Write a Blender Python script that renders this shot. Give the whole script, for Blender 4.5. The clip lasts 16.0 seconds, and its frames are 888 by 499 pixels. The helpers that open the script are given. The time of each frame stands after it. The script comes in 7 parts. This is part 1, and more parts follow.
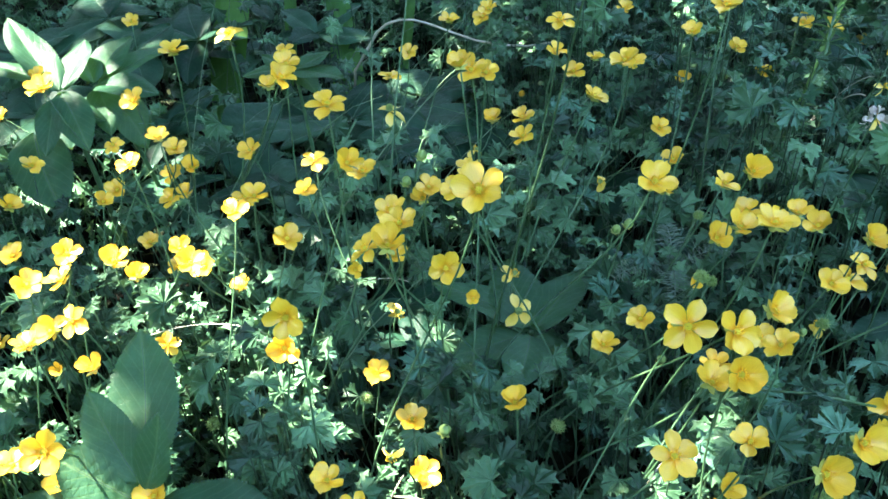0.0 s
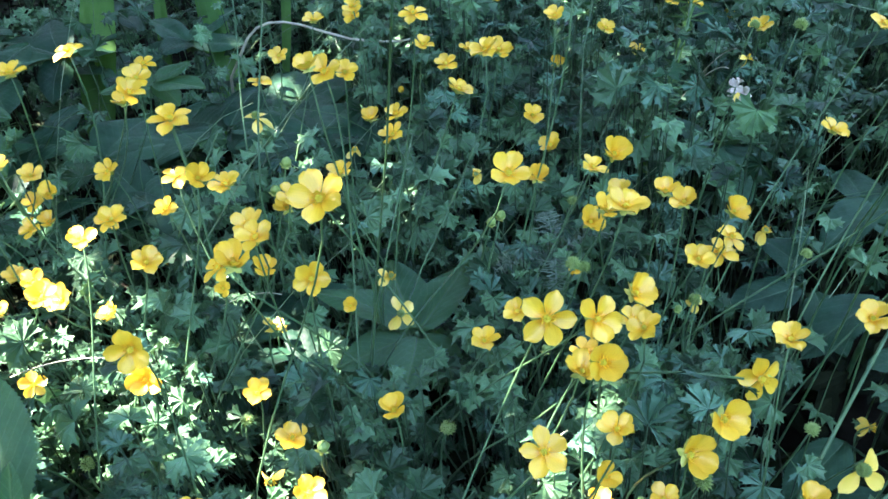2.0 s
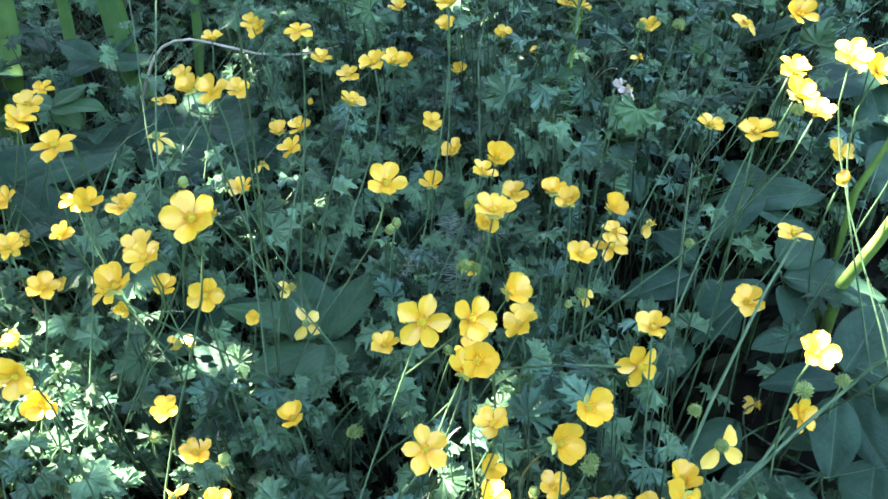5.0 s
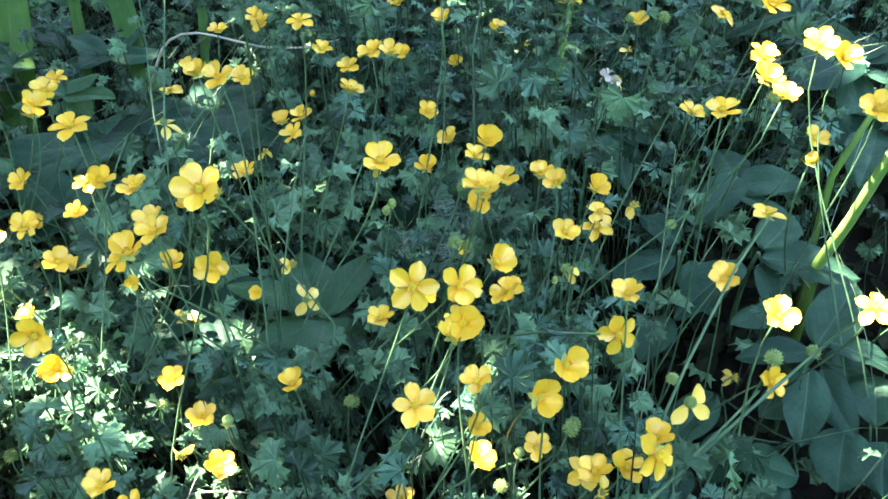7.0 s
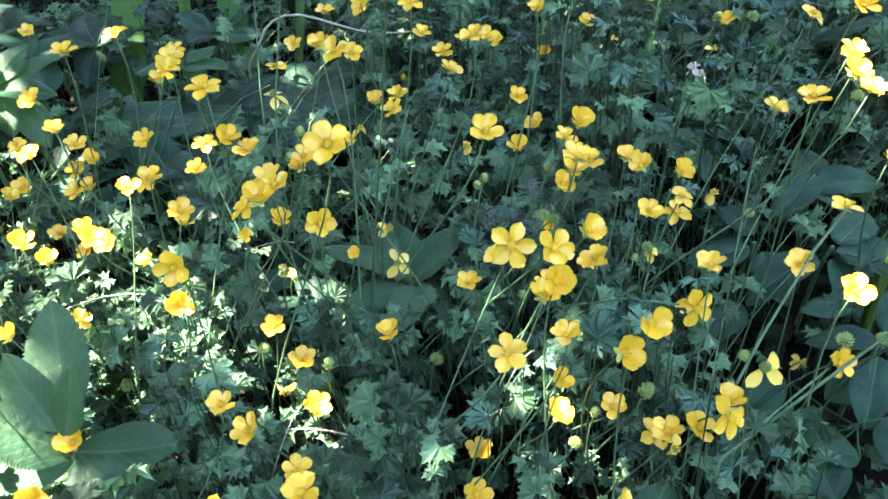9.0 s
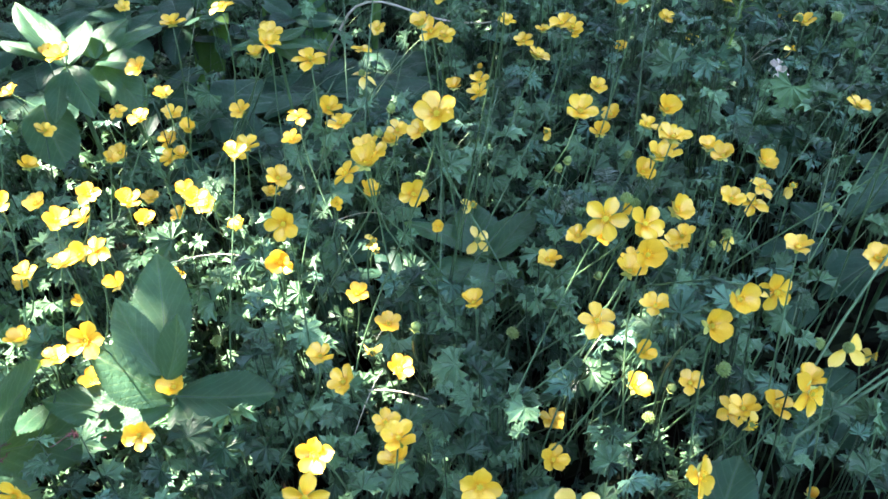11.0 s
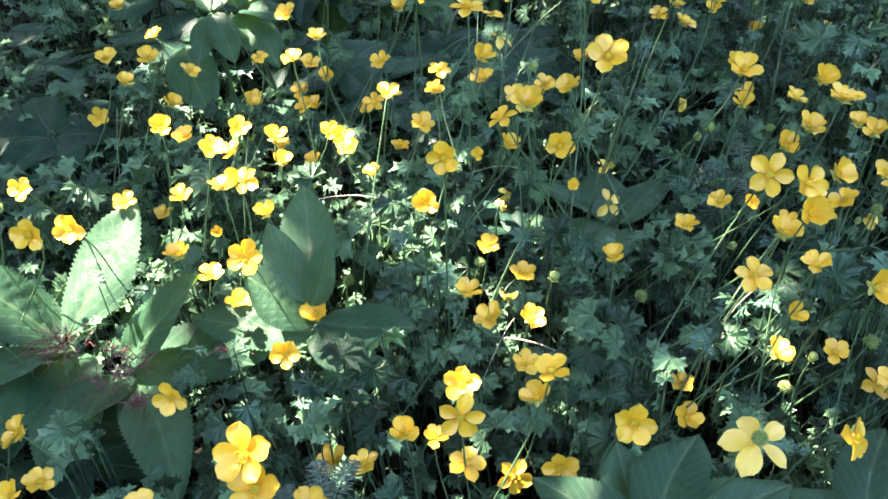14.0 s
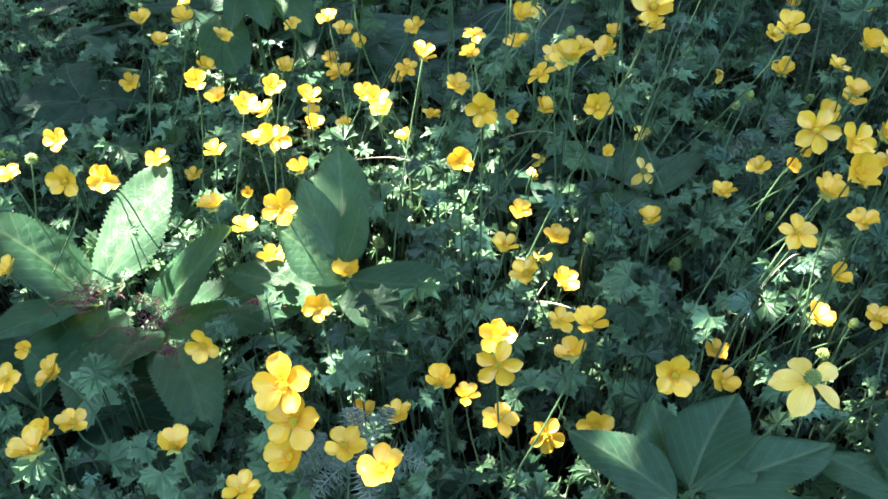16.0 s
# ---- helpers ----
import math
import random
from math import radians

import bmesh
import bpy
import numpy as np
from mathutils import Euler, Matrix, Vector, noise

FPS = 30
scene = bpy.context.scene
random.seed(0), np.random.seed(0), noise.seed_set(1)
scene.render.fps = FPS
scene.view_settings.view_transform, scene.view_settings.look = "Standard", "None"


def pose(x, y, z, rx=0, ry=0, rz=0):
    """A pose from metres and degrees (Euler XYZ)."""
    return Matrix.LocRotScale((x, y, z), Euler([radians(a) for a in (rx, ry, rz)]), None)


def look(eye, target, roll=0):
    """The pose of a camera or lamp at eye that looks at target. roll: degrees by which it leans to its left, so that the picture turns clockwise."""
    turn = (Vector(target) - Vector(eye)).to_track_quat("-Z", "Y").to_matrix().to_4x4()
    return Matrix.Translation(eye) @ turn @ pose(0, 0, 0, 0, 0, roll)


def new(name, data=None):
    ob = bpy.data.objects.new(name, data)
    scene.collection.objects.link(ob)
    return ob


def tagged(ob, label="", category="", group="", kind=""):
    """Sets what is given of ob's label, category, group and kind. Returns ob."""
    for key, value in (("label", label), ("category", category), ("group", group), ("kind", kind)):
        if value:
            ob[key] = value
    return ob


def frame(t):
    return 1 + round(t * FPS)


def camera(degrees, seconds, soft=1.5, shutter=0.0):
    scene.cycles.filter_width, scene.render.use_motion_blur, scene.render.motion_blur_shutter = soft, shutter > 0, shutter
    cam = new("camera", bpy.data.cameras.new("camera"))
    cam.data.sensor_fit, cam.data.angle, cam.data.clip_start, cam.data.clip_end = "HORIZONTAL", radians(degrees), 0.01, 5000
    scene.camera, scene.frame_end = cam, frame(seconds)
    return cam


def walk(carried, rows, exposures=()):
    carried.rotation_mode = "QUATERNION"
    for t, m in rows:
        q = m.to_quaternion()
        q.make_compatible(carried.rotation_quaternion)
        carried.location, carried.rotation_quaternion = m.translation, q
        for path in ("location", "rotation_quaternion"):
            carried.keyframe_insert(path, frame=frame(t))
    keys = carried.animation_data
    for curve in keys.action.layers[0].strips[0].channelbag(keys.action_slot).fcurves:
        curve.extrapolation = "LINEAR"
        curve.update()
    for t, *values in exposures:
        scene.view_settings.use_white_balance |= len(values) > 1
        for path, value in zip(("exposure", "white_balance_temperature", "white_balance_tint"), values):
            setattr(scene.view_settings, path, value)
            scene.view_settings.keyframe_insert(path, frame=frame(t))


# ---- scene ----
# ---- camera and walk ----
cam = camera(56.70, 16.0, soft=1.6)
ROWS = [
    (0.0, 0.0000, 0.0000, 0.5560, 51.50, 3.50, -2.78),
    (0.5, 0.0079, 0.0033, 0.5563, 51.35, 3.67, -4.81),
    (1.0, 0.0224, 0.0050, 0.5525, 50.97, 4.11, -7.35),
    (1.5, 0.0292, 0.0072, 0.5526, 50.90, 4.22, -8.86),
    (2.0, 0.0392, 0.0109, 0.5484, 50.66, 4.34, -9.89),
    (2.5, 0.0437, 0.0111, 0.5459, 50.53, 4.49, -10.73),
    (3.0, 0.0522, 0.0093, 0.5483, 50.51, 4.52, -11.61),
    (3.5, 0.0627, 0.0043, 0.5505, 50.45, 4.60, -12.55),
    (4.0, 0.0713, 0.0034, 0.5515, 50.21, 4.66, -13.65),
    (4.2, 0.0709, 0.0011, 0.5542, 50.33, 4.57, -13.91),
    (6.3, 0.0849, -0.0270, 0.5609, 50.52, 4.65, -14.85),
    (6.5, 0.0832, -0.0317, 0.5623, 50.48, 4.57, -14.81),
    (7.0, 0.0749, -0.0441, 0.5641, 50.64, 4.64, -14.15),
    (7.5, 0.0636, -0.0521, 0.5639, 50.73, 4.53, -12.82),
    (8.0, 0.0525, -0.0606, 0.5675, 50.85, 4.44, -11.59),
    (8.5, 0.0419, -0.0717, 0.5700, 51.00, 4.27, -10.33),
    (8.7, 0.0416, -0.0778, 0.5726, 51.04, 4.28, -9.78),
    (10.8, 0.0005, -0.1103, 0.5778, 51.21, 3.46, -5.59),
    (11.0, -0.0012, -0.1135, 0.5755, 51.53, 3.50, -5.14),
    (11.5, -0.0113, -0.1145, 0.5682, 51.42, 3.29, -4.20),
    (12.0, -0.0195, -0.1178, 0.5640, 51.44, 3.14, -3.47),
    (12.5, -0.0266, -0.1200, 0.5638, 51.48, 3.03, -2.67),
    (13.0, -0.0343, -0.1260, 0.5595, 51.56, 2.96, -1.93),
    (13.5, -0.0511, -0.1338, 0.5576, 51.65, 2.69, -0.57),
    (14.0, -0.0631, -0.1401, 0.5532, 51.75, 2.61, 0.97),
    (14.5, -0.0650, -0.1479, 0.5498, 51.74, 2.58, 1.47),
    (15.0, -0.0668, -0.1484, 0.5435, 51.70, 2.46, 1.90),
    (15.5, -0.0769, -0.1501, 0.5352, 51.83, 2.37, 2.21),
    (16.0, -0.0772, -0.1543, 0.5268, 51.79, 2.28, 2.60),
]
# the picture brightens a little and darkens again on the way; cool white balance throughout
EXPOSURES = [(0.0, 4.08, 6619, 6), (1.5, 4.21, 6573, 11), (3.5, 4.46, 6826, 22), (7.0, 4.39, 6872, 15), (8.5, 4.35, 7021, 23), (11.0, 4.24, 6840, 24), (12.5, 4.08, 6880, 26), (14.5, 3.96, 7130, 26), (16.0, 3.86, 6950, 17)]
walk(cam, [(t, pose(x, y, z, rx, ry, rz)) for t, x, y, z, rx, ry, rz in ROWS], exposures=EXPOSURES)

# ---- light: open sky, and the sun through the gaps of an unseen, added tree ----
SUN_AZ, SUN_EL = 150.0, 61.0      # degrees: azimuth counted from +x towards +y, elevation
SUN_DIR = Vector((math.cos(radians(SUN_AZ)) * math.cos(radians(SUN_EL)), math.sin(radians(SUN_AZ)) * math.cos(radians(SUN_EL)), math.sin(radians(SUN_EL))))
world = bpy.data.worlds.new("sky")
scene.world = world
world.use_nodes = True
sky = world.node_tree.nodes.new("ShaderNodeTexSky")
sky.sky_type, sky.sun_disc = "NISHITA", False
sky.sun_elevation, sky.sun_rotation = radians(SUN_EL), radians(90.0 - SUN_AZ)
world.node_tree.links.new(sky.outputs[0], world.node_tree.nodes["Background"].inputs[0])
world.node_tree.nodes["Background"].inputs[1].default_value = 0.15
sun_data = bpy.data.lights.new("sun", "SUN")
sun_data.energy, sun_data.angle, sun_data.color = 4.8, radians(0.5), (1.0, 0.93, 0.84)
sun = new("sun", sun_data)
sun.matrix_world = look(SUN_DIR * 20, (0, 0, 0))


# ---- materials ----
def material(name):
    mat = bpy.data.materials.new(name)
    mat.use_nodes = True
    nt = mat.node_tree
    return mat, nt, nt.nodes["Principled BSDF"], nt.nodes["Material Output"]


def ramp(nt, source, stops):
    node = nt.nodes.new("ShaderNodeValToRGB")
    el = node.color_ramp.elements
    el[0].position, el[0].color = stops[0][0], (*stops[0][1], 1)
    el[1].position, el[1].color = stops[-1][0], (*stops[-1][1], 1)
    for p, c in stops[1:-1]:
        e = el.new(p)
        e.color = (*c, 1)
    nt.links.new(source, node.inputs[0])
    return node.outputs[0]


def mixed(nt, a, b, factor, blend="MIX"):
    node = nt.nodes.new("ShaderNodeMixRGB")
    node.blend_type = blend
    for i, v in ((0, factor), (1, a), (2, b)):
        if isinstance(v, (int, float)):
            node.inputs[i].default_value = v
        elif isinstance(v, tuple):
            node.inputs[i].default_value = (*v, 1)
        else:
            nt.links.new(v, node.inputs[i])
    return node.outputs[0]


def noisy(nt, scale, detail=3.0, coords="Object"):
    co = nt.nodes.new("ShaderNodeTexCoord")
    n = nt.nodes.new("ShaderNodeTexNoise")
    n.inputs["Scale"].default_value, n.inputs["Detail"].default_value = scale, detail
    nt.links.new(co.outputs[coords], n.inputs["Vector"])
    return n.outputs["Fac"]


def bumped(nt, shader, height, strength, distance):
    b = nt.nodes.new("ShaderNodeBump")
    b.inputs["Strength"].default_value, b.inputs["Distance"].default_value = strength, distance
    nt.links.new(height, b.inputs["Height"])
    nt.links.new(b.outputs[0], shader.inputs["Normal"])
    return b


def thin(nt, shader, out, colour, share):
    """Adds the light that shines through a thin leaf or petal."""
    tr = nt.nodes.new("ShaderNodeBsdfTranslucent")
    nt.links.new(colour, tr.inputs[0])
    mx = nt.nodes.new("ShaderNodeMixShader")
    mx.inputs[0].default_value = share
    nt.links.new(shader.outputs[0], mx.inputs[1])
    nt.links.new(tr.outputs[0], mx.inputs[2])
    nt.links.new(mx.outputs[0], out.inputs[0])


def leaf_material(name, dark, light, through_colour, rough=0.33, share=0.13, islands=True, veins=0.0, vein_colour=(0.2, 0.3, 0.13), gloss=0.11):
    mat, nt, sh, out = material(name)
    if islands:
        rnd = nt.nodes.new("ShaderNodeNewGeometry").outputs["Random Per Island"]
    else:
        rnd = nt.nodes.new("ShaderNodeObjectInfo").outputs["Random"]
    base = mixed(nt, dark, light, rnd)
    base = mixed(nt, base, ramp(nt, noisy(nt, 60), [(0.3, (0.55, 0.6, 0.55)), (0.7, (1.25, 1.2, 1.1))]), 0.8, "MULTIPLY")
    fine = noisy(nt, 500, 2)
    if veins:
        uv = nt.nodes.new("ShaderNodeUVMap")
        sep = nt.nodes.new("ShaderNodeSeparateXYZ")
        nt.links.new(uv.outputs[0], sep.inputs[0])
        ab = nt.nodes.new("ShaderNodeMath")
        ab.operation = "ABSOLUTE"
        nt.links.new(sep.outputs[1], ab.inputs[0])
        mid = ramp(nt, ab.outputs[0], [(0.0, (1, 1, 1)), (0.03, (0.8, 0.8, 0.8)), (0.07, (0, 0, 0))])
        ph = nt.nodes.new("ShaderNodeMath")
        ph.operation = "MULTIPLY_ADD"
        nt.links.new(ab.outputs[0], ph.inputs[0])
        ph.inputs[1].default_value = -0.42
        nt.links.new(sep.outputs[0], ph.inputs[2])
        fr = nt.nodes.new("ShaderNodeMath")
        fr.operation = "PINGPONG"
        nt.links.new(ph.outputs[0], fr.inputs[0])
        fr.inputs[1].default_value = 0.065
        side = ramp(nt, fr.outputs[0], [(0.0, (1, 1, 1)), (0.006, (0.7, 0.7, 0.7)), (0.014, (0, 0, 0))])
        vein = mixed(nt, mid, mixed(nt, side, (0.55, 0.55, 0.55), 1.0, "MULTIPLY"), 1.0, "LIGHTEN")
        base = mixed(nt, base, vein_colour, mixed(nt, vein, (veins, veins, veins), 1.0, "MULTIPLY"))
        net = nt.nodes.new("ShaderNodeTexVoronoi")
        net.feature = "DISTANCE_TO_EDGE"
        net.inputs["Scale"].default_value = 330
        nt.links.new(nt.nodes.new("ShaderNodeTexCoord").outputs["Object"], net.inputs["Vector"])
        mesh_work = ramp(nt, net.outputs["Distance"], [(0.0, (0.25, 0.25, 0.25)), (0.12, (0.9, 0.9, 0.9)), (0.5, (1, 1, 1))])
        base = mixed(nt, base, mesh_work, 0.22, "MULTIPLY")
        hump = mixed(nt, mixed(nt, fine, mesh_work, 0.6), vein, 0.45)
        bumped(nt, sh, hump, 0.45, 0.0011)
    else:
        bumped(nt, sh, fine, 0.55, 0.0009)
    nt.links.new(base, sh.inputs["Base Color"])
    sh.inputs["Roughness"].default_value = rough
    sh.inputs["Specular IOR Level"].default_value = gloss
    col = mixed(nt, base, through_colour, 0.7)
    thin(nt, sh, out, col, share)
    return mat


def petal_material(name, base_c, mid_c, tip_c, rough=0.3, share=0.28):
    mat, nt, sh, out = material(name)
    co = nt.nodes.new("ShaderNodeTexCoord")
    sep = nt.nodes.new("ShaderNodeSeparateXYZ")
    nt.links.new(co.outputs["Generated"], sep.inputs[0])
    col = ramp(nt, sep.outputs[0], [(0.05, base_c), (0.35, mid_c), (1.0, tip_c)])
    rnd = nt.nodes.new("ShaderNodeObjectInfo").outputs["Random"]
    col = mixed(nt, col, ramp(nt, rnd, [(0.0, (0.86, 0.82, 0.8)), (1.0, (1.08, 1.06, 1.1))]), 1.0, "MULTIPLY")
    st = nt.nodes.new("ShaderNodeMapping")
    nt.links.new(co.outputs["Generated"], st.inputs[0])
    st.inputs["Scale"].default_value = (1.5, 26, 1)
    n = nt.nodes.new("ShaderNodeTexNoise")
    n.inputs["Scale"].default_value = 1.0
    nt.links.new(st.outputs[0], n.inputs["Vector"])
    col = mixed(nt, col, ramp(nt, n.outputs["Fac"], [(0.35, (0.9, 0.84, 0.8)), (0.65, (1.04, 1.04, 1.0))]), 0.7, "MULTIPLY")
    nt.links.new(col, sh.inputs["Base Color"])
    bumped(nt, sh, n.outputs["Fac"], 0.25, 0.0006)
    sh.inputs["Roughness"].default_value = rough
    sh.inputs["Specular IOR Level"].default_value = 0.7
    thin(nt, sh, out, col, share)
    return mat


def plain_material(name, a, b, rough=0.55, scale=120, rnd=True, gloss=0.35):
    mat, nt, sh, out = material(name)
    col = ramp(nt, noisy(nt, scale), [(0.3, a), (0.7, b)])
    if rnd:
        r = nt.nodes.new("ShaderNodeObjectInfo").outputs["Random"]
        col = mixed(nt, col, ramp(nt, r, [(0.0, (0.75, 0.78, 0.7)), (1.0, (1.2, 1.15, 1.15))]), 1.0, "MULTIPLY")
    nt.links.new(col, sh.inputs["Base Color"])
    sh.inputs["Roughness"].default_value = rough
    sh.inputs["Specular IOR Level"].default_value = gloss
    bumped(nt, sh, noisy(nt, scale * 4, 2), 0.4, 0.0006)
    return mat


M_PETAL = petal_material("buttercup_petal", (0.72, 0.32, 0.009), (0.80, 0.505, 0.026), (0.82, 0.56, 0.057), rough=0.38, share=0.24)
M_PALE = petal_material("faded_petal", (0.80, 0.50, 0.03), (0.86, 0.63, 0.09), (0.88, 0.68, 0.16), rough=0.42)
M_STAMEN = plain_material("stamen", (0.70, 0.38, 0.008), (0.85, 0.55, 0.03), 0.6, 600)
M_CARPEL = plain_material("carpel", (0.58, 0.48, 0.03), (0.72, 0.58, 0.06), 0.5, 600)
M_SEPAL = plain_material("sepal", (0.28, 0.34, 0.08), (0.45, 0.46, 0.12), 0.5, 300)
M_STEM = plain_material("green_stem", (0.032, 0.085, 0.042), (0.08, 0.160, 0.072), 0.45, 80)
M_SEED = plain_material("seed_head", (0.13, 0.22, 0.06), (0.24, 0.33, 0.10), 0.5, 400)
M_LEAF = leaf_material("buttercup_leaf", (0.007, 0.030, 0.016), (0.108, 0.232, 0.124), (0.14, 0.30, 0.08), rough=0.40, gloss=0.24, share=0.07)
M_LEAF_PART = leaf_material("buttercup_leaf_single", (0.007, 0.030, 0.016), (0.108, 0.232, 0.124), (0.14, 0.30, 0.08), rough=0.40, gloss=0.24, share=0.07, islands=False)
M_BROAD = leaf_material("broad_leaf", (0.019, 0.068, 0.038), (0.044, 0.116, 0.064), (0.24, 0.44, 0.05), rough=0.42, gloss=0.20, share=0.28, islands=False, veins=0.3)
# dark herb green, darkened further: some shade is put into the colour
M_HERB = leaf_material("shade_toned_herb_leaf", (0.009, 0.035, 0.024), (0.027, 0.075, 0.046), (0.14, 0.28, 0.05), rough=0.45, gloss=0.10, share=0.12, islands=False, veins=0.07)
M_BLADE = leaf_material("tall_blade", (0.045, 0.125, 0.040), (0.08, 0.18, 0.05), (0.22, 0.52, 0.10), rough=0.45, share=0.42, islands=False, veins=0.15)
M_GRASS = leaf_material("grass", (0.035, 0.10, 0.05), (0.08, 0.16, 0.075), (0.2, 0.3, 0.08), rough=0.45, share=0.2)
M_THIN = plain_material("pale_thin_stem", (0.09, 0.16, 0.085), (0.17, 0.25, 0.13), 0.45, 60)
M_FEATHER = leaf_material("feathery_leaf", (0.10, 0.16, 0.13), (0.19, 0.25, 0.21), (0.1, 0.2, 0.08), rough=0.6, share=0.15)
M_GREY = leaf_material("grey_feathery_leaf", (0.10, 0.16, 0.13), (0.20, 0.27, 0.23), (0.2, 0.3, 0.15), rough=0.6, share=0.15)
M_DRY = plain_material("dry_straw", (0.26, 0.25, 0.19), (0.42, 0.41, 0.33), 0.6, 60)
M_BLEACHED = plain_material("bleached_petal", (0.36, 0.31, 0.27), (0.55, 0.49, 0.44), 0.7, 300)
M_THREAD = plain_material("reddish_thread", (0.080, 0.028, 0.028), (0.190, 0.080, 0.072), 0.7, 300)
M_BARK = plain_material("bark", (0.06, 0.05, 0.04), (0.14, 0.12, 0.09), 0.85, 20)
# lighter copy of the stem green, some sunlight put into the colour
M_THICK = plain_material("sun_toned_green_stem", (0.10, 0.22, 0.045), (0.18, 0.32, 0.08), 0.42, 60)
M_RIB = plain_material("leaf_rib", (0.030, 0.075, 0.040), (0.060, 0.125, 0.062), 0.45, 60)
# darkest of the stem greens: shade inside the foliage is in the colour
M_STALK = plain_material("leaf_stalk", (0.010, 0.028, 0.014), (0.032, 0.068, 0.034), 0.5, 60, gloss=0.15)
# leaf green with the blue of reflected sky put into the colour
M_CUT = leaf_material("sky_tinted_cut_leaf", (0.008, 0.034, 0.024), (0.080, 0.190, 0.130), (0.12, 0.26, 0.10), rough=0.38, gloss=0.24, share=0.07)
# dimmer copy of the leaf greens, shade put in against the full sun
M_MEADOW = leaf_material("shade_toned_meadow", (0.014, 0.040, 0.022), (0.045, 0.098, 0.050), (0.05, 0.1, 0.02), rough=0.75, gloss=0.05)
M_CANOPY = leaf_material("tree_leaf", (0.03, 0.08, 0.02), (0.06, 0.13, 0.03), (0.08, 0.14, 0.02), share=0.12)
# litter near black: the shade of the gaps is put into its colour
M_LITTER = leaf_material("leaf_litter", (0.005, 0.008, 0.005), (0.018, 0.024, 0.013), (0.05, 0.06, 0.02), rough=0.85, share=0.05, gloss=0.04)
# soil darkened to near black in place of shade under the plants
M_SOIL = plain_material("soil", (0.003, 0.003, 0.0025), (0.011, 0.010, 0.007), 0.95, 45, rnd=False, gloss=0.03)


# ---- building helpers ----
def part(name, data, mat, parent, label="", m=None):
    """One mesh object under a thing or a part. data: a bmesh (used up) or a ready mesh, which is shared."""
    if isinstance(data, bmesh.types.BMesh):
        me = bpy.data.meshes.new(name)
        data.to_mesh(me)
        data.free()
        me.shade_smooth()
    else:
        me = data
    if mat is not None and not me.materials:
        me.materials.append(mat)
    ob = new(name, me)
    ob.parent = parent
    if m is not None:
        ob.matrix_local = m
    if label:
        ob["label"] = label
    return ob


def thing(name, at, label, category, group="", kind=""):
    ob = new(name)
    ob.empty_display_size = 0.01
    ob.location = at
    return tagged(ob, label, category, group, kind)


def mesh_of(name, verts, faces, mat=None, uvs=None, smooth=True):
    me = bpy.data.meshes.new(name)
    me.from_pydata([tuple(v) for v in verts], [], faces)
    if uvs is not None:
        lay = me.uv_layers.new(name="UVMap")
        idx = np.empty(len(me.loops), dtype=np.int32)
        me.loops.foreach_get("vertex_index", idx)
        lay.data.foreach_set("uv", np.asarray(uvs, dtype=np.float32)[idx].ravel())
    if smooth:
        me.shade_smooth()
    if mat:
        me.materials.append(mat)
    return me


def grid_faces(nu, nv, start=0):
    return [(start + i * nv + j, start + i * nv + j + 1, start + (i + 1) * nv + j + 1, start + (i + 1) * nv + j) for i in range(nu - 1) for j in range(nv - 1)]


def tube(points, radii, sides=5):
    """Verts and faces of a tapered tube along points."""
    pts = [Vector(p) for p in points]
    verts, faces = [], []
    side = Vector((1, 0, 0))
    for i, p in enumerate(pts):
        d = (pts[min(i + 1, len(pts) - 1)] - pts[max(i - 1, 0)]).normalized()
        side = side - d * side.dot(d)
        if side.length < 1e-4:
            side = d.orthogonal()
        side.normalize()
        other = d.cross(side)
        for k in range(sides):
            a = 2 * math.pi * k / sides
            verts.append(p + (side * math.cos(a) + other * math.sin(a)) * radii[i])
    for i in range(len(pts) - 1):
        for k in range(sides):
            a, b = i * sides + k, i * sides + (k + 1) % sides
            faces.append((a, b, b + sides, a + sides))
    n = len(verts)
    faces.append(tuple(reversed(range(sides))))
    faces.append(tuple(range(n - sides, n)))
    return verts, faces


def arc(p0, p1, p2, p3, n):
    p0, p1, p2, p3 = (Vector(p) for p in (p0, p1, p2, p3))
    out = []
    for i in range(n + 1):
        t = i / n
        s = 1 - t
        out.append(p0 * s ** 3 + p1 * 3 * s * s * t + p2 * 3 * s * t * t + p3 * t ** 3)
    return out


def facing(normal, spin):
    """The turn that brings +z to the normal, spun about it."""
    return Vector(normal).to_track_quat("Z", "Y").to_matrix().to_4x4() @ Matrix.Rotation(spin, 4, "Z")


# ---- ground ----
def build_ground():
    """One sheet: fine and uneven under the plants, running out flat to the horizon."""
    xs = np.concatenate([[-400, -60, -12, -4, -2], np.linspace(-1.2, 1.6, 71), [2.4, 5, 12, 60, 400]])
    ys = np.concatenate([[-400, -60, -12, -4, -1.4], np.linspace(-0.6, 2.4, 76), [3.2, 5, 12, 60, 400]])
    verts = []
    for x in xs:
        for y in ys:
            near = max(0.0, 1 - max(abs(x - 0.2) / 2.2, abs(y - 0.8) / 2.4))
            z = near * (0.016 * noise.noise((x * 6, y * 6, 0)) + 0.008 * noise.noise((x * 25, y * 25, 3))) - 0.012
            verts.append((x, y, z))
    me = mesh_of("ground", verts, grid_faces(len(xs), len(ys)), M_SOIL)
    tagged(new("ground", me), "soil under the plants, shade put into its near-black colour", "ground", kind="structure")


build_ground()


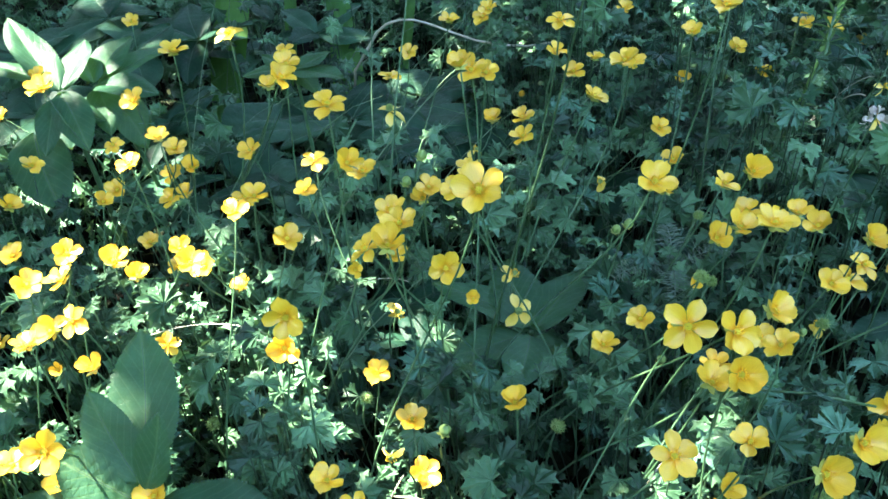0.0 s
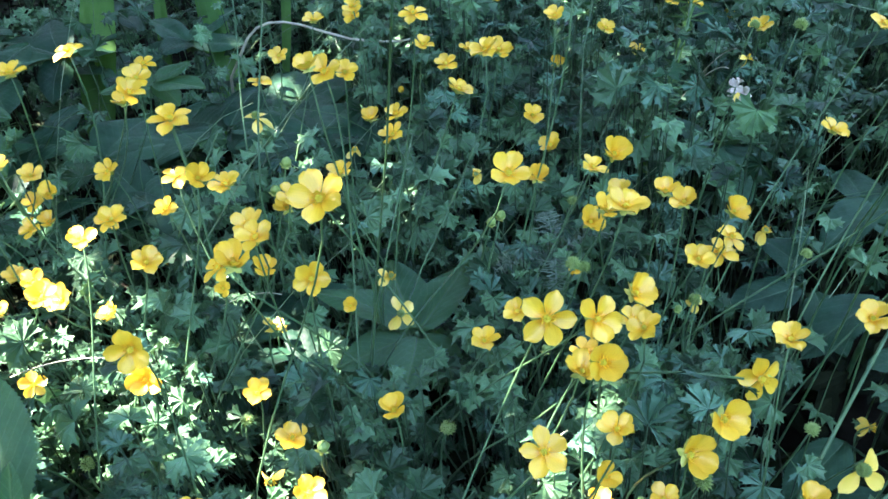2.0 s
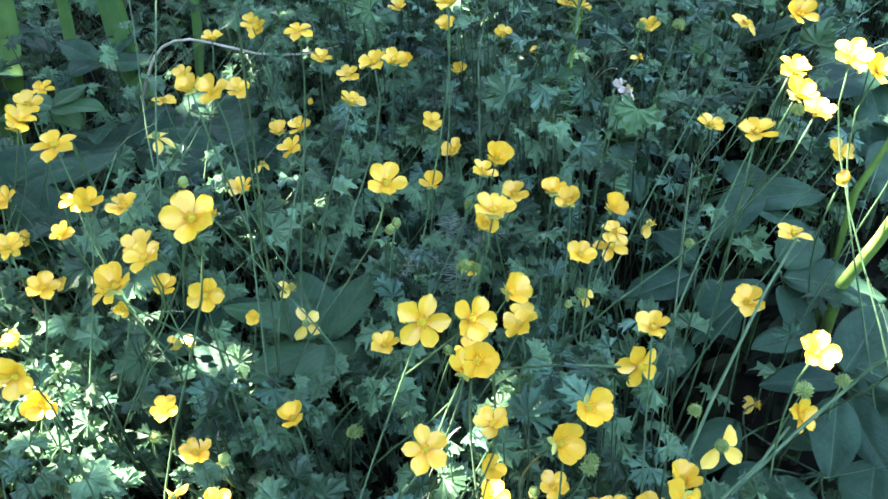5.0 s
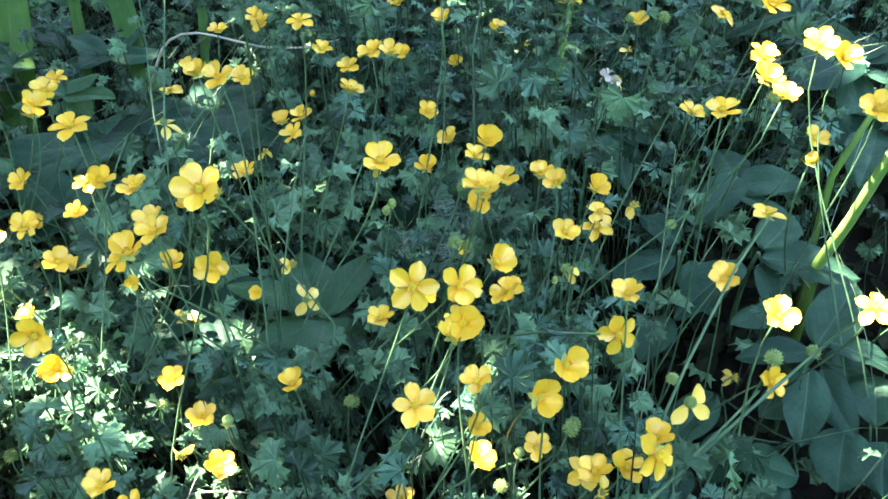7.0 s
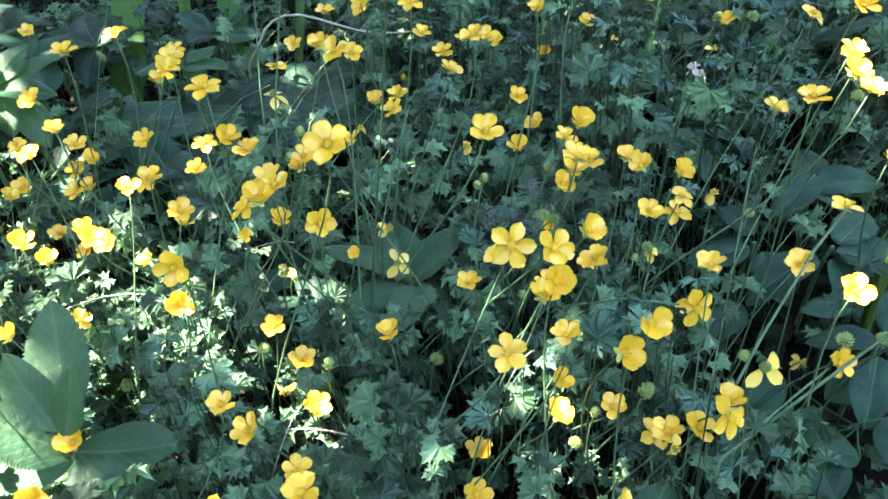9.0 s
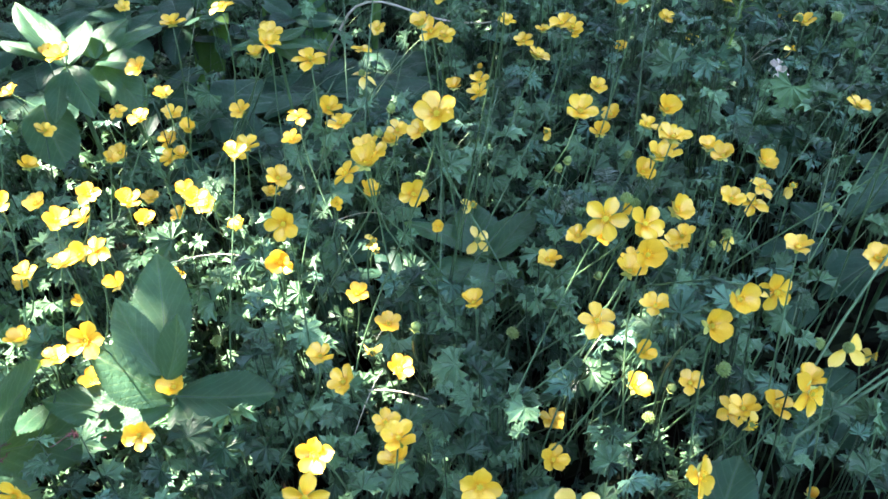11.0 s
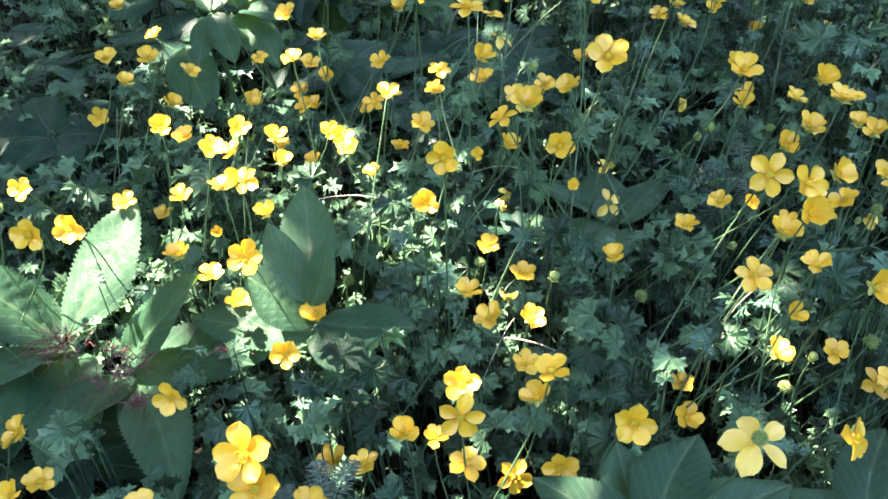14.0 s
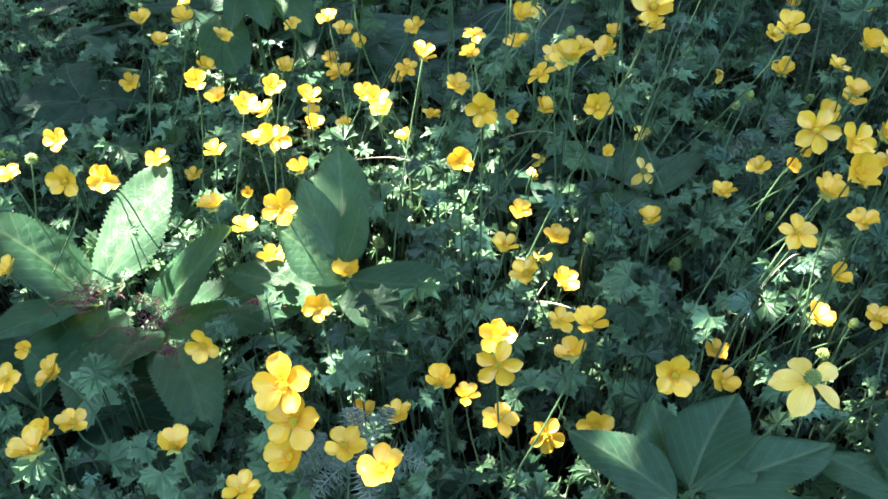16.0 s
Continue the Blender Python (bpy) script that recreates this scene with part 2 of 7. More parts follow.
# ---- meshes of the buttercup ----
def petal_mesh(name, length, width, cup, curl, wave, mat):
    """A broad rounded petal, narrow at its foot, hollowed like a spoon and a little uneven at the rim."""
    nu, nv = 10, 7
    verts = []
    for i in range(nu):
        u = i / (nu - 1) * 0.99
        if u < 0.60:
            w = 0.15 + 0.85 * math.sin(u / 0.60 * math.pi / 2) ** 1.35
        else:
            w = math.sqrt(max(0.0, 1 - ((u - 0.60) / 0.40) ** 2.3))
        for j in range(nv):
            v = 2 * j / (nv - 1) - 1
            y = v * w * width / 2
            a = cup + curl * u
            x = length * u * math.cos(a) * (1 - 0.06 * v * v - 0.03 * math.exp(-(v * 4) ** 2) * (u > 0.9))
            z = length * u * math.sin(a) + 0.21 * width * v * v * w * (1.1 - 0.4 * u) + wave * width * math.sin(4 * u + 3 * v) * u * u
            verts.append((x, y, z))
    return mesh_of(name, verts, grid_faces(nu, nv), mat)


UNIT = 0.0118      # length of a petal of a flower 23 mm across
PETALS = {
    "open": [petal_mesh("petal", UNIT, UNIT * (0.72 + 0.06 * k), radians(15 + 8 * k), radians(12 - 12 * k), 0.04 + 0.03 * k, M_PETAL) for k in range(3)],
    "cup": [petal_mesh("petal", UNIT * 1.02, UNIT * (0.77 + 0.06 * k), radians(28 + 7 * k), radians(12 - 6 * k), 0.05, M_PETAL) for k in range(3)],
    "flat": [petal_mesh("petal", UNIT, UNIT * (0.66 + 0.08 * k), radians(6 - 7 * k), radians(-6 + 6 * k), 0.05, M_PETAL) for k in range(3)],
    "old": [petal_mesh("petal", UNIT * 1.1, UNIT * (0.60 + 0.07 * k), radians(-2 - 9 * k), radians(-12), 0.06, M_PALE) for k in range(3)],
}


def stamens_mesh():
    """A ring of thin filaments with their anthers."""
    verts, faces = [], []
    rng = random.Random(5)
    for k in range(26):
        a = k * 2.4
        r = 0.0012 + 0.0010 * rng.random()
        lean = 0.3 + 0.5 * rng.random()
        h = 0.0022 + 0.0016 * rng.random()
        base = Vector((math.cos(a) * r * 0.6, math.sin(a) * r * 0.6, 0.0004))
        tip = base + Vector((math.cos(a) * lean, math.sin(a) * lean, 1.0)).normalized() * h
        mid = base.lerp(tip, 0.6)
        v, f = tube([base, mid, tip - (tip - mid) * 0.25, tip], [0.00013, 0.00013, 0.00036, 0.00022], 4)
        o = len(verts)
        verts += v
        faces += [tuple(i + o for i in q) for q in f]
    return mesh_of("stamens", verts, faces, M_STAMEN)


def bobble_mesh(name, radius, height, spikes, mat, hook=0.25, seed=1):
    """A dome of pointed carpels, as in a flower's middle or a ripe head."""
    verts, faces = [], []
    rng = random.Random(seed)
    for k in range(spikes):
        t = (k + 0.5) / spikes
        ph = math.acos(1 - 1.45 * t)
        a = k * 2.39996
        d = Vector((math.sin(ph) * math.cos(a), math.sin(ph) * math.sin(a), math.cos(ph)))
        c = Vector((d.x * radius * 0.62, d.y * radius * 0.62, height * 0.5 + d.z * height * 0.45))
        s = d.orthogonal().normalized() * radius * (1.6 / math.sqrt(spikes))
        q = d.cross(s)
        tip = c + d * radius * (0.42 + hook * rng.random()) + Vector((0, 0, radius * 0.12))
        o = len(verts)
        verts += [c + s, c + q, c - s, c - q, c + d * radius * 0.3 + s * 0.7, c + d * radius * 0.3 + q * 0.7, c + d * radius * 0.3 - s * 0.7, c + d * radius * 0.3 - q * 0.7, tip, c - d * radius * 0.5]
        for i in range(4):
            j = (i + 1) % 4
            faces += [(o + i, o + j, o + 4 + j, o + 4 + i), (o + 4 + i, o + 4 + j, o + 8), (o + 9, o + j, o + i)]
    return mesh_of(name, verts, faces, mat)


def calyx_mesh():
    verts, faces = [], []
    for k in range(5):
        a = k * 2 * math.pi / 5 + 0.6
        o = len(verts)
        for i in range(4):
            u = i / 3
            w = 0.0017 * math.sin(math.pi * min(1, u * 0.8 + 0.2)) + 0.0001
            for j in (-1, 0, 1):
                x, y, z = 0.0008 + 0.0058 * u, j * w, -0.0006 - 0.0004 * j * j + 0.0012 * u * u
                verts.append((x * math.cos(a) - y * math.sin(a), x * math.sin(a) + y * math.cos(a), z))
        faces += grid_faces(4, 3, o)
    v, f = tube([(0, 0, -0.0022), (0, 0, -0.0008), (0, 0, 0.0008)], [0.0008, 0.0014, 0.0016], 8)
    o = len(verts)
    verts += v
    faces += [tuple(i + o for i in q) for q in f]
    return mesh_of("calyx", verts, faces, M_SEPAL)


STAMENS, CALYX = stamens_mesh(), calyx_mesh()
CARPELS = bobble_mesh("carpels", 0.0016, 0.0024, 20, M_CARPEL, 0.1)
DOME = bobble_mesh("green_dome", 0.0029, 0.0056, 80, M_SEED, 0.05, 4)
HEAD = bobble_mesh("seed_head", 0.0038, 0.0058, 60, M_SEED, 0.3, 3)


def bud_mesh():
    verts, faces = [], []
    nu, nv = 7, 11
    for i in range(nu):
        u = i / (nu - 1)
        r = 0.0042 * math.sin(math.pi * (0.06 + 0.90 * u)) ** 0.8
        for j in range(nv):
            a = 2 * math.pi * j / (nv - 1)
            q = r * (1 + 0.07 * math.cos(5 * a + u))
            verts.append((q * math.cos(a), q * math.sin(a), 0.0095 * u - 0.001))
    return mesh_of("bud", verts, grid_faces(nu, nv), None)


BUD = bud_mesh()
BUD.materials.append(M_PETAL)
GREEN_BUD = bud_mesh()
GREEN_BUD.materials.append(M_SEED)

ROUND = {
    "open": "glossy yellow buttercup wide open on a thin green stem",
    "cup": "glossy yellow buttercup opened as a cup on a thin stem",
    "flat": "yellow buttercup with spread flat petals on a thin stem",
    "old": "fading pale yellow buttercup with a large green middle",
}
crowd = random.Random(11)
ZONES = []      # room that the broad leaves take up: a place and a radius
HEADS = []      # where the flower heads are, so that no leaf hides them from the camera


def stem_mesh(head, normal, root, thick=0.0007):
    """A thin stem that comes up from the root and turns into the flower's axis."""
    reach = head.length
    p1 = Vector((root.x * 0.8, root.y * 0.8, 0)) + Vector((0, 0, 0.45 * head.z)) + Vector((crowd.uniform(-0.02, 0.02), crowd.uniform(-0.02, 0.02), 0))
    p2 = head - Vector(normal) * 0.22 * reach - Vector((0, 0, 0.1 * reach))
    pts = arc((0, 0, -0.012), p1, p2, head, 9)
    rad = [thick * (1.35 - 0.45 * i / 9) for i in range(10)]
    return mesh_of("stem", *tube(pts, rad, 6), M_STEM)


def buttercup(x, y, z, size=23, tilt=38, turn=-90, form="open", petals=5):
    """A flower whose head is at x, y, z; size in millimetres across; its face leans by tilt degrees from upright towards turn."""
    a, b = radians(turn), radians(tilt)
    normal = Vector((math.sin(b) * math.cos(a), math.sin(b) * math.sin(a), math.cos(b)))
    lean = Vector((crowd.uniform(*((-0.6, 0.1) if x > 0.05 else (-0.5, 0.35))) * z, crowd.uniform(-0.45, 0.35) * z, 0)) - Vector((normal.x, normal.y, 0)) * 0.03
    base = thing("buttercup", (x + lean.x, y + lean.y, 0), ROUND[form], "buttercup", "buttercups of the meadow")
    head = Vector((-lean.x, -lean.y, z))
    HEADS.append(Vector((x, y, z)))
    s = size / 23.0
    spot = Matrix.Translation(head) @ facing(normal, crowd.uniform(0, 6.28)) @ Matrix.Scale(s, 4)
    for k in range(5):
        me = PETALS[form][crowd.randrange(3)]
        wob = (Matrix.Rotation(k * 2 * math.pi / 5 + crowd.uniform(-0.1, 0.1), 4, "Z") @ Matrix.Translation((0.0008, 0, 0.0002 * (k % 2)))
               @ Matrix.Rotation(crowd.uniform(-0.24, 0.2), 4, "Y") @ Matrix.Rotation(crowd.uniform(-0.25, 0.25), 4, "X") @ Matrix.Scale(crowd.uniform(0.93, 1.06), 4))
        if k < petals:
            part("petal", me, None, base, "", spot @ wob)
    if form != "old":
        tagged(part("stamen_ring", STAMENS, None, base, "", spot), "ring of yellow stamens", kind="stuff")
        part("flower_middle", CARPELS, None, base, "green middle", spot)
        part("calyx", CALYX, None, base, "", spot)
    else:
        part("flower_middle", DOME, None, base, "round green seed head", spot)
    part("stem", stem_mesh(head, normal, Vector((0, 0, 0)), 0.00062), None, base, "thin green stem")
    return base


def bobble(x, y, z, what="seed", size=1.0, tilt=20, turn=0):
    """A bud or a seed head on its stem."""
    a, b = radians(turn), radians(tilt)
    normal = Vector((math.sin(b) * math.cos(a), math.sin(b) * math.sin(a), math.cos(b)))
    lean = Vector((crowd.uniform(-0.3, 0.2) * z, crowd.uniform(-0.1, 0.3) * z, 0))
    name, label, me, inner = {
        "seed": ("seed_head_stalk", "spiky green buttercup seed head on a thin stem", HEAD, "seed_head"),
        "bud": ("buttercup_bud", "closed yellow buttercup bud on a thin stem", BUD, "bud"),
        "green": ("buttercup_bud", "closed green buttercup bud on a thin stem", GREEN_BUD, "bud"),
    }[what]
    base = thing(name, (x + lean.x, y + lean.y, 0), label, "flower bud" if what != "seed" else "seed head", "buds and seed heads of the meadow")
    head = Vector((-lean.x, -lean.y, z))
    HEADS.append(Vector((x, y, z)))
    spot = Matrix.Translation(head) @ facing(normal, crowd.uniform(0, 6)) @ Matrix.Scale(size, 4)
    part(inner, me, None, base, "", spot)
    if what != "seed":
        part("calyx", CALYX, None, base, "", spot @ Matrix.Scale(0.8, 4))
    part("stem", stem_mesh(head, normal, Vector((0, 0, 0)), 0.0007), None, base, "thin green stem")


def wilted(x, y, z, petals=2, tilt=60, turn=-60, size=21):
    """A flower going over: a few limp petals left round browned stamens."""
    a, b = radians(turn), radians(tilt)
    normal = Vector((math.sin(b) * math.cos(a), math.sin(b) * math.sin(a), math.cos(b)))
    lean = Vector((crowd.uniform(-0.3, 0.2) * z, crowd.uniform(-0.1, 0.3) * z, 0))
    base = thing("wilted_buttercup", (x + lean.x, y + lean.y, 0), "wilting buttercup with only a few limp petals", "buttercup", "buttercups of the meadow")
    head = Vector((-lean.x, -lean.y, z))
    HEADS.append(Vector((x, y, z)))
    spot = Matrix.Translation(head) @ facing(normal, crowd.uniform(0, 6)) @ Matrix.Scale(size / 23.0, 4)
    for k in range(petals):
        w = Matrix.Rotation(k * 2 * math.pi / 5 * crowd.choice((1, 2)) + crowd.uniform(-0.3, 0.3), 4, "Z") @ Matrix.Rotation(crowd.uniform(0.1, 0.8), 4, "Y") @ Matrix.Scale(0.9, 4)
        part("petal", PETALS["old"][k % 3], None, base, "", spot @ w)
    tagged(part("stamen_ring", STAMENS, None, base, "", spot @ Matrix.Scale(1.25, 4)), "browned stamens", kind="stuff")
    part("flower_middle", HEAD, None, base, "green seed head", spot @ Matrix.Scale(0.6, 4))
    part("stem", stem_mesh(head, normal, Vector((0, 0, 0)), 0.0007), None, base, "thin green stem")


# ---- broad leaves ----
def broad_leaf(parent, origin, base, tip, width, roll=0.0, fold=0.25, droop=0.12, mat=None, teeth=True, name="leaf", shape=0.42):
    """A toothed leaf from base to tip, folded along its midrib; roll turns its face about the midrib (degrees, 0: as upward as it can)."""
    base, tip, origin = Vector(base), Vector(tip), Vector(origin)
    axis = tip - base
    length = axis.length
    axis.normalize()
    up = Vector((0, 0, 1)) - axis * axis.z
    if up.length < 0.15:
        up = Vector((0, -1, 0)) - axis * -axis.y
    up.normalize()
    up = Matrix.Rotation(radians(roll), 3, axis) @ up
    side = up.cross(axis)
    nu, half = 61, 5
    verts, uvs = [], []
    ph = crowd.uniform(0, 6)
    bend = crowd.uniform(-0.05, 0.05) * length
    power = 0.8 * shape / (1 - shape)
    for i in range(nu):
        u = i / (nu - 1)
        w = (u / shape) ** power * ((1 - u) / (1 - shape)) ** 0.8
        w = max(w, 0.03 if u < 1 else 0.0)
        tooth = (0.065 if i % 2 else -0.03) if teeth and 0.1 < u < 0.97 else 0
        for j in range(-half, half + 1):
            v = j / half
            ww = w * width / 2 * (1 + (tooth if abs(j) == half else 0))
            y = v * ww
            quilt = abs(math.sin(math.pi * (u - 0.42 * abs(v) * w) / 0.13)) * math.sin(math.pi * min(1.0, abs(v) * 1.1)) * 0.030 * width * w if teeth else 0.0
            z = fold * abs(y) * (1 - 0.6 * abs(v)) - droop * length * (u * u - u * 0.55) + 0.055 * width * math.sin(7 * u + 3.0 * v + ph) * abs(v) + quilt
            p = base + axis * (u * length) + side * (y + bend * math.sin(math.pi * u)) + up * (z + droop * length * 0.45 * u)
            verts.append(p - origin)
            uvs.append((u, v * w))
    if teeth and width > 0.03:
        ZONES.extend((base.lerp(tip, q), (0.28 if mat is M_HERB and base.y > 0.55 else 0.68) * width) for q in (0.25, 0.5, 0.75))
    me = mesh_of(name, verts, grid_faces(nu, 2 * half + 1), mat or M_BROAD, uvs)
    leaf = part(name, me, None, parent)
    if width > 0.028:
        rib = [verts[i * (2 * half + 1) + half] for i in range(0, nu - 1, 6)]
        part("midrib", mesh_of("midrib", *tube(rib, [0.0085 * width * (1.25 - 0.1 * i) for i in range(len(rib))], 5), M_RIB), None, leaf, "green midrib")
    return leaf


def stalk(parent, points, radii, mat=None, name="stem", label="", origin=(0, 0, 0), sides=7):
    o = Vector(origin)
    return part(name, mesh_of(name, *tube([Vector(p) - o for p in points], radii, sides), mat or M_STEM), None, parent, label)


def held_leaf(parent, root, node, base, tip, width, roll=0, droop=0.12):
    """A shaded herb's leaf on a stalk of its own, from the plant's node to the leaf's base."""
    o, b, n = Vector(root), Vector(base), Vector(node)
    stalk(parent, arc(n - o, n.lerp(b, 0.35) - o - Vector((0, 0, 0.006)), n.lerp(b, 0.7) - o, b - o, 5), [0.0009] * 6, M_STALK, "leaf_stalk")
    broad_leaf(parent, root, base, tip, width, roll=roll, droop=droop, mat=M_HERB, fold=0.4)


def leafy_plant(name, root, label, node=None, thick=0.002, category="plant"):
    """A plant on the ground at root, with a stem up to its node; leaves are added to it."""
    pl = thing(name, root, label, category)
    if node is not None:
        d = Vector(node) - Vector(root)
        mid = Vector((d.x * 0.25, d.y * 0.25, d.z * 0.55))
        stalk(pl, arc((0, 0, -0.012), mid * 0.6, mid * 1.3, d, 8), [thick * (1.2 - 0.4 * i / 8) for i in range(9)], label="green leaf-bearing stem")
    return pl


# ---- buttercups, buds and seed heads ----
buttercup(-0.194, 0.594, 0.297, 23, 12, -66, "open", 5)
buttercup(-0.147, 0.585, 0.311, 22, 8, -157, "flat", 5)
buttercup(-0.134, 0.726, 0.231, 22, 20, -101, "flat", 5)
buttercup(-0.111, 0.561, 0.284, 24, 34, -22, "open", 5)
buttercup(-0.066, 0.464, 0.310, 28, 6, -90, "flat", 5)
buttercup(0.251, 0.430, 0.210, 22, 29, -122, "cup", 5)
buttercup(0.125, 0.387, 0.178, 20, 28, -157, "open", 5)
buttercup(0.170, 0.312, 0.250, 24, 40, -40, "cup", 5)
buttercup(-0.029, 0.336, 0.294, 24, 10, -80, "cup", 5)
buttercup(0.018, 0.438, 0.162, 13, 45, -90, "cup", 5)
buttercup(0.138, 0.242, 0.233, 19, 14, -150, "open", 5)
buttercup(-0.130, 0.430, 0.258, 19, 21, -39, "open", 5)
buttercup(-0.171, 0.437, 0.215, 22, 31, -59, "open", 5)
buttercup(-0.247, 0.382, 0.212, 23, 32, -126, "cup", 5)
buttercup(0.019, 0.474, 0.325, 19, 6, -126, "cup", 5)
buttercup(0.041, 0.556, 0.278, 21, 31, -83, "open", 5)
buttercup(0.121, 0.550, 0.254, 22, 26, -24, "open", 5)
buttercup(0.168, 0.622, 0.245, 23, 18, -74, "open", 5)
buttercup(0.058, 0.733, 0.254, 19, 21, -119, "open", 5)
buttercup(0.190, 0.494, 0.342, 21, 10, -106, "open", 5)
buttercup(-0.254, 0.676, 0.137, 23, 21, -88, "open", 5)
buttercup(-0.235, 0.606, 0.155, 22, 34, -138, "open", 5)
buttercup(-0.178, 0.647, 0.129, 19, 30, -122, "open", 5)
buttercup(-0.150, 0.579, 0.214, 22, 30, -130, "open", 5)
buttercup(0.025, 0.550, 0.198, 23, 6, -64, "open", 5)
buttercup(-0.036, 0.452, 0.195, 21, 21, -31, "cup", 5)
buttercup(0.051, 0.452, 0.134, 24, 55, -70, "old", 4)
buttercup(0.170, 0.294, 0.242, 19, 23, -159, "open", 5)
buttercup(0.242, 0.293, 0.186, 29, 72, -80, "flat", 5)
buttercup(0.182, 0.229, 0.244, 24, 45, -70, "cup", 4)
buttercup(0.165, 0.223, 0.231, 25, 45, -60, "cup", 4)
buttercup(0.137, 0.250, 0.186, 18, 35, -90, "cup", 5)
buttercup(0.201, 0.228, 0.145, 23, 6, -110, "open", 5)
buttercup(0.243, 0.208, 0.217, 27, 50, -100, "old", 3)
buttercup(0.331, 0.255, 0.150, 22, 55, -70, "open", 5)
buttercup(0.295, 0.219, 0.253, 20, 30, -90, "open", 5)
buttercup(0.352, 0.216, 0.243, 21, 20, -121, "flat", 5)
buttercup(0.236, 0.373, 0.209, 21, 24, -68, "open", 5)
buttercup(0.287, 0.435, 0.154, 26, 8, -90, "flat", 5)
buttercup(0.276, 0.407, 0.192, 22, 28, -43, "flat", 5)
buttercup(0.267, 0.395, 0.224, 21, 30, -60, "cup", 5)
buttercup(0.245, 0.448, 0.207, 22, 10, -31, "cup", 5)
buttercup(0.231, 0.496, 0.176, 24, 19, -83, "open", 5)
buttercup(0.200, 0.433, 0.256, 23, 35, -70, "cup", 5)
buttercup(0.201, 0.475, 0.218, 21, 23, -20, "open", 5)
buttercup(0.118, 0.371, 0.297, 25, 25, -80, "open", 5)
buttercup(0.070, 0.564, 0.216, 22, 24, -155, "open", 5)
buttercup(0.080, 0.652, 0.183, 23, 12, -145, "open", 5)
buttercup(0.193, 0.612, 0.185, 21, 33, -70, "open", 5)
buttercup(0.378, 0.470, 0.220, 21, 21, -35, "open", 5)
buttercup(0.286, 0.284, 0.341, 19, 5, -66, "open", 5)
buttercup(0.478, 0.445, 0.187, 22, 23, -79, "open", 5)
buttercup(0.356, 0.360, 0.323, 20, 24, -66, "open", 5)
buttercup(0.344, 0.336, 0.322, 21, 23, -64, "cup", 5)
buttercup(0.359, 0.335, 0.309, 19, 12, -81, "open", 5)
buttercup(0.404, 0.372, 0.316, 24, 21, -99, "open", 5)
buttercup(0.418, 0.324, 0.292, 24, 31, -136, "open", 5)
buttercup(0.382, 0.358, 0.197, 24, 20, -20, "flat", 4)
buttercup(-0.055, 0.410, 0.122, 21, 25, -103, "open", 5)
buttercup(-0.070, 0.264, 0.199, 20, 9, -74, "open", 5)
buttercup(0.190, 0.701, 0.203, 20, 32, -91, "cup", 5)
buttercup(0.163, 0.744, 0.190, 19, 6, -25, "open", 5)
buttercup(0.093, 0.541, 0.321, 21, 15, -89, "flat", 5)
buttercup(-0.408, 0.573, 0.229, 24, 9, -72, "open", 5)
buttercup(-0.349, 0.618, 0.192, 22, 22, -28, "open", 5)
buttercup(-0.307, 0.417, 0.241, 21, 33, -72, "cup", 5)
buttercup(-0.258, 0.453, 0.219, 21, 30, -56, "open", 5)
buttercup(-0.325, 0.501, 0.184, 22, 13, -109, "open", 5)
buttercup(-0.274, 0.421, 0.219, 23, 36, -49, "open", 5)
buttercup(-0.269, 0.452, 0.197, 24, 18, -152, "open", 5)
buttercup(-0.232, 0.459, 0.204, 24, 22, -21, "cup", 5)
buttercup(-0.290, 0.378, 0.203, 20, 8, -87, "open", 5)
buttercup(-0.249, 0.357, 0.225, 20, 6, -152, "open", 5)
buttercup(-0.248, 0.408, 0.197, 24, 36, -110, "flat", 5)
buttercup(-0.400, 0.361, 0.225, 19, 50, -90, "open", 5)
buttercup(-0.362, 0.293, 0.233, 24, 55, -90, "open", 5)
buttercup(-0.355, 0.328, 0.212, 24, 55, -90, "open", 5)
buttercup(-0.275, 0.312, 0.197, 22, 7, -157, "cup", 5)
buttercup(-0.250, 0.297, 0.191, 19, 14, -32, "open", 5)
buttercup(-0.218, 0.284, 0.217, 25, 55, -90, "open", 5)
buttercup(-0.240, 0.312, 0.151, 24, 5, -26, "open", 5)
buttercup(-0.355, 0.478, 0.116, 19, 11, -73, "open", 5)
buttercup(-0.196, 0.254, 0.156, 22, 60, -80, "open", 5)
buttercup(-0.261, 0.211, 0.162, 23, 60, -90, "open", 5)
buttercup(-0.329, 0.161, 0.189, 23, 34, -145, "open", 5)
buttercup(-0.323, 0.150, 0.158, 20, 11, -24, "open", 5)
buttercup(-0.329, 0.133, 0.170, 19, 14, -99, "cup", 5)
buttercup(-0.237, 0.101, 0.200, 20, 4, -36, "cup", 5)
buttercup(-0.170, 0.091, 0.257, 28, 50, -100, "open", 5)
buttercup(-0.151, 0.102, 0.200, 22, 7, -91, "open", 5)
buttercup(-0.164, 0.208, 0.099, 23, 31, -147, "open", 5)
buttercup(-0.134, 0.166, 0.150, 19, 7, -128, "open", 5)
buttercup(-0.096, 0.221, 0.105, 19, 8, -37, "open", 5)
buttercup(-0.075, 0.206, 0.175, 25, 45, -100, "open", 5)
buttercup(-0.074, 0.185, 0.124, 24, 9, -29, "flat", 5)
buttercup(-0.043, 0.198, 0.093, 25, 60, -70, "flat", 5)
buttercup(-0.015, 0.183, 0.121, 24, 55, -90, "open", 5)
buttercup(0.019, 0.155, 0.197, 25, 50, -80, "open", 5)
buttercup(0.088, 0.290, 0.078, 21, 14, -80, "open", 5)
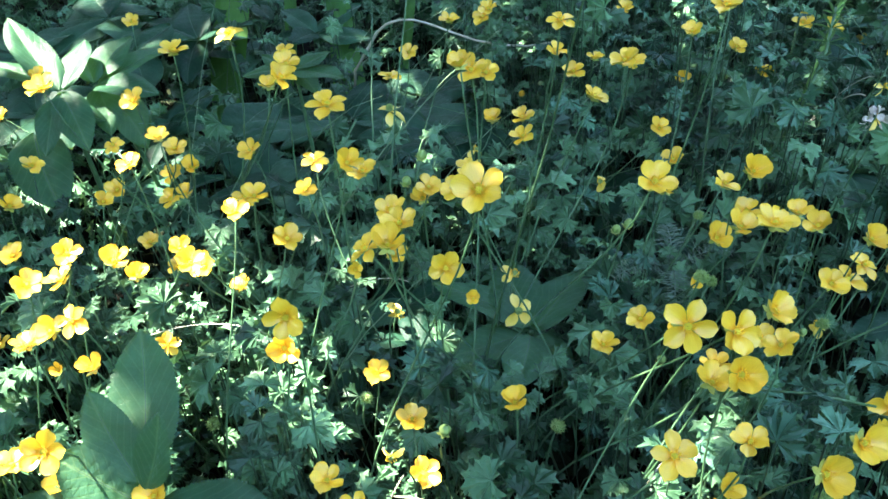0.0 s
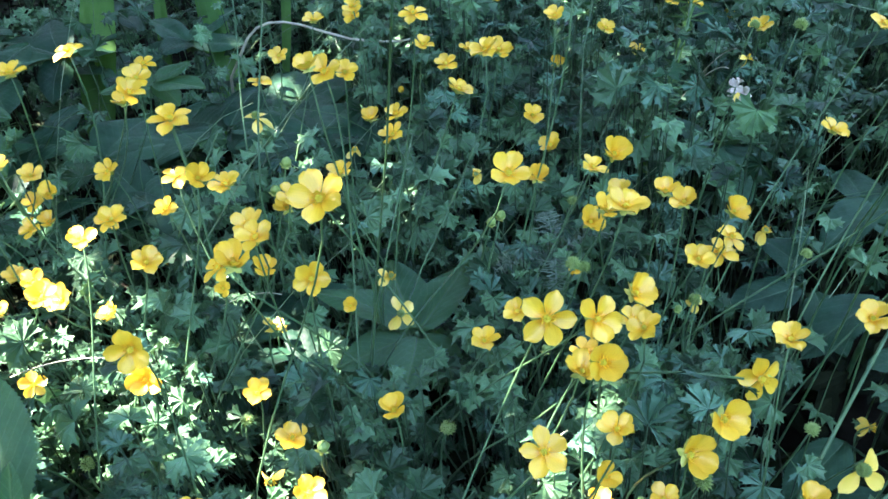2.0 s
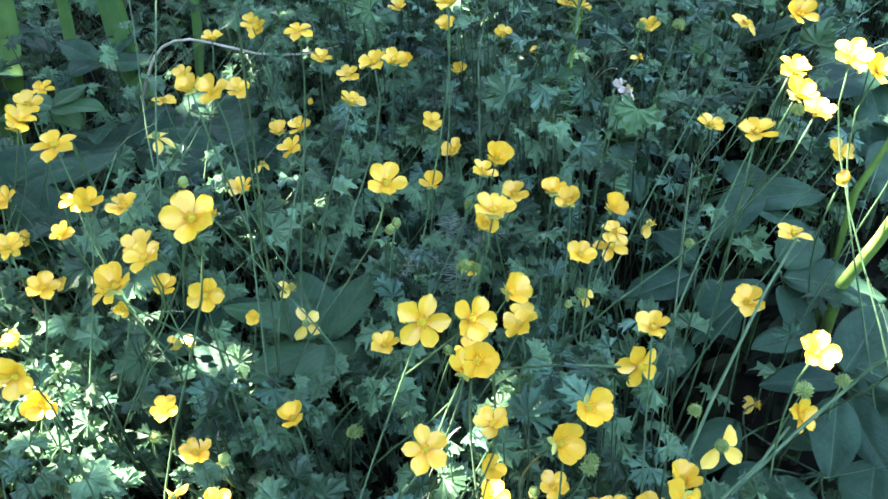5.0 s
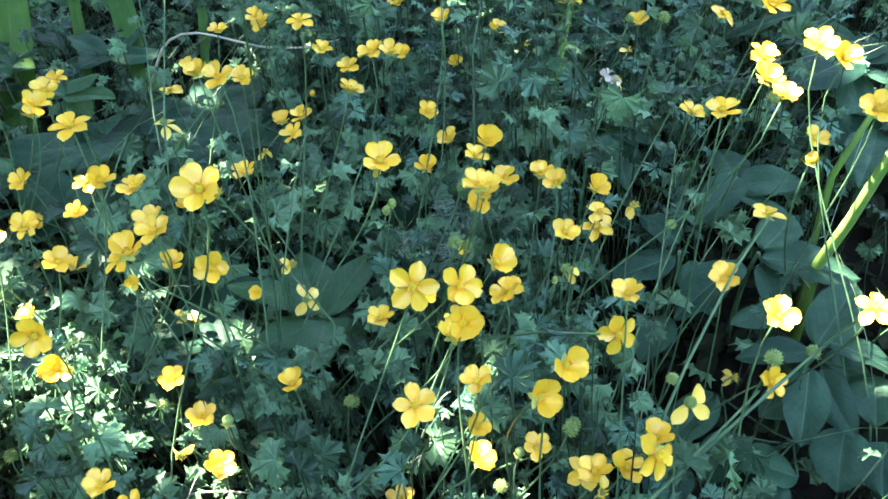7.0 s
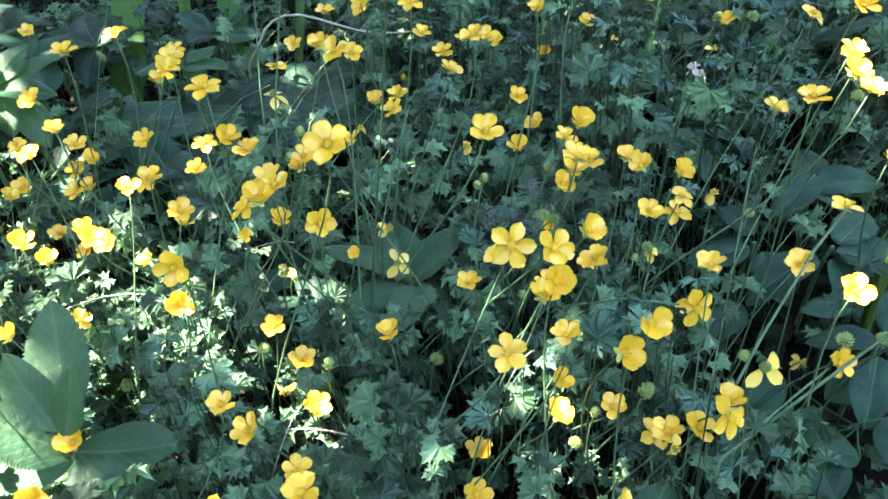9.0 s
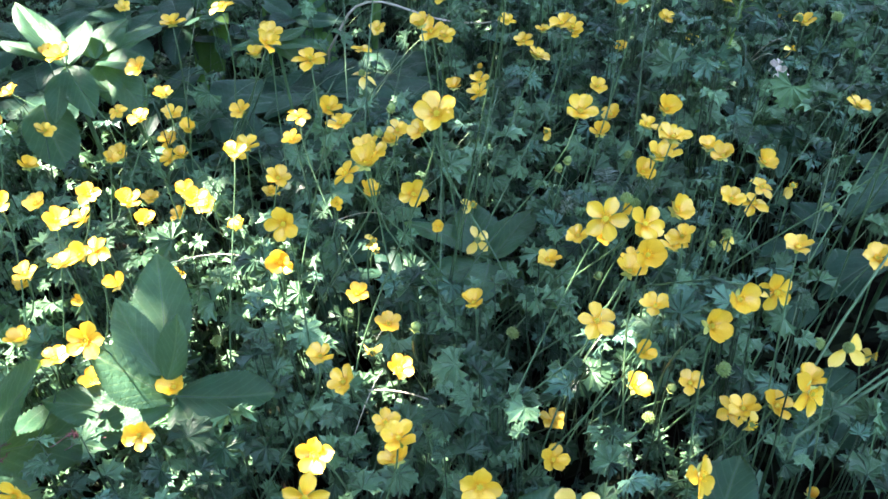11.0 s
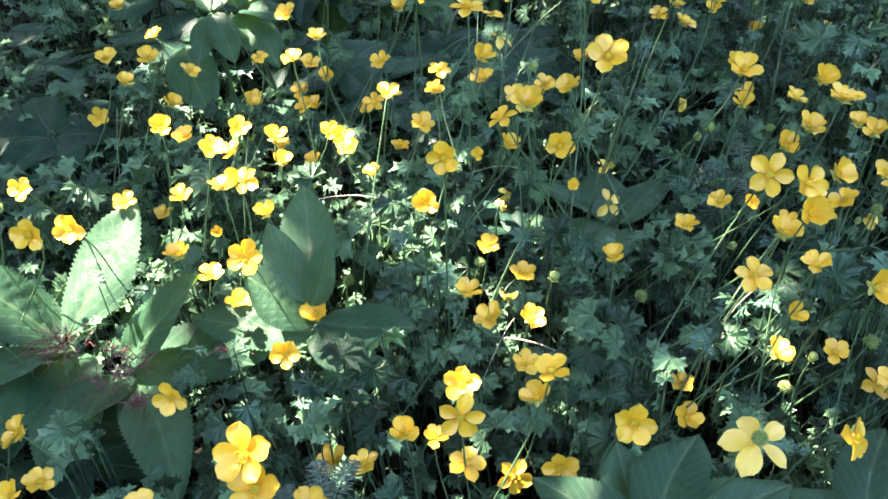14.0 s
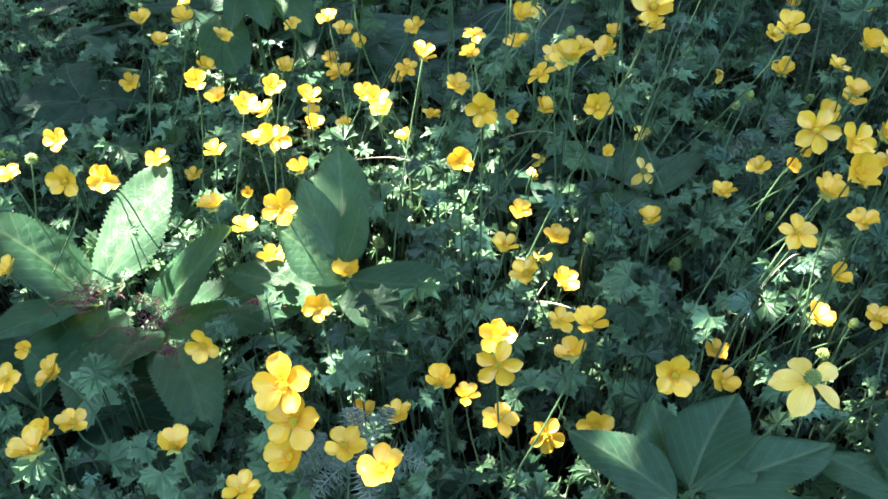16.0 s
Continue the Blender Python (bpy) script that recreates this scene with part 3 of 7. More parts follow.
buttercup(0.077, 0.235, 0.105, 22, 28, -83, "open", 5)
buttercup(0.147, 0.165, 0.170, 28, 62, -40, "flat", 4)
buttercup(-0.034, 0.244, 0.152, 20, 25, -51, "open", 5)
buttercup(-0.023, 0.189, 0.202, 23, 4, -63, "open", 5)
buttercup(-0.028, 0.213, 0.152, 23, 15, -150, "cup", 5)
buttercup(-0.056, 0.252, 0.186, 23, 28, -149, "open", 5)
buttercup(-0.029, 0.349, 0.141, 22, 7, -65, "open", 5)
buttercup(-0.024, 0.323, 0.119, 24, 24, -53, "open", 5)
buttercup(-0.101, 0.359, 0.205, 23, 50, -90, "cup", 5)
buttercup(-0.084, 0.315, 0.270, 24, 60, -90, "open", 5)
buttercup(-0.044, 0.370, 0.267, 22, 33, -156, "flat", 5)
buttercup(-0.000, 0.396, 0.227, 24, 50, -75, "open", 5)
buttercup(-0.025, 0.396, 0.264, 23, 21, -142, "open", 5)
buttercup(0.011, 0.445, 0.251, 20, 31, -127, "cup", 5)
buttercup(0.019, 0.328, 0.330, 28, 34, -90, "open", 5)
buttercup(0.166, 0.494, 0.204, 21, 27, -93, "cup", 5)
buttercup(0.166, 0.323, 0.299, 24, 11, -25, "open", 5)
buttercup(0.191, 0.414, 0.226, 24, 10, -79, "cup", 5)
buttercup(0.116, 0.287, 0.269, 29, 55, -95, "flat", 5)
buttercup(0.138, 0.267, 0.253, 24, 40, -80, "cup", 5)
buttercup(0.144, 0.309, 0.215, 19, 4, -39, "open", 5)
buttercup(0.142, 0.290, 0.259, 25, 45, -60, "open", 5)
buttercup(0.102, 0.390, 0.153, 22, 6, -26, "open", 5)
buttercup(0.103, 0.244, 0.224, 24, 20, -90, "flat", 5)
buttercup(0.175, 0.256, 0.144, 19, 28, -115, "open", 5)
buttercup(0.036, 0.333, 0.168, 21, 11, -154, "cup", 5)
buttercup(0.196, 0.460, 0.182, 24, 34, -88, "cup", 5)
buttercup(-0.194, 0.511, 0.270, 19, 6, -30, "open", 5)
buttercup(-0.215, 0.500, 0.257, 20, 10, -135, "open", 5)
buttercup(-0.280, 0.632, 0.199, 19, 24, -114, "flat", 5)
buttercup(-0.230, 0.629, 0.144, 20, 15, -97, "cup", 5)
buttercup(-0.294, 0.640, 0.147, 24, 29, -96, "open", 5)
buttercup(-0.137, 0.508, 0.217, 22, 26, -53, "open", 5)
buttercup(-0.159, 0.564, 0.180, 22, 36, -100, "flat", 5)
buttercup(-0.094, 0.545, 0.221, 22, 14, -54, "flat", 5)
buttercup(-0.169, 0.456, 0.195, 23, 34, -121, "open", 5)
buttercup(-0.157, 0.486, 0.150, 20, 14, -136, "open", 5)
buttercup(-0.236, 0.597, 0.257, 22, 32, -113, "open", 5)
buttercup(0.021, 0.730, 0.247, 20, 13, -29, "open", 5)
buttercup(0.111, 0.669, 0.237, 20, 22, -55, "open", 5)
buttercup(0.136, 0.712, 0.194, 23, 21, -105, "open", 5)
buttercup(0.295, 0.727, 0.199, 21, 34, -63, "open", 5)
buttercup(0.398, 0.814, 0.178, 23, 27, -99, "open", 5)
buttercup(0.353, 0.667, 0.241, 20, 30, -38, "open", 5)
buttercup(0.503, 0.873, 0.121, 20, 33, -153, "cup", 5)
buttercup(0.354, 0.787, 0.137, 24, 8, -58, "open", 5)
buttercup(0.252, 0.743, 0.161, 19, 33, -102, "cup", 5)
buttercup(0.060, 0.740, 0.133, 24, 8, -105, "cup", 5)
buttercup(-0.012, 0.466, 0.232, 20, 16, -94, "cup", 5)
buttercup(-0.031, 0.419, 0.257, 23, 6, -95, "open", 5)
buttercup(-0.097, 0.503, 0.222, 19, 24, -114, "open", 5)
buttercup(-0.056, 0.520, 0.223, 24, 9, -130, "open", 5)
buttercup(-0.140, 0.579, 0.120, 21, 6, -69, "open", 5)
buttercup(0.212, 0.619, 0.147, 24, 25, -159, "open", 5)
wilted(0.131, 0.554, 0.174, 3, 40, -90)
wilted(0.249, 0.394, 0.153, 3, 40, -120)
buttercup(-0.332, 0.905, 0.200, 21, 31, -63, "open", 5)
buttercup(-0.213, 0.451, 0.128, 20, 60, -60, "flat", 5)
wilted(-0.042, 0.318, 0.147, 2, 80, -90)
wilted(-0.038, 0.440, 0.154, 3, 60, -60)
buttercup(-0.187, 0.469, 0.203, 20, 35, -60, "open", 5)
buttercup(-0.266, 0.604, 0.111, 21, 11, -90, "open", 5)
buttercup(-0.062, 0.440, 0.195, 13, 45, -90, "cup", 5)
bobble(0.098, 0.815, 0.118, "bud", 0.80)
buttercup(0.189, 0.354, 0.185, 22, 11, -48, "open", 5)
buttercup(-0.133, 0.621, 0.248, 21, 10, -25, "cup", 5)
wilted(0.038, 0.680, 0.136, 2, 30, -60)
buttercup(0.391, 0.465, 0.301, 21, 27, -45, "flat", 5)
buttercup(0.341, 0.336, 0.167, 24, 20, -133, "open", 5)
wilted(0.349, 0.316, 0.083, 3, 80, -30)
buttercup(0.230, 0.214, 0.183, 21, 11, -34, "cup", 5)
buttercup(0.218, 0.633, 0.262, 19, 22, -114, "open", 5)
wilted(0.412, 0.662, 0.180, 2, 60, -20)
buttercup(0.428, 0.676, 0.202, 24, 13, -115, "open", 5)
wilted(0.311, 0.423, 0.177, 3, 10, -90)
wilted(0.362, 0.578, 0.198, 2, 30, 0)
buttercup(-0.040, 0.747, 0.187, 24, 8, 60, "flat", 5)
buttercup(0.179, 0.442, 0.158, 13, 45, -90, "cup", 5)
buttercup(0.061, 0.837, 0.203, 24, 33, -129, "open", 5)
buttercup(0.211, 0.834, 0.200, 23, 13, -76, "open", 5)
buttercup(0.398, 0.420, 0.325, 24, 30, -84, "open", 5)
buttercup(0.418, 0.363, 0.308, 22, 34, -81, "open", 5)
bobble(0.387, 0.335, 0.254, "bud", 1.00)
buttercup(-0.499, 0.835, 0.177, 24, 8, -133, "cup", 5)
buttercup(-0.359, 0.552, 0.238, 23, 29, -69, "cup", 5)
buttercup(-0.417, 0.722, 0.188, 21, 28, -147, "open", 5)
buttercup(-0.381, 0.538, 0.222, 19, 34, -31, "cup", 5)
buttercup(-0.473, 0.648, 0.127, 24, 36, -70, "open", 5)
buttercup(-0.363, 0.585, 0.174, 22, 32, -22, "cup", 5)
buttercup(-0.283, 0.581, 0.174, 19, 26, -33, "cup", 5)
buttercup(-0.353, 0.697, 0.238, 19, 13, -91, "cup", 5)
buttercup(-0.285, 0.561, 0.291, 24, 11, -132, "open", 5)
buttercup(-0.360, 0.425, 0.167, 20, 30, -60, "open", 5)
buttercup(-0.293, 0.438, 0.123, 13, 45, -90, "cup", 5)
buttercup(-0.182, 0.299, 0.149, 24, 12, -123, "cup", 5)
buttercup(-0.107, 0.158, 0.187, 20, 14, -115, "cup", 5)
buttercup(-0.075, 0.158, 0.201, 26, 65, -90, "flat", 5)
buttercup(-0.020, 0.786, 0.192, 21, 27, -85, "open", 5)
buttercup(-0.112, 0.599, 0.277, 22, 30, -62, "open", 5)
buttercup(-0.037, 0.628, 0.213, 27, 4, -90, "old", 4)
buttercup(0.053, 0.085, 0.268, 27, 14, -90, "old", 5)
buttercup(0.214, 0.214, 0.162, 23, 23, -33, "open", 5)
buttercup(0.198, 0.236, 0.134, 24, 23, -37, "flat", 5)
wilted(0.197, 0.209, 0.154, 2, 50, -90)
buttercup(0.230, 0.261, 0.251, 20, 4, -133, "open", 5)
buttercup(0.224, 0.201, 0.188, 28, 68, -60, "flat", 4)
buttercup(0.139, 0.262, 0.138, 24, 18, -35, "cup", 5)
buttercup(0.028, 0.513, 0.302, 24, 33, -110, "open", 5)
buttercup(0.143, 0.551, 0.281, 23, 17, -151, "open", 5)
bobble(0.261, 0.217, 0.055, "bud", 1.00)
wilted(-0.040, 0.487, 0.107, 3, 70, -60)
buttercup(-0.167, 0.085, 0.240, 27, 42, -85, "open", 5)
buttercup(-0.177, 0.096, 0.200, 24, 32, -132, "cup", 5)
buttercup(-0.131, 0.089, 0.200, 24, 13, -126, "open", 5)
buttercup(-0.196, 0.076, 0.200, 19, 7, -154, "open", 5)
buttercup(-0.389, 0.240, 0.200, 20, 36, -141, "open", 5)
buttercup(-0.356, 0.183, 0.186, 13, 45, -90, "cup", 5)
buttercup(-0.345, 0.145, 0.200, 19, 25, -78, "open", 5)
buttercup(-0.441, 0.350, 0.200, 21, 12, -140, "open", 5)
buttercup(-0.308, 0.097, 0.200, 23, 6, -140, "cup", 5)
buttercup(-0.223, 0.365, 0.194, 21, 17, -144, "cup", 5)
buttercup(-0.243, 0.507, 0.151, 22, 18, -36, "cup", 5)
buttercup(-0.220, 0.537, 0.134, 19, 30, -141, "open", 5)
wilted(0.048, 0.446, 0.176, 2, 50, -60)
buttercup(0.133, 0.348, 0.205, 13, 45, -90, "cup", 5)
buttercup(0.137, 0.294, 0.217, 24, 14, -60, "cup", 5)
buttercup(-0.231, 0.638, 0.186, 24, 8, -23, "open", 5)
buttercup(-0.209, 0.605, 0.187, 20, 35, -83, "cup", 5)
buttercup(-0.107, 0.452, 0.217, 22, 29, -48, "open", 5)
buttercup(-0.007, 0.457, 0.247, 19, 20, -67, "open", 5)
buttercup(-0.057, 0.444, 0.279, 22, 27, -58, "cup", 5)
bobble(0.069, 0.373, 0.090, "seed", 1.30)
bobble(-0.175, 0.391, 0.100, "seed", 1.30)
bobble(0.162, 0.395, 0.200, "seed", 1.20)
bobble(0.231, 0.380, 0.160, "green", 0.60)
bobble(0.421, 0.432, 0.240, "seed", 1.20)
bobble(-0.432, 0.369, 0.200, "seed", 1.10)
bobble(0.195, 0.256, 0.150, "seed", 1.20)
bobble(0.172, 0.402, 0.190, "seed", 1.00)
bobble(0.333, 0.261, 0.160, "seed", 1.40)
bobble(0.374, 0.274, 0.140, "seed", 1.20)
bobble(0.151, 0.263, 0.100, "seed", 1.10)
bobble(-0.009, 0.321, 0.160, "green", 0.90)
bobble(0.165, 0.264, 0.130, "green", 0.80)
bobble(-0.026, 0.534, 0.200, "green", 0.90)
bobble(-0.063, 0.387, 0.120, "seed", 1.10)
bobble(0.281, 0.289, 0.130, "seed", 1.10)
bobble(0.130, 0.459, 0.200, "green", 0.80)
bobble(-0.012, 0.522, 0.230, "green", 0.90)
bobble(0.190, 0.487, 0.180, "seed", 1.00)
bobble(0.336, 0.409, 0.160, "seed", 1.00)
bobble(0.401, 0.642, 0.220, "seed", 1.10)
bobble(0.127, 0.479, 0.180, "green", 0.80)
bobble(0.067, 0.365, 0.100, "seed", 1.10)
bobble(0.201, 0.266, 0.140, "seed", 1.20)
bobble(0.147, 0.402, 0.120, "green", 0.80)
bobble(0.233, 0.365, 0.180, "seed", 1.00)
bobble(0.399, 0.571, 0.250, "seed", 1.30)

# ---- broad-leaved herbs, tall blades, stalks ----
def thread_tangle(x, y, z, size):
    """Dry flower threads that have dropped on the leaves."""
    tt = thing("thread_tangle", (x, y, z), "tangle of dry reddish-brown flower threads lying on a leaf", "fallen threads")
    verts, faces = [], []
    for k in range(int(58 * size) + 8):
        r = 0.011 * size
        a = crowd.uniform(0, 6.28)
        p = Vector((crowd.gauss(0, 0.45) * r, crowd.gauss(0, 0.45) * r, crowd.uniform(0.001, 0.006)))
        ln = crowd.uniform(0.4, 1.0) * 0.008 * (3.4 if k % 8 == 0 else 1.0)
        d = Vector((math.cos(a), math.sin(a), crowd.uniform(-0.2, 0.5))) * ln
        e = Vector((crowd.gauss(0, 1), crowd.gauss(0, 1), crowd.gauss(0, 0.6))) * ln * 0.5
        v, f = tube(arc(p, p + d * 0.4 + e, p + d * 0.8 - e * 0.6, p + d, 5), [0.00038] * 6, 4)
        o = len(verts)
        verts += v
        faces += [tuple(i + o for i in q) for q in f]
    part("threads", mesh_of("threads", verts, faces, M_THREAD), None, tt)


def feathery_herb(x, y, z, label, fronds=5, length=0.05, seed=1):
    """A herb whose leaves are cut into fine feathery leaflets, all from one crown."""
    rng = random.Random(seed)
    herb = thing("feathery_herb", (x, y, 0), label, "herb")
    stalk(herb, [(0, 0, -0.012), (0.002, 0.002, z * 0.5), (0, 0, z)], [0.0012, 0.001, 0.0008])
    for k in range(fronds):
        a = 6.28 * k / fronds + rng.uniform(-.3, .3)
        out = Vector((math.cos(a), math.sin(a), 0))
        rib = arc((0, 0, z), out * length * 0.3 + Vector((0, 0, z + length * 0.25)), out * length * 0.7 + Vector((0, 0, z + length * 0.3)), out * length + Vector((0, 0, z + length * 0.1)), 12)
        verts, faces = tube(rib, [0.0005] * 13, 4)
        for i in range(2, 13):
            wide = 0.3 * length * math.sin(math.pi * i / 13.5)
            for sd in (-1, 1):
                side = Vector((-out.y, out.x, 0)) * sd
                for j in range(3):
                    d = (side + out * (0.3 + 0.4 * j - 0.3) + Vector((0, 0, rng.uniform(-.2, .35)))).normalized() * wide * (1.0 - 0.2 * j)
                    v, f = tube([rib[i], rib[i] + d * 0.6, rib[i] + d], [0.0003, 0.0005, 0.0001], 3)
                    o = len(verts)
                    verts += v
                    faces += [tuple(q + o for q in t) for t in f]
        part("frond", mesh_of("frond", verts, faces, M_GREY if label.startswith("greyish") else M_FEATHER), None, herb)


def whorls(plant, points, origin, gap, length, seed):
    """Rings of narrow leaflets up a stem."""
    rng = random.Random(seed)
    o = Vector(origin)
    pts = [Vector(p) - o for p in points]
    for p, q in zip(pts[1:], pts[2:]):
        d = q - p
        steps = max(1, int(d.length / gap))
        for i in range(steps):
            c = p + d * ((i + 0.5) / steps)
            verts, faces = [], []
            for k in range(7):
                a = 6.28 * k / 7 + i
                side = (facing(d.normalized(), a) @ Vector((1, 0, 0))) * length * rng.uniform(0.6, 1.1) + d.normalized() * length * 0.35
                w = d.normalized().cross(side).normalized() * 0.0011
                b = len(verts)
                for u, f in ((0.0, 0.4), (0.45, 1.0), (0.8, 0.8), (1.0, 0.05)):
                    e = c + side * u + Vector((0, 0, -0.2 * length * u * u))
                    verts += [e - w * f, e + w * f + Vector((0, 0, 0.0003))]
                faces += grid_faces(4, 2, b)
            part("leaf_whorl", mesh_of("leaf_whorl", verts, faces, M_GRASS), None, plant)


def dried_bloom(x, y, z, size):
    """A bleached, crumpled flower on a thin stem."""
    base = thing("dried_flower", (x - 0.04, y - 0.02, 0), "bleached crumpled flower on a thin pale stem", "dried flower")
    head = Vector((0.04, 0.02, z))
    for k in range(6):
        m = Matrix.Translation(head) @ facing((crowd.gauss(0, .5), crowd.gauss(-.3, .5), crowd.gauss(0, .6)), crowd.uniform(0, 6)) @ Matrix.Scale(size, 4)
        part("petal", DRY_PETAL, None, base, "", m)
    part("stem", stem_mesh(head, Vector((0.4, 0, 0.9)), Vector((0, 0, 0)), 0.0007), None, base, "thin pale stem")


DRY_PETAL = petal_mesh("petal", UNIT, UNIT * 0.8, radians(50), radians(60), 0.08, M_BLEACHED)


herb = leafy_plant("broadleaf_herb", (-0.165, 0.270, 0.000), "green herb with toothed pointed leaves, the top pair upright", (-0.183, 0.296, 0.141), 0.0026, "plant")
broad_leaf(herb, (-0.165, 0.270, 0.000), (-0.187, 0.307, 0.160), (-0.197, 0.390, 0.202), 0.042, roll=2, droop=-0.04, shape=0.46, fold=0.35)
broad_leaf(herb, (-0.165, 0.270, 0.000), (-0.189, 0.303, 0.159), (-0.215, 0.337, 0.205), 0.030, roll=-14, fold=0.5, droop=-0.03)
broad_leaf(herb, (-0.165, 0.270, 0.000), (-0.184, 0.298, 0.159), (-0.169, 0.317, 0.203), 0.024, roll=20, fold=0.6, droop=0.0)
broad_leaf(herb, (-0.165, 0.270, 0.000), (-0.182, 0.296, 0.144), (-0.108, 0.281, 0.152), 0.040, roll=14, shape=0.5, droop=0.08)
broad_leaf(herb, (-0.165, 0.270, 0.000), (-0.184, 0.295, 0.143), (-0.230, 0.303, 0.188), 0.044, roll=-10, shape=0.48, droop=0.08)
broad_leaf(herb, (-0.165, 0.270, 0.000), (-0.186, 0.293, 0.138), (-0.275, 0.299, 0.151), 0.038, roll=-16, droop=0.08)
broad_leaf(herb, (-0.165, 0.270, 0.000), (-0.179, 0.292, 0.142), (-0.165, 0.260, 0.130), 0.026, roll=10, droop=0.25)
herb_b = leafy_plant("broadleaf_herb", (-0.330, 0.310, 0.000), "large toothed green leaves spread from one low stem", (-0.336, 0.300, 0.098), 0.0028, "plant")
broad_leaf(herb_b, (-0.330, 0.310, 0.000), (-0.340, 0.304, 0.101), (-0.257, 0.296, 0.192), 0.046, roll=30, fold=0.55, shape=0.45)
broad_leaf(herb_b, (-0.330, 0.310, 0.000), (-0.331, 0.301, 0.099), (-0.200, 0.292, 0.134), 0.056, roll=14)
broad_leaf(herb_b, (-0.330, 0.310, 0.000), (-0.330, 0.291, 0.095), (-0.250, 0.156, 0.128), 0.046, roll=0, droop=0.15, shape=0.45)
broad_leaf(herb_b, (-0.330, 0.310, 0.000), (-0.342, 0.295, 0.093), (-0.334, 0.223, 0.125), 0.036, roll=-6, droop=0.2)
herb_c = leafy_plant("broadleaf_herb", (-0.400, 0.345, 0.000), "large toothed leaves from one low stem, one in full sun", (-0.403, 0.332, 0.092), 0.0028, "plant")
broad_leaf(herb_c, (-0.400, 0.345, 0.000), (-0.399, 0.337, 0.097), (-0.350, 0.424, 0.166), 0.062, roll=6, fold=0.15, droop=0.02, shape=0.5)
broad_leaf(herb_c, (-0.400, 0.345, 0.000), (-0.405, 0.334, 0.094), (-0.472, 0.338, 0.171), 0.070, roll=6)
broad_leaf(herb_c, (-0.400, 0.345, 0.000), (-0.406, 0.329, 0.092), (-0.414, 0.226, 0.152), 0.056, roll=0)
broad_leaf(herb_c, (-0.400, 0.345, 0.000), (-0.400, 0.325, 0.089), (-0.338, 0.172, 0.125), 0.052, roll=-8, droop=0.2)
broad_leaf(herb_c, (-0.400, 0.345, 0.000), (-0.393, 0.324, 0.088), (-0.328, 0.229, 0.116), 0.034, roll=-5, droop=0.2)
broad_leaf(herb_c, (-0.400, 0.345, 0.000), (-0.399, 0.328, 0.089), (-0.384, 0.204, 0.121), 0.044, roll=-5, droop=0.2)
herb_d = leafy_plant("broadleaf_herb", (0.035, 0.139, 0.000), "dark green herb with broad toothed leaves low among buttercups", (0.029, 0.119, 0.143), 0.0026, "plant")
broad_leaf(herb_d, (0.035, 0.139, 0.000), (0.021, 0.116, 0.140), (-0.035, 0.153, 0.152), 0.036, roll=0, droop=0.12, fold=0.35, shape=0.40)
broad_leaf(herb_d, (0.035, 0.139, 0.000), (0.029, 0.122, 0.143), (0.067, 0.183, 0.152), 0.042, roll=-8, droop=0.06, fold=0.35, shape=0.46)
broad_leaf(herb_d, (0.035, 0.139, 0.000), (0.035, 0.121, 0.142), (0.114, 0.150, 0.147), 0.038, roll=-6, droop=0.14, fold=0.35, shape=0.40)
broad_leaf(herb_d, (0.035, 0.139, 0.000), (0.036, 0.117, 0.143), (0.086, 0.106, 0.146), 0.036, roll=0, droop=0.15, fold=0.35, shape=0.42)
broad_leaf(herb_d, (0.035, 0.139, 0.000), (0.026, 0.138, 0.127), (0.019, 0.189, 0.139), 0.034, roll=10, droop=0.10, fold=0.35, shape=0.45)
broad_leaf(herb_d, (0.035, 0.139, 0.000), (0.026, 0.112, 0.143), (0.011, 0.080, 0.136), 0.042, roll=0, droop=0.15, fold=0.35, shape=0.42)
herb_e = leafy_plant("broadleaf_herb", (0.173, 0.152, 0.000), "dark green herb with toothed oval leaves", (0.153, 0.132, 0.123), 0.0024, "plant")
broad_leaf(herb_e, (0.173, 0.152, 0.000), (0.153, 0.132, 0.123), (0.118, 0.171, 0.112), 0.038, roll=4)
broad_leaf(herb_e, (0.173, 0.152, 0.000), (0.153, 0.132, 0.123), (0.197, 0.210, 0.120), 0.040)
broad_leaf(herb_e, (0.173, 0.152, 0.000), (0.153, 0.132, 0.123), (0.135, 0.104, 0.106), 0.050)
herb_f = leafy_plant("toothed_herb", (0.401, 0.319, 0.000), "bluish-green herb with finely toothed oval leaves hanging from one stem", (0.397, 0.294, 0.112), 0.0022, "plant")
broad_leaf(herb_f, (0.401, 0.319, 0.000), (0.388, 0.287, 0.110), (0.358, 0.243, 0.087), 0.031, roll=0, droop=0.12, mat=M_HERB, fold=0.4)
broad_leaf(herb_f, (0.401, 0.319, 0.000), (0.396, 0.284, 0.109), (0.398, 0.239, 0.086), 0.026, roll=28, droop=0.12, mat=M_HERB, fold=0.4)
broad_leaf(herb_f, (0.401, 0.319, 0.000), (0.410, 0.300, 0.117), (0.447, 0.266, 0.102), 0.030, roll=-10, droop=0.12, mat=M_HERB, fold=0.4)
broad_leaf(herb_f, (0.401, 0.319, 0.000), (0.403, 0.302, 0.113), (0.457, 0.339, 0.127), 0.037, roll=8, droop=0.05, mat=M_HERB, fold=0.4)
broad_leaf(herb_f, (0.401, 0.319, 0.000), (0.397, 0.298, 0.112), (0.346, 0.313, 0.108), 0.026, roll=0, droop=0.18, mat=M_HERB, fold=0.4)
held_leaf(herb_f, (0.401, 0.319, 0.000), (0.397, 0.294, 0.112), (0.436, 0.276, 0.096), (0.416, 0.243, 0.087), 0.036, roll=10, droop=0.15)
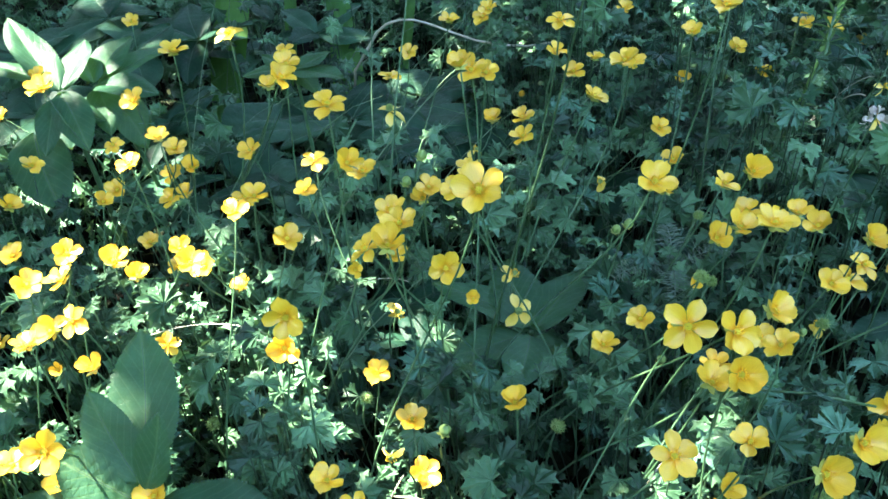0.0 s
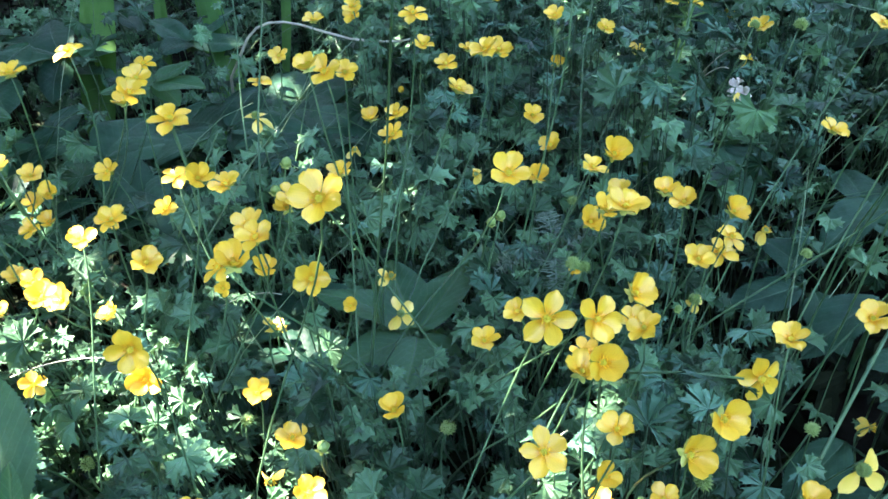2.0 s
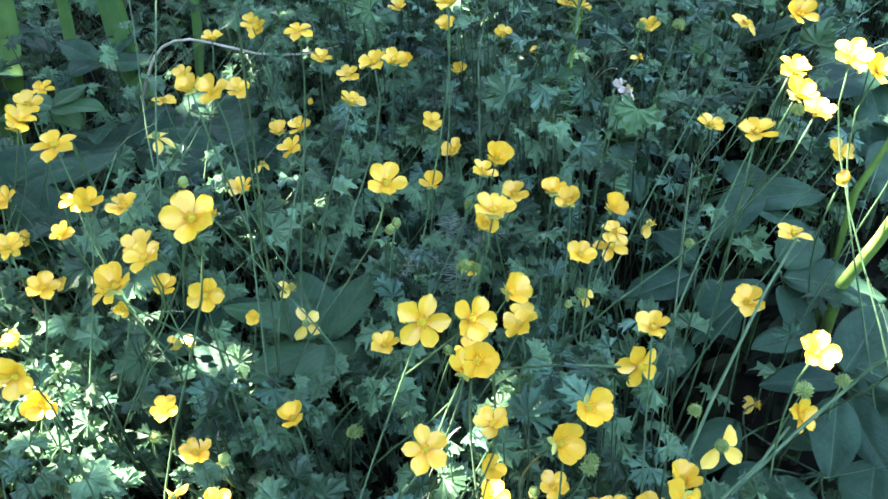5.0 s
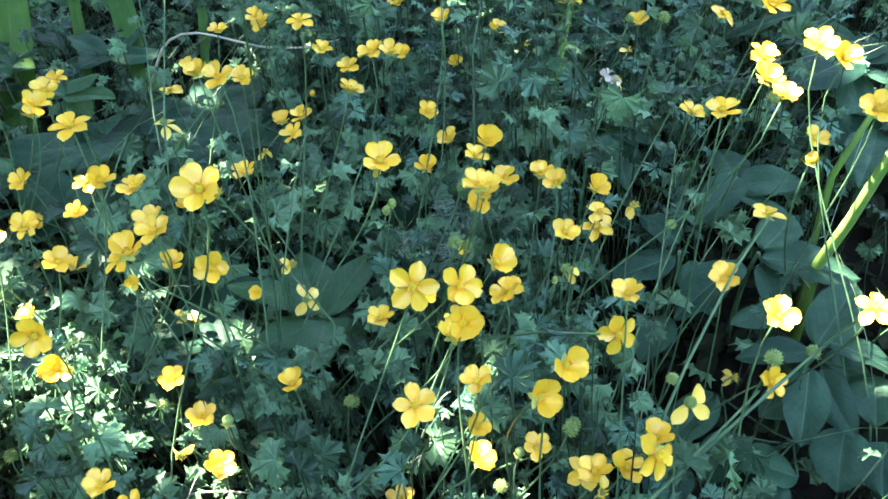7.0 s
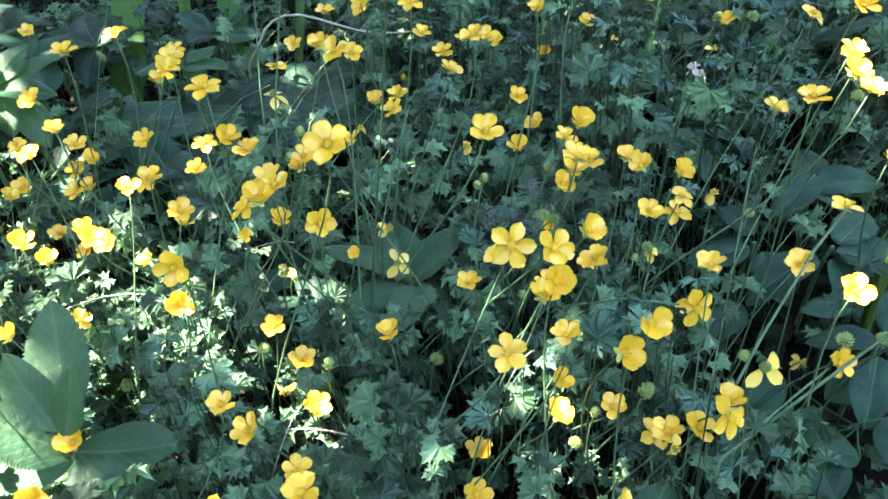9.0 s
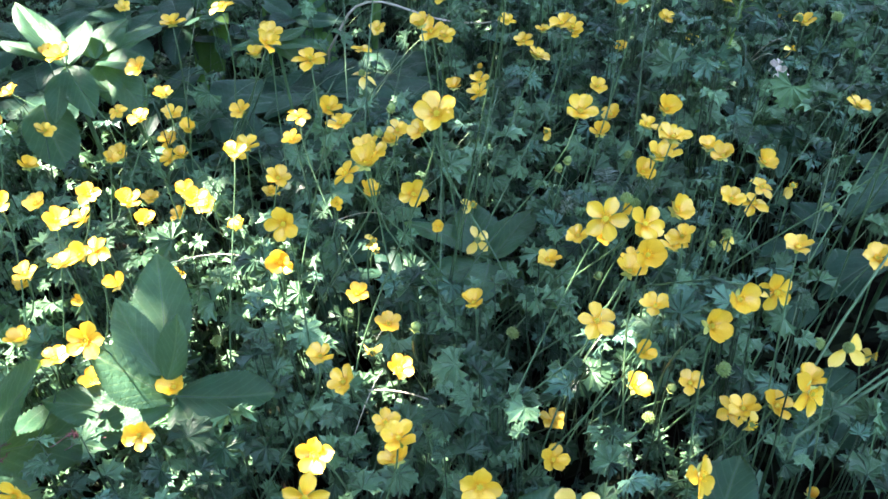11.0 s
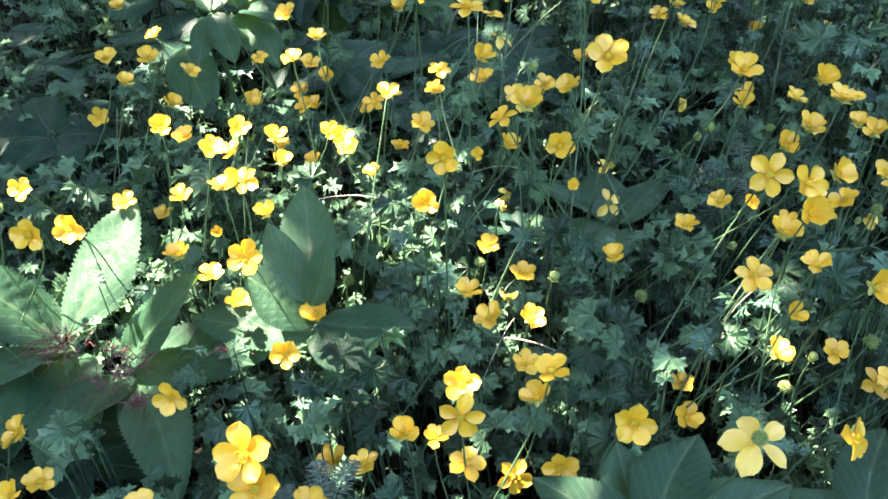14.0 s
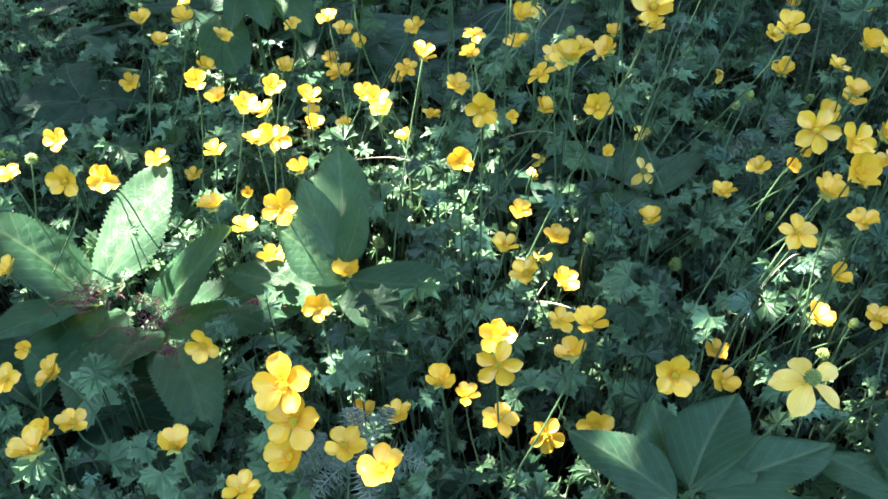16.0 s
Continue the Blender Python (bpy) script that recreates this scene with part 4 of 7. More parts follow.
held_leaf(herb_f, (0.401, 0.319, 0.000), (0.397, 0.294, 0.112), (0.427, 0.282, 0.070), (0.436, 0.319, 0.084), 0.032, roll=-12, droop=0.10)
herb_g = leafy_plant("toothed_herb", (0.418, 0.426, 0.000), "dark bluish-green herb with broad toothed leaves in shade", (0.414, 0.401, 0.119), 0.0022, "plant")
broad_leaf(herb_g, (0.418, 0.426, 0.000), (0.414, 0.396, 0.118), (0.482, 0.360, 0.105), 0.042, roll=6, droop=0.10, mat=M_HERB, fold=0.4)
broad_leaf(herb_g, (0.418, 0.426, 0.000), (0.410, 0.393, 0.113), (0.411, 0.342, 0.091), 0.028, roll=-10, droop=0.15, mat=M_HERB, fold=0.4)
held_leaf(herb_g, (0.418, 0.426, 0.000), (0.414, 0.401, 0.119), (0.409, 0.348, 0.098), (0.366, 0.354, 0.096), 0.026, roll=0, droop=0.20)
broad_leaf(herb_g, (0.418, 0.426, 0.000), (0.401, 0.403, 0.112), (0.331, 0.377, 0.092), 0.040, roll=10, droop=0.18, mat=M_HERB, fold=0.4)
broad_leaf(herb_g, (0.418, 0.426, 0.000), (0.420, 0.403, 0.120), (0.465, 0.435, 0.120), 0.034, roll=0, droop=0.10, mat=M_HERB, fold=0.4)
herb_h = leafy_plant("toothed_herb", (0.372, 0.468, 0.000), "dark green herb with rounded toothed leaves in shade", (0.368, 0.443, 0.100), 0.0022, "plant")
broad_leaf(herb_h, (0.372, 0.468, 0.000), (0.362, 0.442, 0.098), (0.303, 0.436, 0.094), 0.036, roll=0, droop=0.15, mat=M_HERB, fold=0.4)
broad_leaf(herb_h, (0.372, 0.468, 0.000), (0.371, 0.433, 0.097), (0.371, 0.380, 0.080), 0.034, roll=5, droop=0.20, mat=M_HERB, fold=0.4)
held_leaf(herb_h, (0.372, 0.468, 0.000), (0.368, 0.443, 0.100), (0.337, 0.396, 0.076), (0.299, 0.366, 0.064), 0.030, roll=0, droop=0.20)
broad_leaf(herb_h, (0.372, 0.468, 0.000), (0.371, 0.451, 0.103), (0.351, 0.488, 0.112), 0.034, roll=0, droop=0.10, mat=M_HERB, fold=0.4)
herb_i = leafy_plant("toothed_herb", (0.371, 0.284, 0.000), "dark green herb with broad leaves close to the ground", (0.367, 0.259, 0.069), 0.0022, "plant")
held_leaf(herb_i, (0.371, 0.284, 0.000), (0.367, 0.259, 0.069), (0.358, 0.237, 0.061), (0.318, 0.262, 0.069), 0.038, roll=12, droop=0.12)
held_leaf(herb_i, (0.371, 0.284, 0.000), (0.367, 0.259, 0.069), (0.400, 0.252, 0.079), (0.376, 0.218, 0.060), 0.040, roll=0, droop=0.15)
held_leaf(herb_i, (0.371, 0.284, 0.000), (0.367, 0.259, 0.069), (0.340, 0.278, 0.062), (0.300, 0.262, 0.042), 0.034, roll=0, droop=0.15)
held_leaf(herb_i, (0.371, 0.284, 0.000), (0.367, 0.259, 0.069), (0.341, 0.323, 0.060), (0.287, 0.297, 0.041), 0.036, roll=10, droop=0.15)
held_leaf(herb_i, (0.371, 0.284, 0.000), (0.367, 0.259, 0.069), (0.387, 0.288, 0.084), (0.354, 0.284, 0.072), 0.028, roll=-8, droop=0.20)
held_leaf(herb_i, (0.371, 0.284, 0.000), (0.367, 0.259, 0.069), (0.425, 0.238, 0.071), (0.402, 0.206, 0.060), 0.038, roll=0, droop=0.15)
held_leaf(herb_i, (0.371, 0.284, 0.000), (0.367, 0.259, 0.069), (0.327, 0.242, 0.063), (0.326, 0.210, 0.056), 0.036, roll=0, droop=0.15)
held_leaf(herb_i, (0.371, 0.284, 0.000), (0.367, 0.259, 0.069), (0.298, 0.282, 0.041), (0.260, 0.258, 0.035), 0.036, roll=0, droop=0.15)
herb_j = leafy_plant("broadleaf_herb", (0.071, 0.496, 0.000), "dark green herb with five pointed toothed leaves in shade", (0.062, 0.460, 0.103), 0.0024, "plant")
broad_leaf(herb_j, (0.071, 0.496, 0.000), (0.058, 0.464, 0.107), (-0.011, 0.507, 0.120), 0.034, roll=6)
broad_leaf(herb_j, (0.071, 0.496, 0.000), (0.062, 0.463, 0.106), (0.052, 0.533, 0.117), 0.046, roll=0)
broad_leaf(herb_j, (0.071, 0.496, 0.000), (0.066, 0.461, 0.105), (0.113, 0.511, 0.120), 0.038, roll=-6)
broad_leaf(herb_j, (0.071, 0.496, 0.000), (0.062, 0.458, 0.101), (0.044, 0.398, 0.108), 0.036, roll=0, droop=0.12)
broad_leaf(herb_j, (0.071, 0.496, 0.000), (0.056, 0.459, 0.101), (-0.001, 0.435, 0.107), 0.034, roll=-6, droop=0.1)
broad_leaf(herb_j, (0.071, 0.496, 0.000), (0.067, 0.457, 0.100), (0.090, 0.430, 0.089), 0.026, droop=0.15)
herb_k = leafy_plant("broadleaf_herb", (-0.330, 0.690, 0.000), "tall pale green herb with toothed leaves caught by the sun", (-0.343, 0.703, 0.219), 0.0026, "plant")
broad_leaf(herb_k, (-0.330, 0.690, 0.000), (-0.343, 0.704, 0.220), (-0.401, 0.777, 0.264), 0.036, roll=10, fold=0.5)
broad_leaf(herb_k, (-0.330, 0.690, 0.000), (-0.351, 0.707, 0.225), (-0.412, 0.732, 0.240), 0.032, roll=4)
broad_leaf(herb_k, (-0.330, 0.690, 0.000), (-0.341, 0.702, 0.218), (-0.311, 0.650, 0.184), 0.034, roll=8, droop=0.25)
broad_leaf(herb_k, (-0.330, 0.690, 0.000), (-0.347, 0.700, 0.215), (-0.350, 0.649, 0.184), 0.026, roll=-10, droop=0.25)
broad_leaf(herb_k, (-0.330, 0.690, 0.000), (-0.339, 0.704, 0.221), (-0.332, 0.770, 0.240), 0.030, roll=-6)
broad_leaf(herb_k, (-0.330, 0.690, 0.000), (-0.374, 0.689, 0.186), (-0.338, 0.614, 0.147), 0.052, roll=0, droop=0.1)
broad_leaf(herb_k, (-0.330, 0.690, 0.000), (-0.346, 0.703, 0.203), (-0.301, 0.684, 0.195), 0.024, droop=0.2)
herb_l = leafy_plant("broadleaf_herb", (-0.285, 0.735, 0.000), "dark green herb with arched toothed leaves, edges in the sun", (-0.320, 0.728, 0.211), 0.0024, "plant")
broad_leaf(herb_l, (-0.285, 0.735, 0.000), (-0.320, 0.728, 0.211), (-0.254, 0.706, 0.207), 0.040, roll=0, droop=0.22)
broad_leaf(herb_l, (-0.285, 0.735, 0.000), (-0.321, 0.730, 0.213), (-0.337, 0.761, 0.228), 0.024, roll=12, fold=0.5)
broad_leaf(herb_l, (-0.285, 0.735, 0.000), (-0.320, 0.736, 0.213), (-0.301, 0.808, 0.223), 0.044, roll=-6)
broad_leaf(herb_l, (-0.285, 0.735, 0.000), (-0.317, 0.733, 0.209), (-0.269, 0.820, 0.206), 0.036, roll=0)
broad_leaf(herb_l, (-0.285, 0.735, 0.000), (-0.318, 0.727, 0.209), (-0.302, 0.685, 0.180), 0.030, roll=0, droop=0.25)
broad_leaf(herb_l, (-0.285, 0.735, 0.000), (-0.316, 0.729, 0.204), (-0.279, 0.702, 0.153), 0.040, droop=0.2)
herb_m = leafy_plant("fingered_herb", (-0.122, 0.719, 0.000), "small herb with five narrow toothed leaflets fanned out", (-0.122, 0.689, 0.230), 0.0018, "plant")
broad_leaf(herb_m, (-0.122, 0.719, 0.000), (-0.122, 0.689, 0.230), (-0.167, 0.682, 0.230), 0.026)
broad_leaf(herb_m, (-0.122, 0.719, 0.000), (-0.122, 0.689, 0.230), (-0.151, 0.701, 0.240), 0.024)
broad_leaf(herb_m, (-0.122, 0.719, 0.000), (-0.122, 0.689, 0.230), (-0.088, 0.697, 0.240), 0.026)
broad_leaf(herb_m, (-0.122, 0.719, 0.000), (-0.122, 0.689, 0.230), (-0.076, 0.663, 0.230), 0.028)
broad_leaf(herb_m, (-0.122, 0.719, 0.000), (-0.122, 0.689, 0.230), (-0.104, 0.678, 0.210), 0.024)
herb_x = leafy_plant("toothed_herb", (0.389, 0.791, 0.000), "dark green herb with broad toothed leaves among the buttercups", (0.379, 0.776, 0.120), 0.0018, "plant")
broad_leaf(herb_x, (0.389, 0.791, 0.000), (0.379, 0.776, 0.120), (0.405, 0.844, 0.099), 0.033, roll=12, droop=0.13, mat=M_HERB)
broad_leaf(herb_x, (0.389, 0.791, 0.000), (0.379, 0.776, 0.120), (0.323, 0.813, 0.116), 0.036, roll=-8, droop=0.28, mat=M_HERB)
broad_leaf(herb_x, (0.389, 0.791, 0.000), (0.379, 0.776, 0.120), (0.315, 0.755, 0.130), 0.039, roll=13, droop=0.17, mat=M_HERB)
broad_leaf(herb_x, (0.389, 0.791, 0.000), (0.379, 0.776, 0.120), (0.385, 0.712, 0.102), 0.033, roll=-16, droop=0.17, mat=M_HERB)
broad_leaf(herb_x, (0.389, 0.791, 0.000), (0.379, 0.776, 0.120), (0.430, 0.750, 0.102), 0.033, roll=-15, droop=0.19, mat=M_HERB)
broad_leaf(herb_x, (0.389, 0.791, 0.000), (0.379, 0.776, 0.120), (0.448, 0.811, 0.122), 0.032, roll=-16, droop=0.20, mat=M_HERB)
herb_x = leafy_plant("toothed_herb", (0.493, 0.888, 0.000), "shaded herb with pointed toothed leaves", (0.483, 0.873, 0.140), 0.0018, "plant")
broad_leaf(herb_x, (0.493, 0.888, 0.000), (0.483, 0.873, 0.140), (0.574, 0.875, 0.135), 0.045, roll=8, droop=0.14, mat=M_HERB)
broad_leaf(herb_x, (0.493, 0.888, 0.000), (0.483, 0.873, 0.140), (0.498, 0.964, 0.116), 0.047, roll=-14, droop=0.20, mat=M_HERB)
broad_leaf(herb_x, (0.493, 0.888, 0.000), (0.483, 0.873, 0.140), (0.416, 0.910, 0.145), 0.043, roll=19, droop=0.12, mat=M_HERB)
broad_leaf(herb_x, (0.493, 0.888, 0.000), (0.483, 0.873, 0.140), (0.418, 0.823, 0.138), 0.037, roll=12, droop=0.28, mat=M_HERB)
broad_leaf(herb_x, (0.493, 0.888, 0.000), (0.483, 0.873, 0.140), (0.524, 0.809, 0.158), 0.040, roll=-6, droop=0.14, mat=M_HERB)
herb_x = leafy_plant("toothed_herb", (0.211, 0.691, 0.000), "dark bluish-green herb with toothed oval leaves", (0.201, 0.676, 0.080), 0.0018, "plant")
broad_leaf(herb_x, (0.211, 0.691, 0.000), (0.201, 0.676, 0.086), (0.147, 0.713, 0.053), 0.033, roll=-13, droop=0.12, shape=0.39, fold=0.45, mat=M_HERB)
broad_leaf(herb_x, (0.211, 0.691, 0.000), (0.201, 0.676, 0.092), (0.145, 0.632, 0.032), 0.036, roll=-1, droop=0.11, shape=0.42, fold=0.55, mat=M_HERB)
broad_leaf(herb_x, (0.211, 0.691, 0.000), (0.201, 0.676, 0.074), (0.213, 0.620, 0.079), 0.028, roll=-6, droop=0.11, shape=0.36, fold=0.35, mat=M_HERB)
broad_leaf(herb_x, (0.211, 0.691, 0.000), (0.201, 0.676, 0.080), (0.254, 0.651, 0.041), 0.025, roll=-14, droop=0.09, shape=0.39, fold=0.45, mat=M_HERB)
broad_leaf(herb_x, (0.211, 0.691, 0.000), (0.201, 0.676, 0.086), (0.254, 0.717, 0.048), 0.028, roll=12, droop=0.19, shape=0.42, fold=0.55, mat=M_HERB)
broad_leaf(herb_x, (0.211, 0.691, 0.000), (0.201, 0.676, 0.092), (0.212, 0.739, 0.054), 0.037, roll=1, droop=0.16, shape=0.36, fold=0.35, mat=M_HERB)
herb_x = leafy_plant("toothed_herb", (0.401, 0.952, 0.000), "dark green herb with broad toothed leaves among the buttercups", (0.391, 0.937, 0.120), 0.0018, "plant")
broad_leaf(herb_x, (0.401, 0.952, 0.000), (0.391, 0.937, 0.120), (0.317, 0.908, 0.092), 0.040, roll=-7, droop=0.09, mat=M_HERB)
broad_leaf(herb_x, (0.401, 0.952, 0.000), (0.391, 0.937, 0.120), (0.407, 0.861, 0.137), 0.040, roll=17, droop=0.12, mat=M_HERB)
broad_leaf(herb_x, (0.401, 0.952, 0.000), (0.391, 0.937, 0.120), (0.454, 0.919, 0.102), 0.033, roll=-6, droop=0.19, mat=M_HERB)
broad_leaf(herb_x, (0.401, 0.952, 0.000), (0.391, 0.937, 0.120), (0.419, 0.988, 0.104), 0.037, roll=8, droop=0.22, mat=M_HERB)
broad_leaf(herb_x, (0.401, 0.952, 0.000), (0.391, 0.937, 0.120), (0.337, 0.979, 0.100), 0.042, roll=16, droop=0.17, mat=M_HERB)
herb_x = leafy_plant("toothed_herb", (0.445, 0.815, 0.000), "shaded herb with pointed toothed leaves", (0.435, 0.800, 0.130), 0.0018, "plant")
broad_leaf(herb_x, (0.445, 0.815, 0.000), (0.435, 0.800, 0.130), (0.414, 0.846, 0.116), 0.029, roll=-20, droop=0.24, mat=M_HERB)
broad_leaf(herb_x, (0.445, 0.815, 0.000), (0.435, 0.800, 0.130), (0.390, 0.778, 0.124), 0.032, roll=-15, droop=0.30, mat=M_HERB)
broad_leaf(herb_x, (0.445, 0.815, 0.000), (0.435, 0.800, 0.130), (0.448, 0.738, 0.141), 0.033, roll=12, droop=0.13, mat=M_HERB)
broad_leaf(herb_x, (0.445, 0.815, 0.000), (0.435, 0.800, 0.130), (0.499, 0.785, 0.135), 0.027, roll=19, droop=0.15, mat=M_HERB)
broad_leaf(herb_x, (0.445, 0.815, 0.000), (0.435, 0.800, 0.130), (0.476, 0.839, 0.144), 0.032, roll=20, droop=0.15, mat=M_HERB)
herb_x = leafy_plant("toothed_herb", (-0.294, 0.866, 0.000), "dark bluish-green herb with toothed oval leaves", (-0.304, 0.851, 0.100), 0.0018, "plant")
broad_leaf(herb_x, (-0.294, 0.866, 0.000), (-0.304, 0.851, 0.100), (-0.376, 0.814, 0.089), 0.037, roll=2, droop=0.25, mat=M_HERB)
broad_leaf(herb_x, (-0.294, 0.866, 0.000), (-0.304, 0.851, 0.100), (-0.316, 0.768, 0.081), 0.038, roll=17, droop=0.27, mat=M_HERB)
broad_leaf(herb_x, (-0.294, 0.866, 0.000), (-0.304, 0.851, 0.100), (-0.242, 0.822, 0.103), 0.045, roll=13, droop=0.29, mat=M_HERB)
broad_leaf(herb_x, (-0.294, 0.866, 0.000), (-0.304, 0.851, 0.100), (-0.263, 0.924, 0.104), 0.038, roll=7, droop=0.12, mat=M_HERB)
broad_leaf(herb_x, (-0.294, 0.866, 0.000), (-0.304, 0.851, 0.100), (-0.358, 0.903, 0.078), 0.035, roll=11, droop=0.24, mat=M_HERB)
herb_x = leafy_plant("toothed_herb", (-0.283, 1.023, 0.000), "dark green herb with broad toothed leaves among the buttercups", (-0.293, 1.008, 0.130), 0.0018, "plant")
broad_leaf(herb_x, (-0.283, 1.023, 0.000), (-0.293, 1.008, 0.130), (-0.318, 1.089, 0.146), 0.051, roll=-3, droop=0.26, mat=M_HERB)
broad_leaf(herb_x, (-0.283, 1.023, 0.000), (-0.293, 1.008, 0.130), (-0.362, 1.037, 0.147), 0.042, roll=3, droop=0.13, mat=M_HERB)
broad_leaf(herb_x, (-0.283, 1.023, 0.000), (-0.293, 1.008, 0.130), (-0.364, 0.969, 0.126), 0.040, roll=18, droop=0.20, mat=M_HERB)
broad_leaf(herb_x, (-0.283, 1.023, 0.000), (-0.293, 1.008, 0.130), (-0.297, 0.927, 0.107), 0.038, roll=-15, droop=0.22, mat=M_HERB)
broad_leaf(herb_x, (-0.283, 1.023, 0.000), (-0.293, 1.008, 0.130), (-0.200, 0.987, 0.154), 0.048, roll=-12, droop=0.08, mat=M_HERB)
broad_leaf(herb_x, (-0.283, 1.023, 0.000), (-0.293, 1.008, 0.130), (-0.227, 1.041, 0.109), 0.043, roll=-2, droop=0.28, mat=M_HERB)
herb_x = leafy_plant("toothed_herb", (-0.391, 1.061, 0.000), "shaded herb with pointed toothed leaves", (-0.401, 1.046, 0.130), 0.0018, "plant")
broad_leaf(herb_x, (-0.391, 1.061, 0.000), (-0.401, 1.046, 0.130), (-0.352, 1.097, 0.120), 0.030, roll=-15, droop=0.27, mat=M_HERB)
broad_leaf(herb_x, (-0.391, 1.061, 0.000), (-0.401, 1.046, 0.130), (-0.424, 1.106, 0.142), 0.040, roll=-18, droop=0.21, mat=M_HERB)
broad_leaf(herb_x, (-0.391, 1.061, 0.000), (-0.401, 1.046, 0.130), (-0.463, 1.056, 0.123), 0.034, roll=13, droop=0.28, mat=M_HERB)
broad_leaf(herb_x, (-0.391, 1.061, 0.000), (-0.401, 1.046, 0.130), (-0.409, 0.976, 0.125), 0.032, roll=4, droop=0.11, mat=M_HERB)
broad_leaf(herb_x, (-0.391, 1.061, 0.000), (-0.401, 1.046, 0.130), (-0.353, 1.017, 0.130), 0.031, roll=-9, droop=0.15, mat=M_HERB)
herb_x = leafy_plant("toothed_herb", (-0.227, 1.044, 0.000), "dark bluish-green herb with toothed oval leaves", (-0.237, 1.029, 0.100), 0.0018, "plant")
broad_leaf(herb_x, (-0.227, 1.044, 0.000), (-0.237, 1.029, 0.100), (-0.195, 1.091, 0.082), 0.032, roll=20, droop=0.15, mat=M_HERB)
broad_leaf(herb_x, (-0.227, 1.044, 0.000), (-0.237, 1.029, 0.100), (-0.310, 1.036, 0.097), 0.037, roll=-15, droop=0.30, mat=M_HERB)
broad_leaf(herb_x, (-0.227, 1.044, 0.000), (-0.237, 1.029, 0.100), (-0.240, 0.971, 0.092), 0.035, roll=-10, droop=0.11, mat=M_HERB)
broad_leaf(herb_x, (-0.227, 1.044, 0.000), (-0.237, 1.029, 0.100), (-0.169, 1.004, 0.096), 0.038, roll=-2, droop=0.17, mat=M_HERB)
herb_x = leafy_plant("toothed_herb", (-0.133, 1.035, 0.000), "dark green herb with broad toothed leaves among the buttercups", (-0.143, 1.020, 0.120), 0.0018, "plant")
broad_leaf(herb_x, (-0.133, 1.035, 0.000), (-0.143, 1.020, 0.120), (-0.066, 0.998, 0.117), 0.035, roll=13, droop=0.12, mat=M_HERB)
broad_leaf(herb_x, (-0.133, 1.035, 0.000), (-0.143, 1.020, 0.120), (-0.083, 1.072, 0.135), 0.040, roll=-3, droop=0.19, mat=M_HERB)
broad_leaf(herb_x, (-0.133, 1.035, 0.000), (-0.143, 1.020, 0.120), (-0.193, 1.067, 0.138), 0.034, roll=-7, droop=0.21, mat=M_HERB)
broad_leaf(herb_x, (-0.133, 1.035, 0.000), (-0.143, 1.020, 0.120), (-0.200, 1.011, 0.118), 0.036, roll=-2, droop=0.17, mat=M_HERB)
broad_leaf(herb_x, (-0.133, 1.035, 0.000), (-0.143, 1.020, 0.120), (-0.166, 0.960, 0.137), 0.034, roll=-19, droop=0.22, mat=M_HERB)
herb_x = leafy_plant("toothed_herb", (-0.638, 0.772, 0.000), "shaded herb with pointed toothed leaves", (-0.648, 0.757, 0.080), 0.0018, "plant")
broad_leaf(herb_x, (-0.638, 0.772, 0.000), (-0.648, 0.757, 0.080), (-0.591, 0.801, 0.082), 0.038, roll=7, droop=0.20, mat=M_HERB)
broad_leaf(herb_x, (-0.638, 0.772, 0.000), (-0.648, 0.757, 0.080), (-0.723, 0.811, 0.070), 0.044, roll=18, droop=0.24, mat=M_HERB)
broad_leaf(herb_x, (-0.638, 0.772, 0.000), (-0.648, 0.757, 0.080), (-0.713, 0.688, 0.053), 0.041, roll=-14, droop=0.18, mat=M_HERB)
broad_leaf(herb_x, (-0.638, 0.772, 0.000), (-0.648, 0.757, 0.080), (-0.601, 0.701, 0.072), 0.041, roll=3, droop=0.25, mat=M_HERB)
herb_x = leafy_plant("toothed_herb", (-0.608, 0.646, 0.000), "dark bluish-green herb with toothed oval leaves", (-0.618, 0.631, 0.080), 0.0018, "plant")
broad_leaf(herb_x, (-0.608, 0.646, 0.000), (-0.618, 0.631, 0.080), (-0.707, 0.659, 0.088), 0.046, roll=-17, droop=0.09, mat=M_HERB)
broad_leaf(herb_x, (-0.608, 0.646, 0.000), (-0.618, 0.631, 0.080), (-0.661, 0.568, 0.071), 0.044, roll=-1, droop=0.11, mat=M_HERB)
broad_leaf(herb_x, (-0.608, 0.646, 0.000), (-0.618, 0.631, 0.080), (-0.562, 0.594, 0.076), 0.040, roll=-4, droop=0.18, mat=M_HERB)
broad_leaf(herb_x, (-0.608, 0.646, 0.000), (-0.618, 0.631, 0.080), (-0.576, 0.697, 0.078), 0.046, roll=-15, droop=0.19, mat=M_HERB)
herb_x = leafy_plant("toothed_herb", (-0.594, 0.861, 0.000), "dark green herb with broad toothed leaves among the buttercups", (-0.604, 0.846, 0.100), 0.0018, "plant")
broad_leaf(herb_x, (-0.594, 0.861, 0.000), (-0.604, 0.846, 0.100), (-0.674, 0.781, 0.073), 0.047, roll=9, droop=0.16, mat=M_HERB)
broad_leaf(herb_x, (-0.594, 0.861, 0.000), (-0.604, 0.846, 0.100), (-0.558, 0.791, 0.099), 0.045, roll=-11, droop=0.19, mat=M_HERB)
broad_leaf(herb_x, (-0.594, 0.861, 0.000), (-0.604, 0.846, 0.100), (-0.522, 0.851, 0.107), 0.041, roll=-11, droop=0.22, mat=M_HERB)
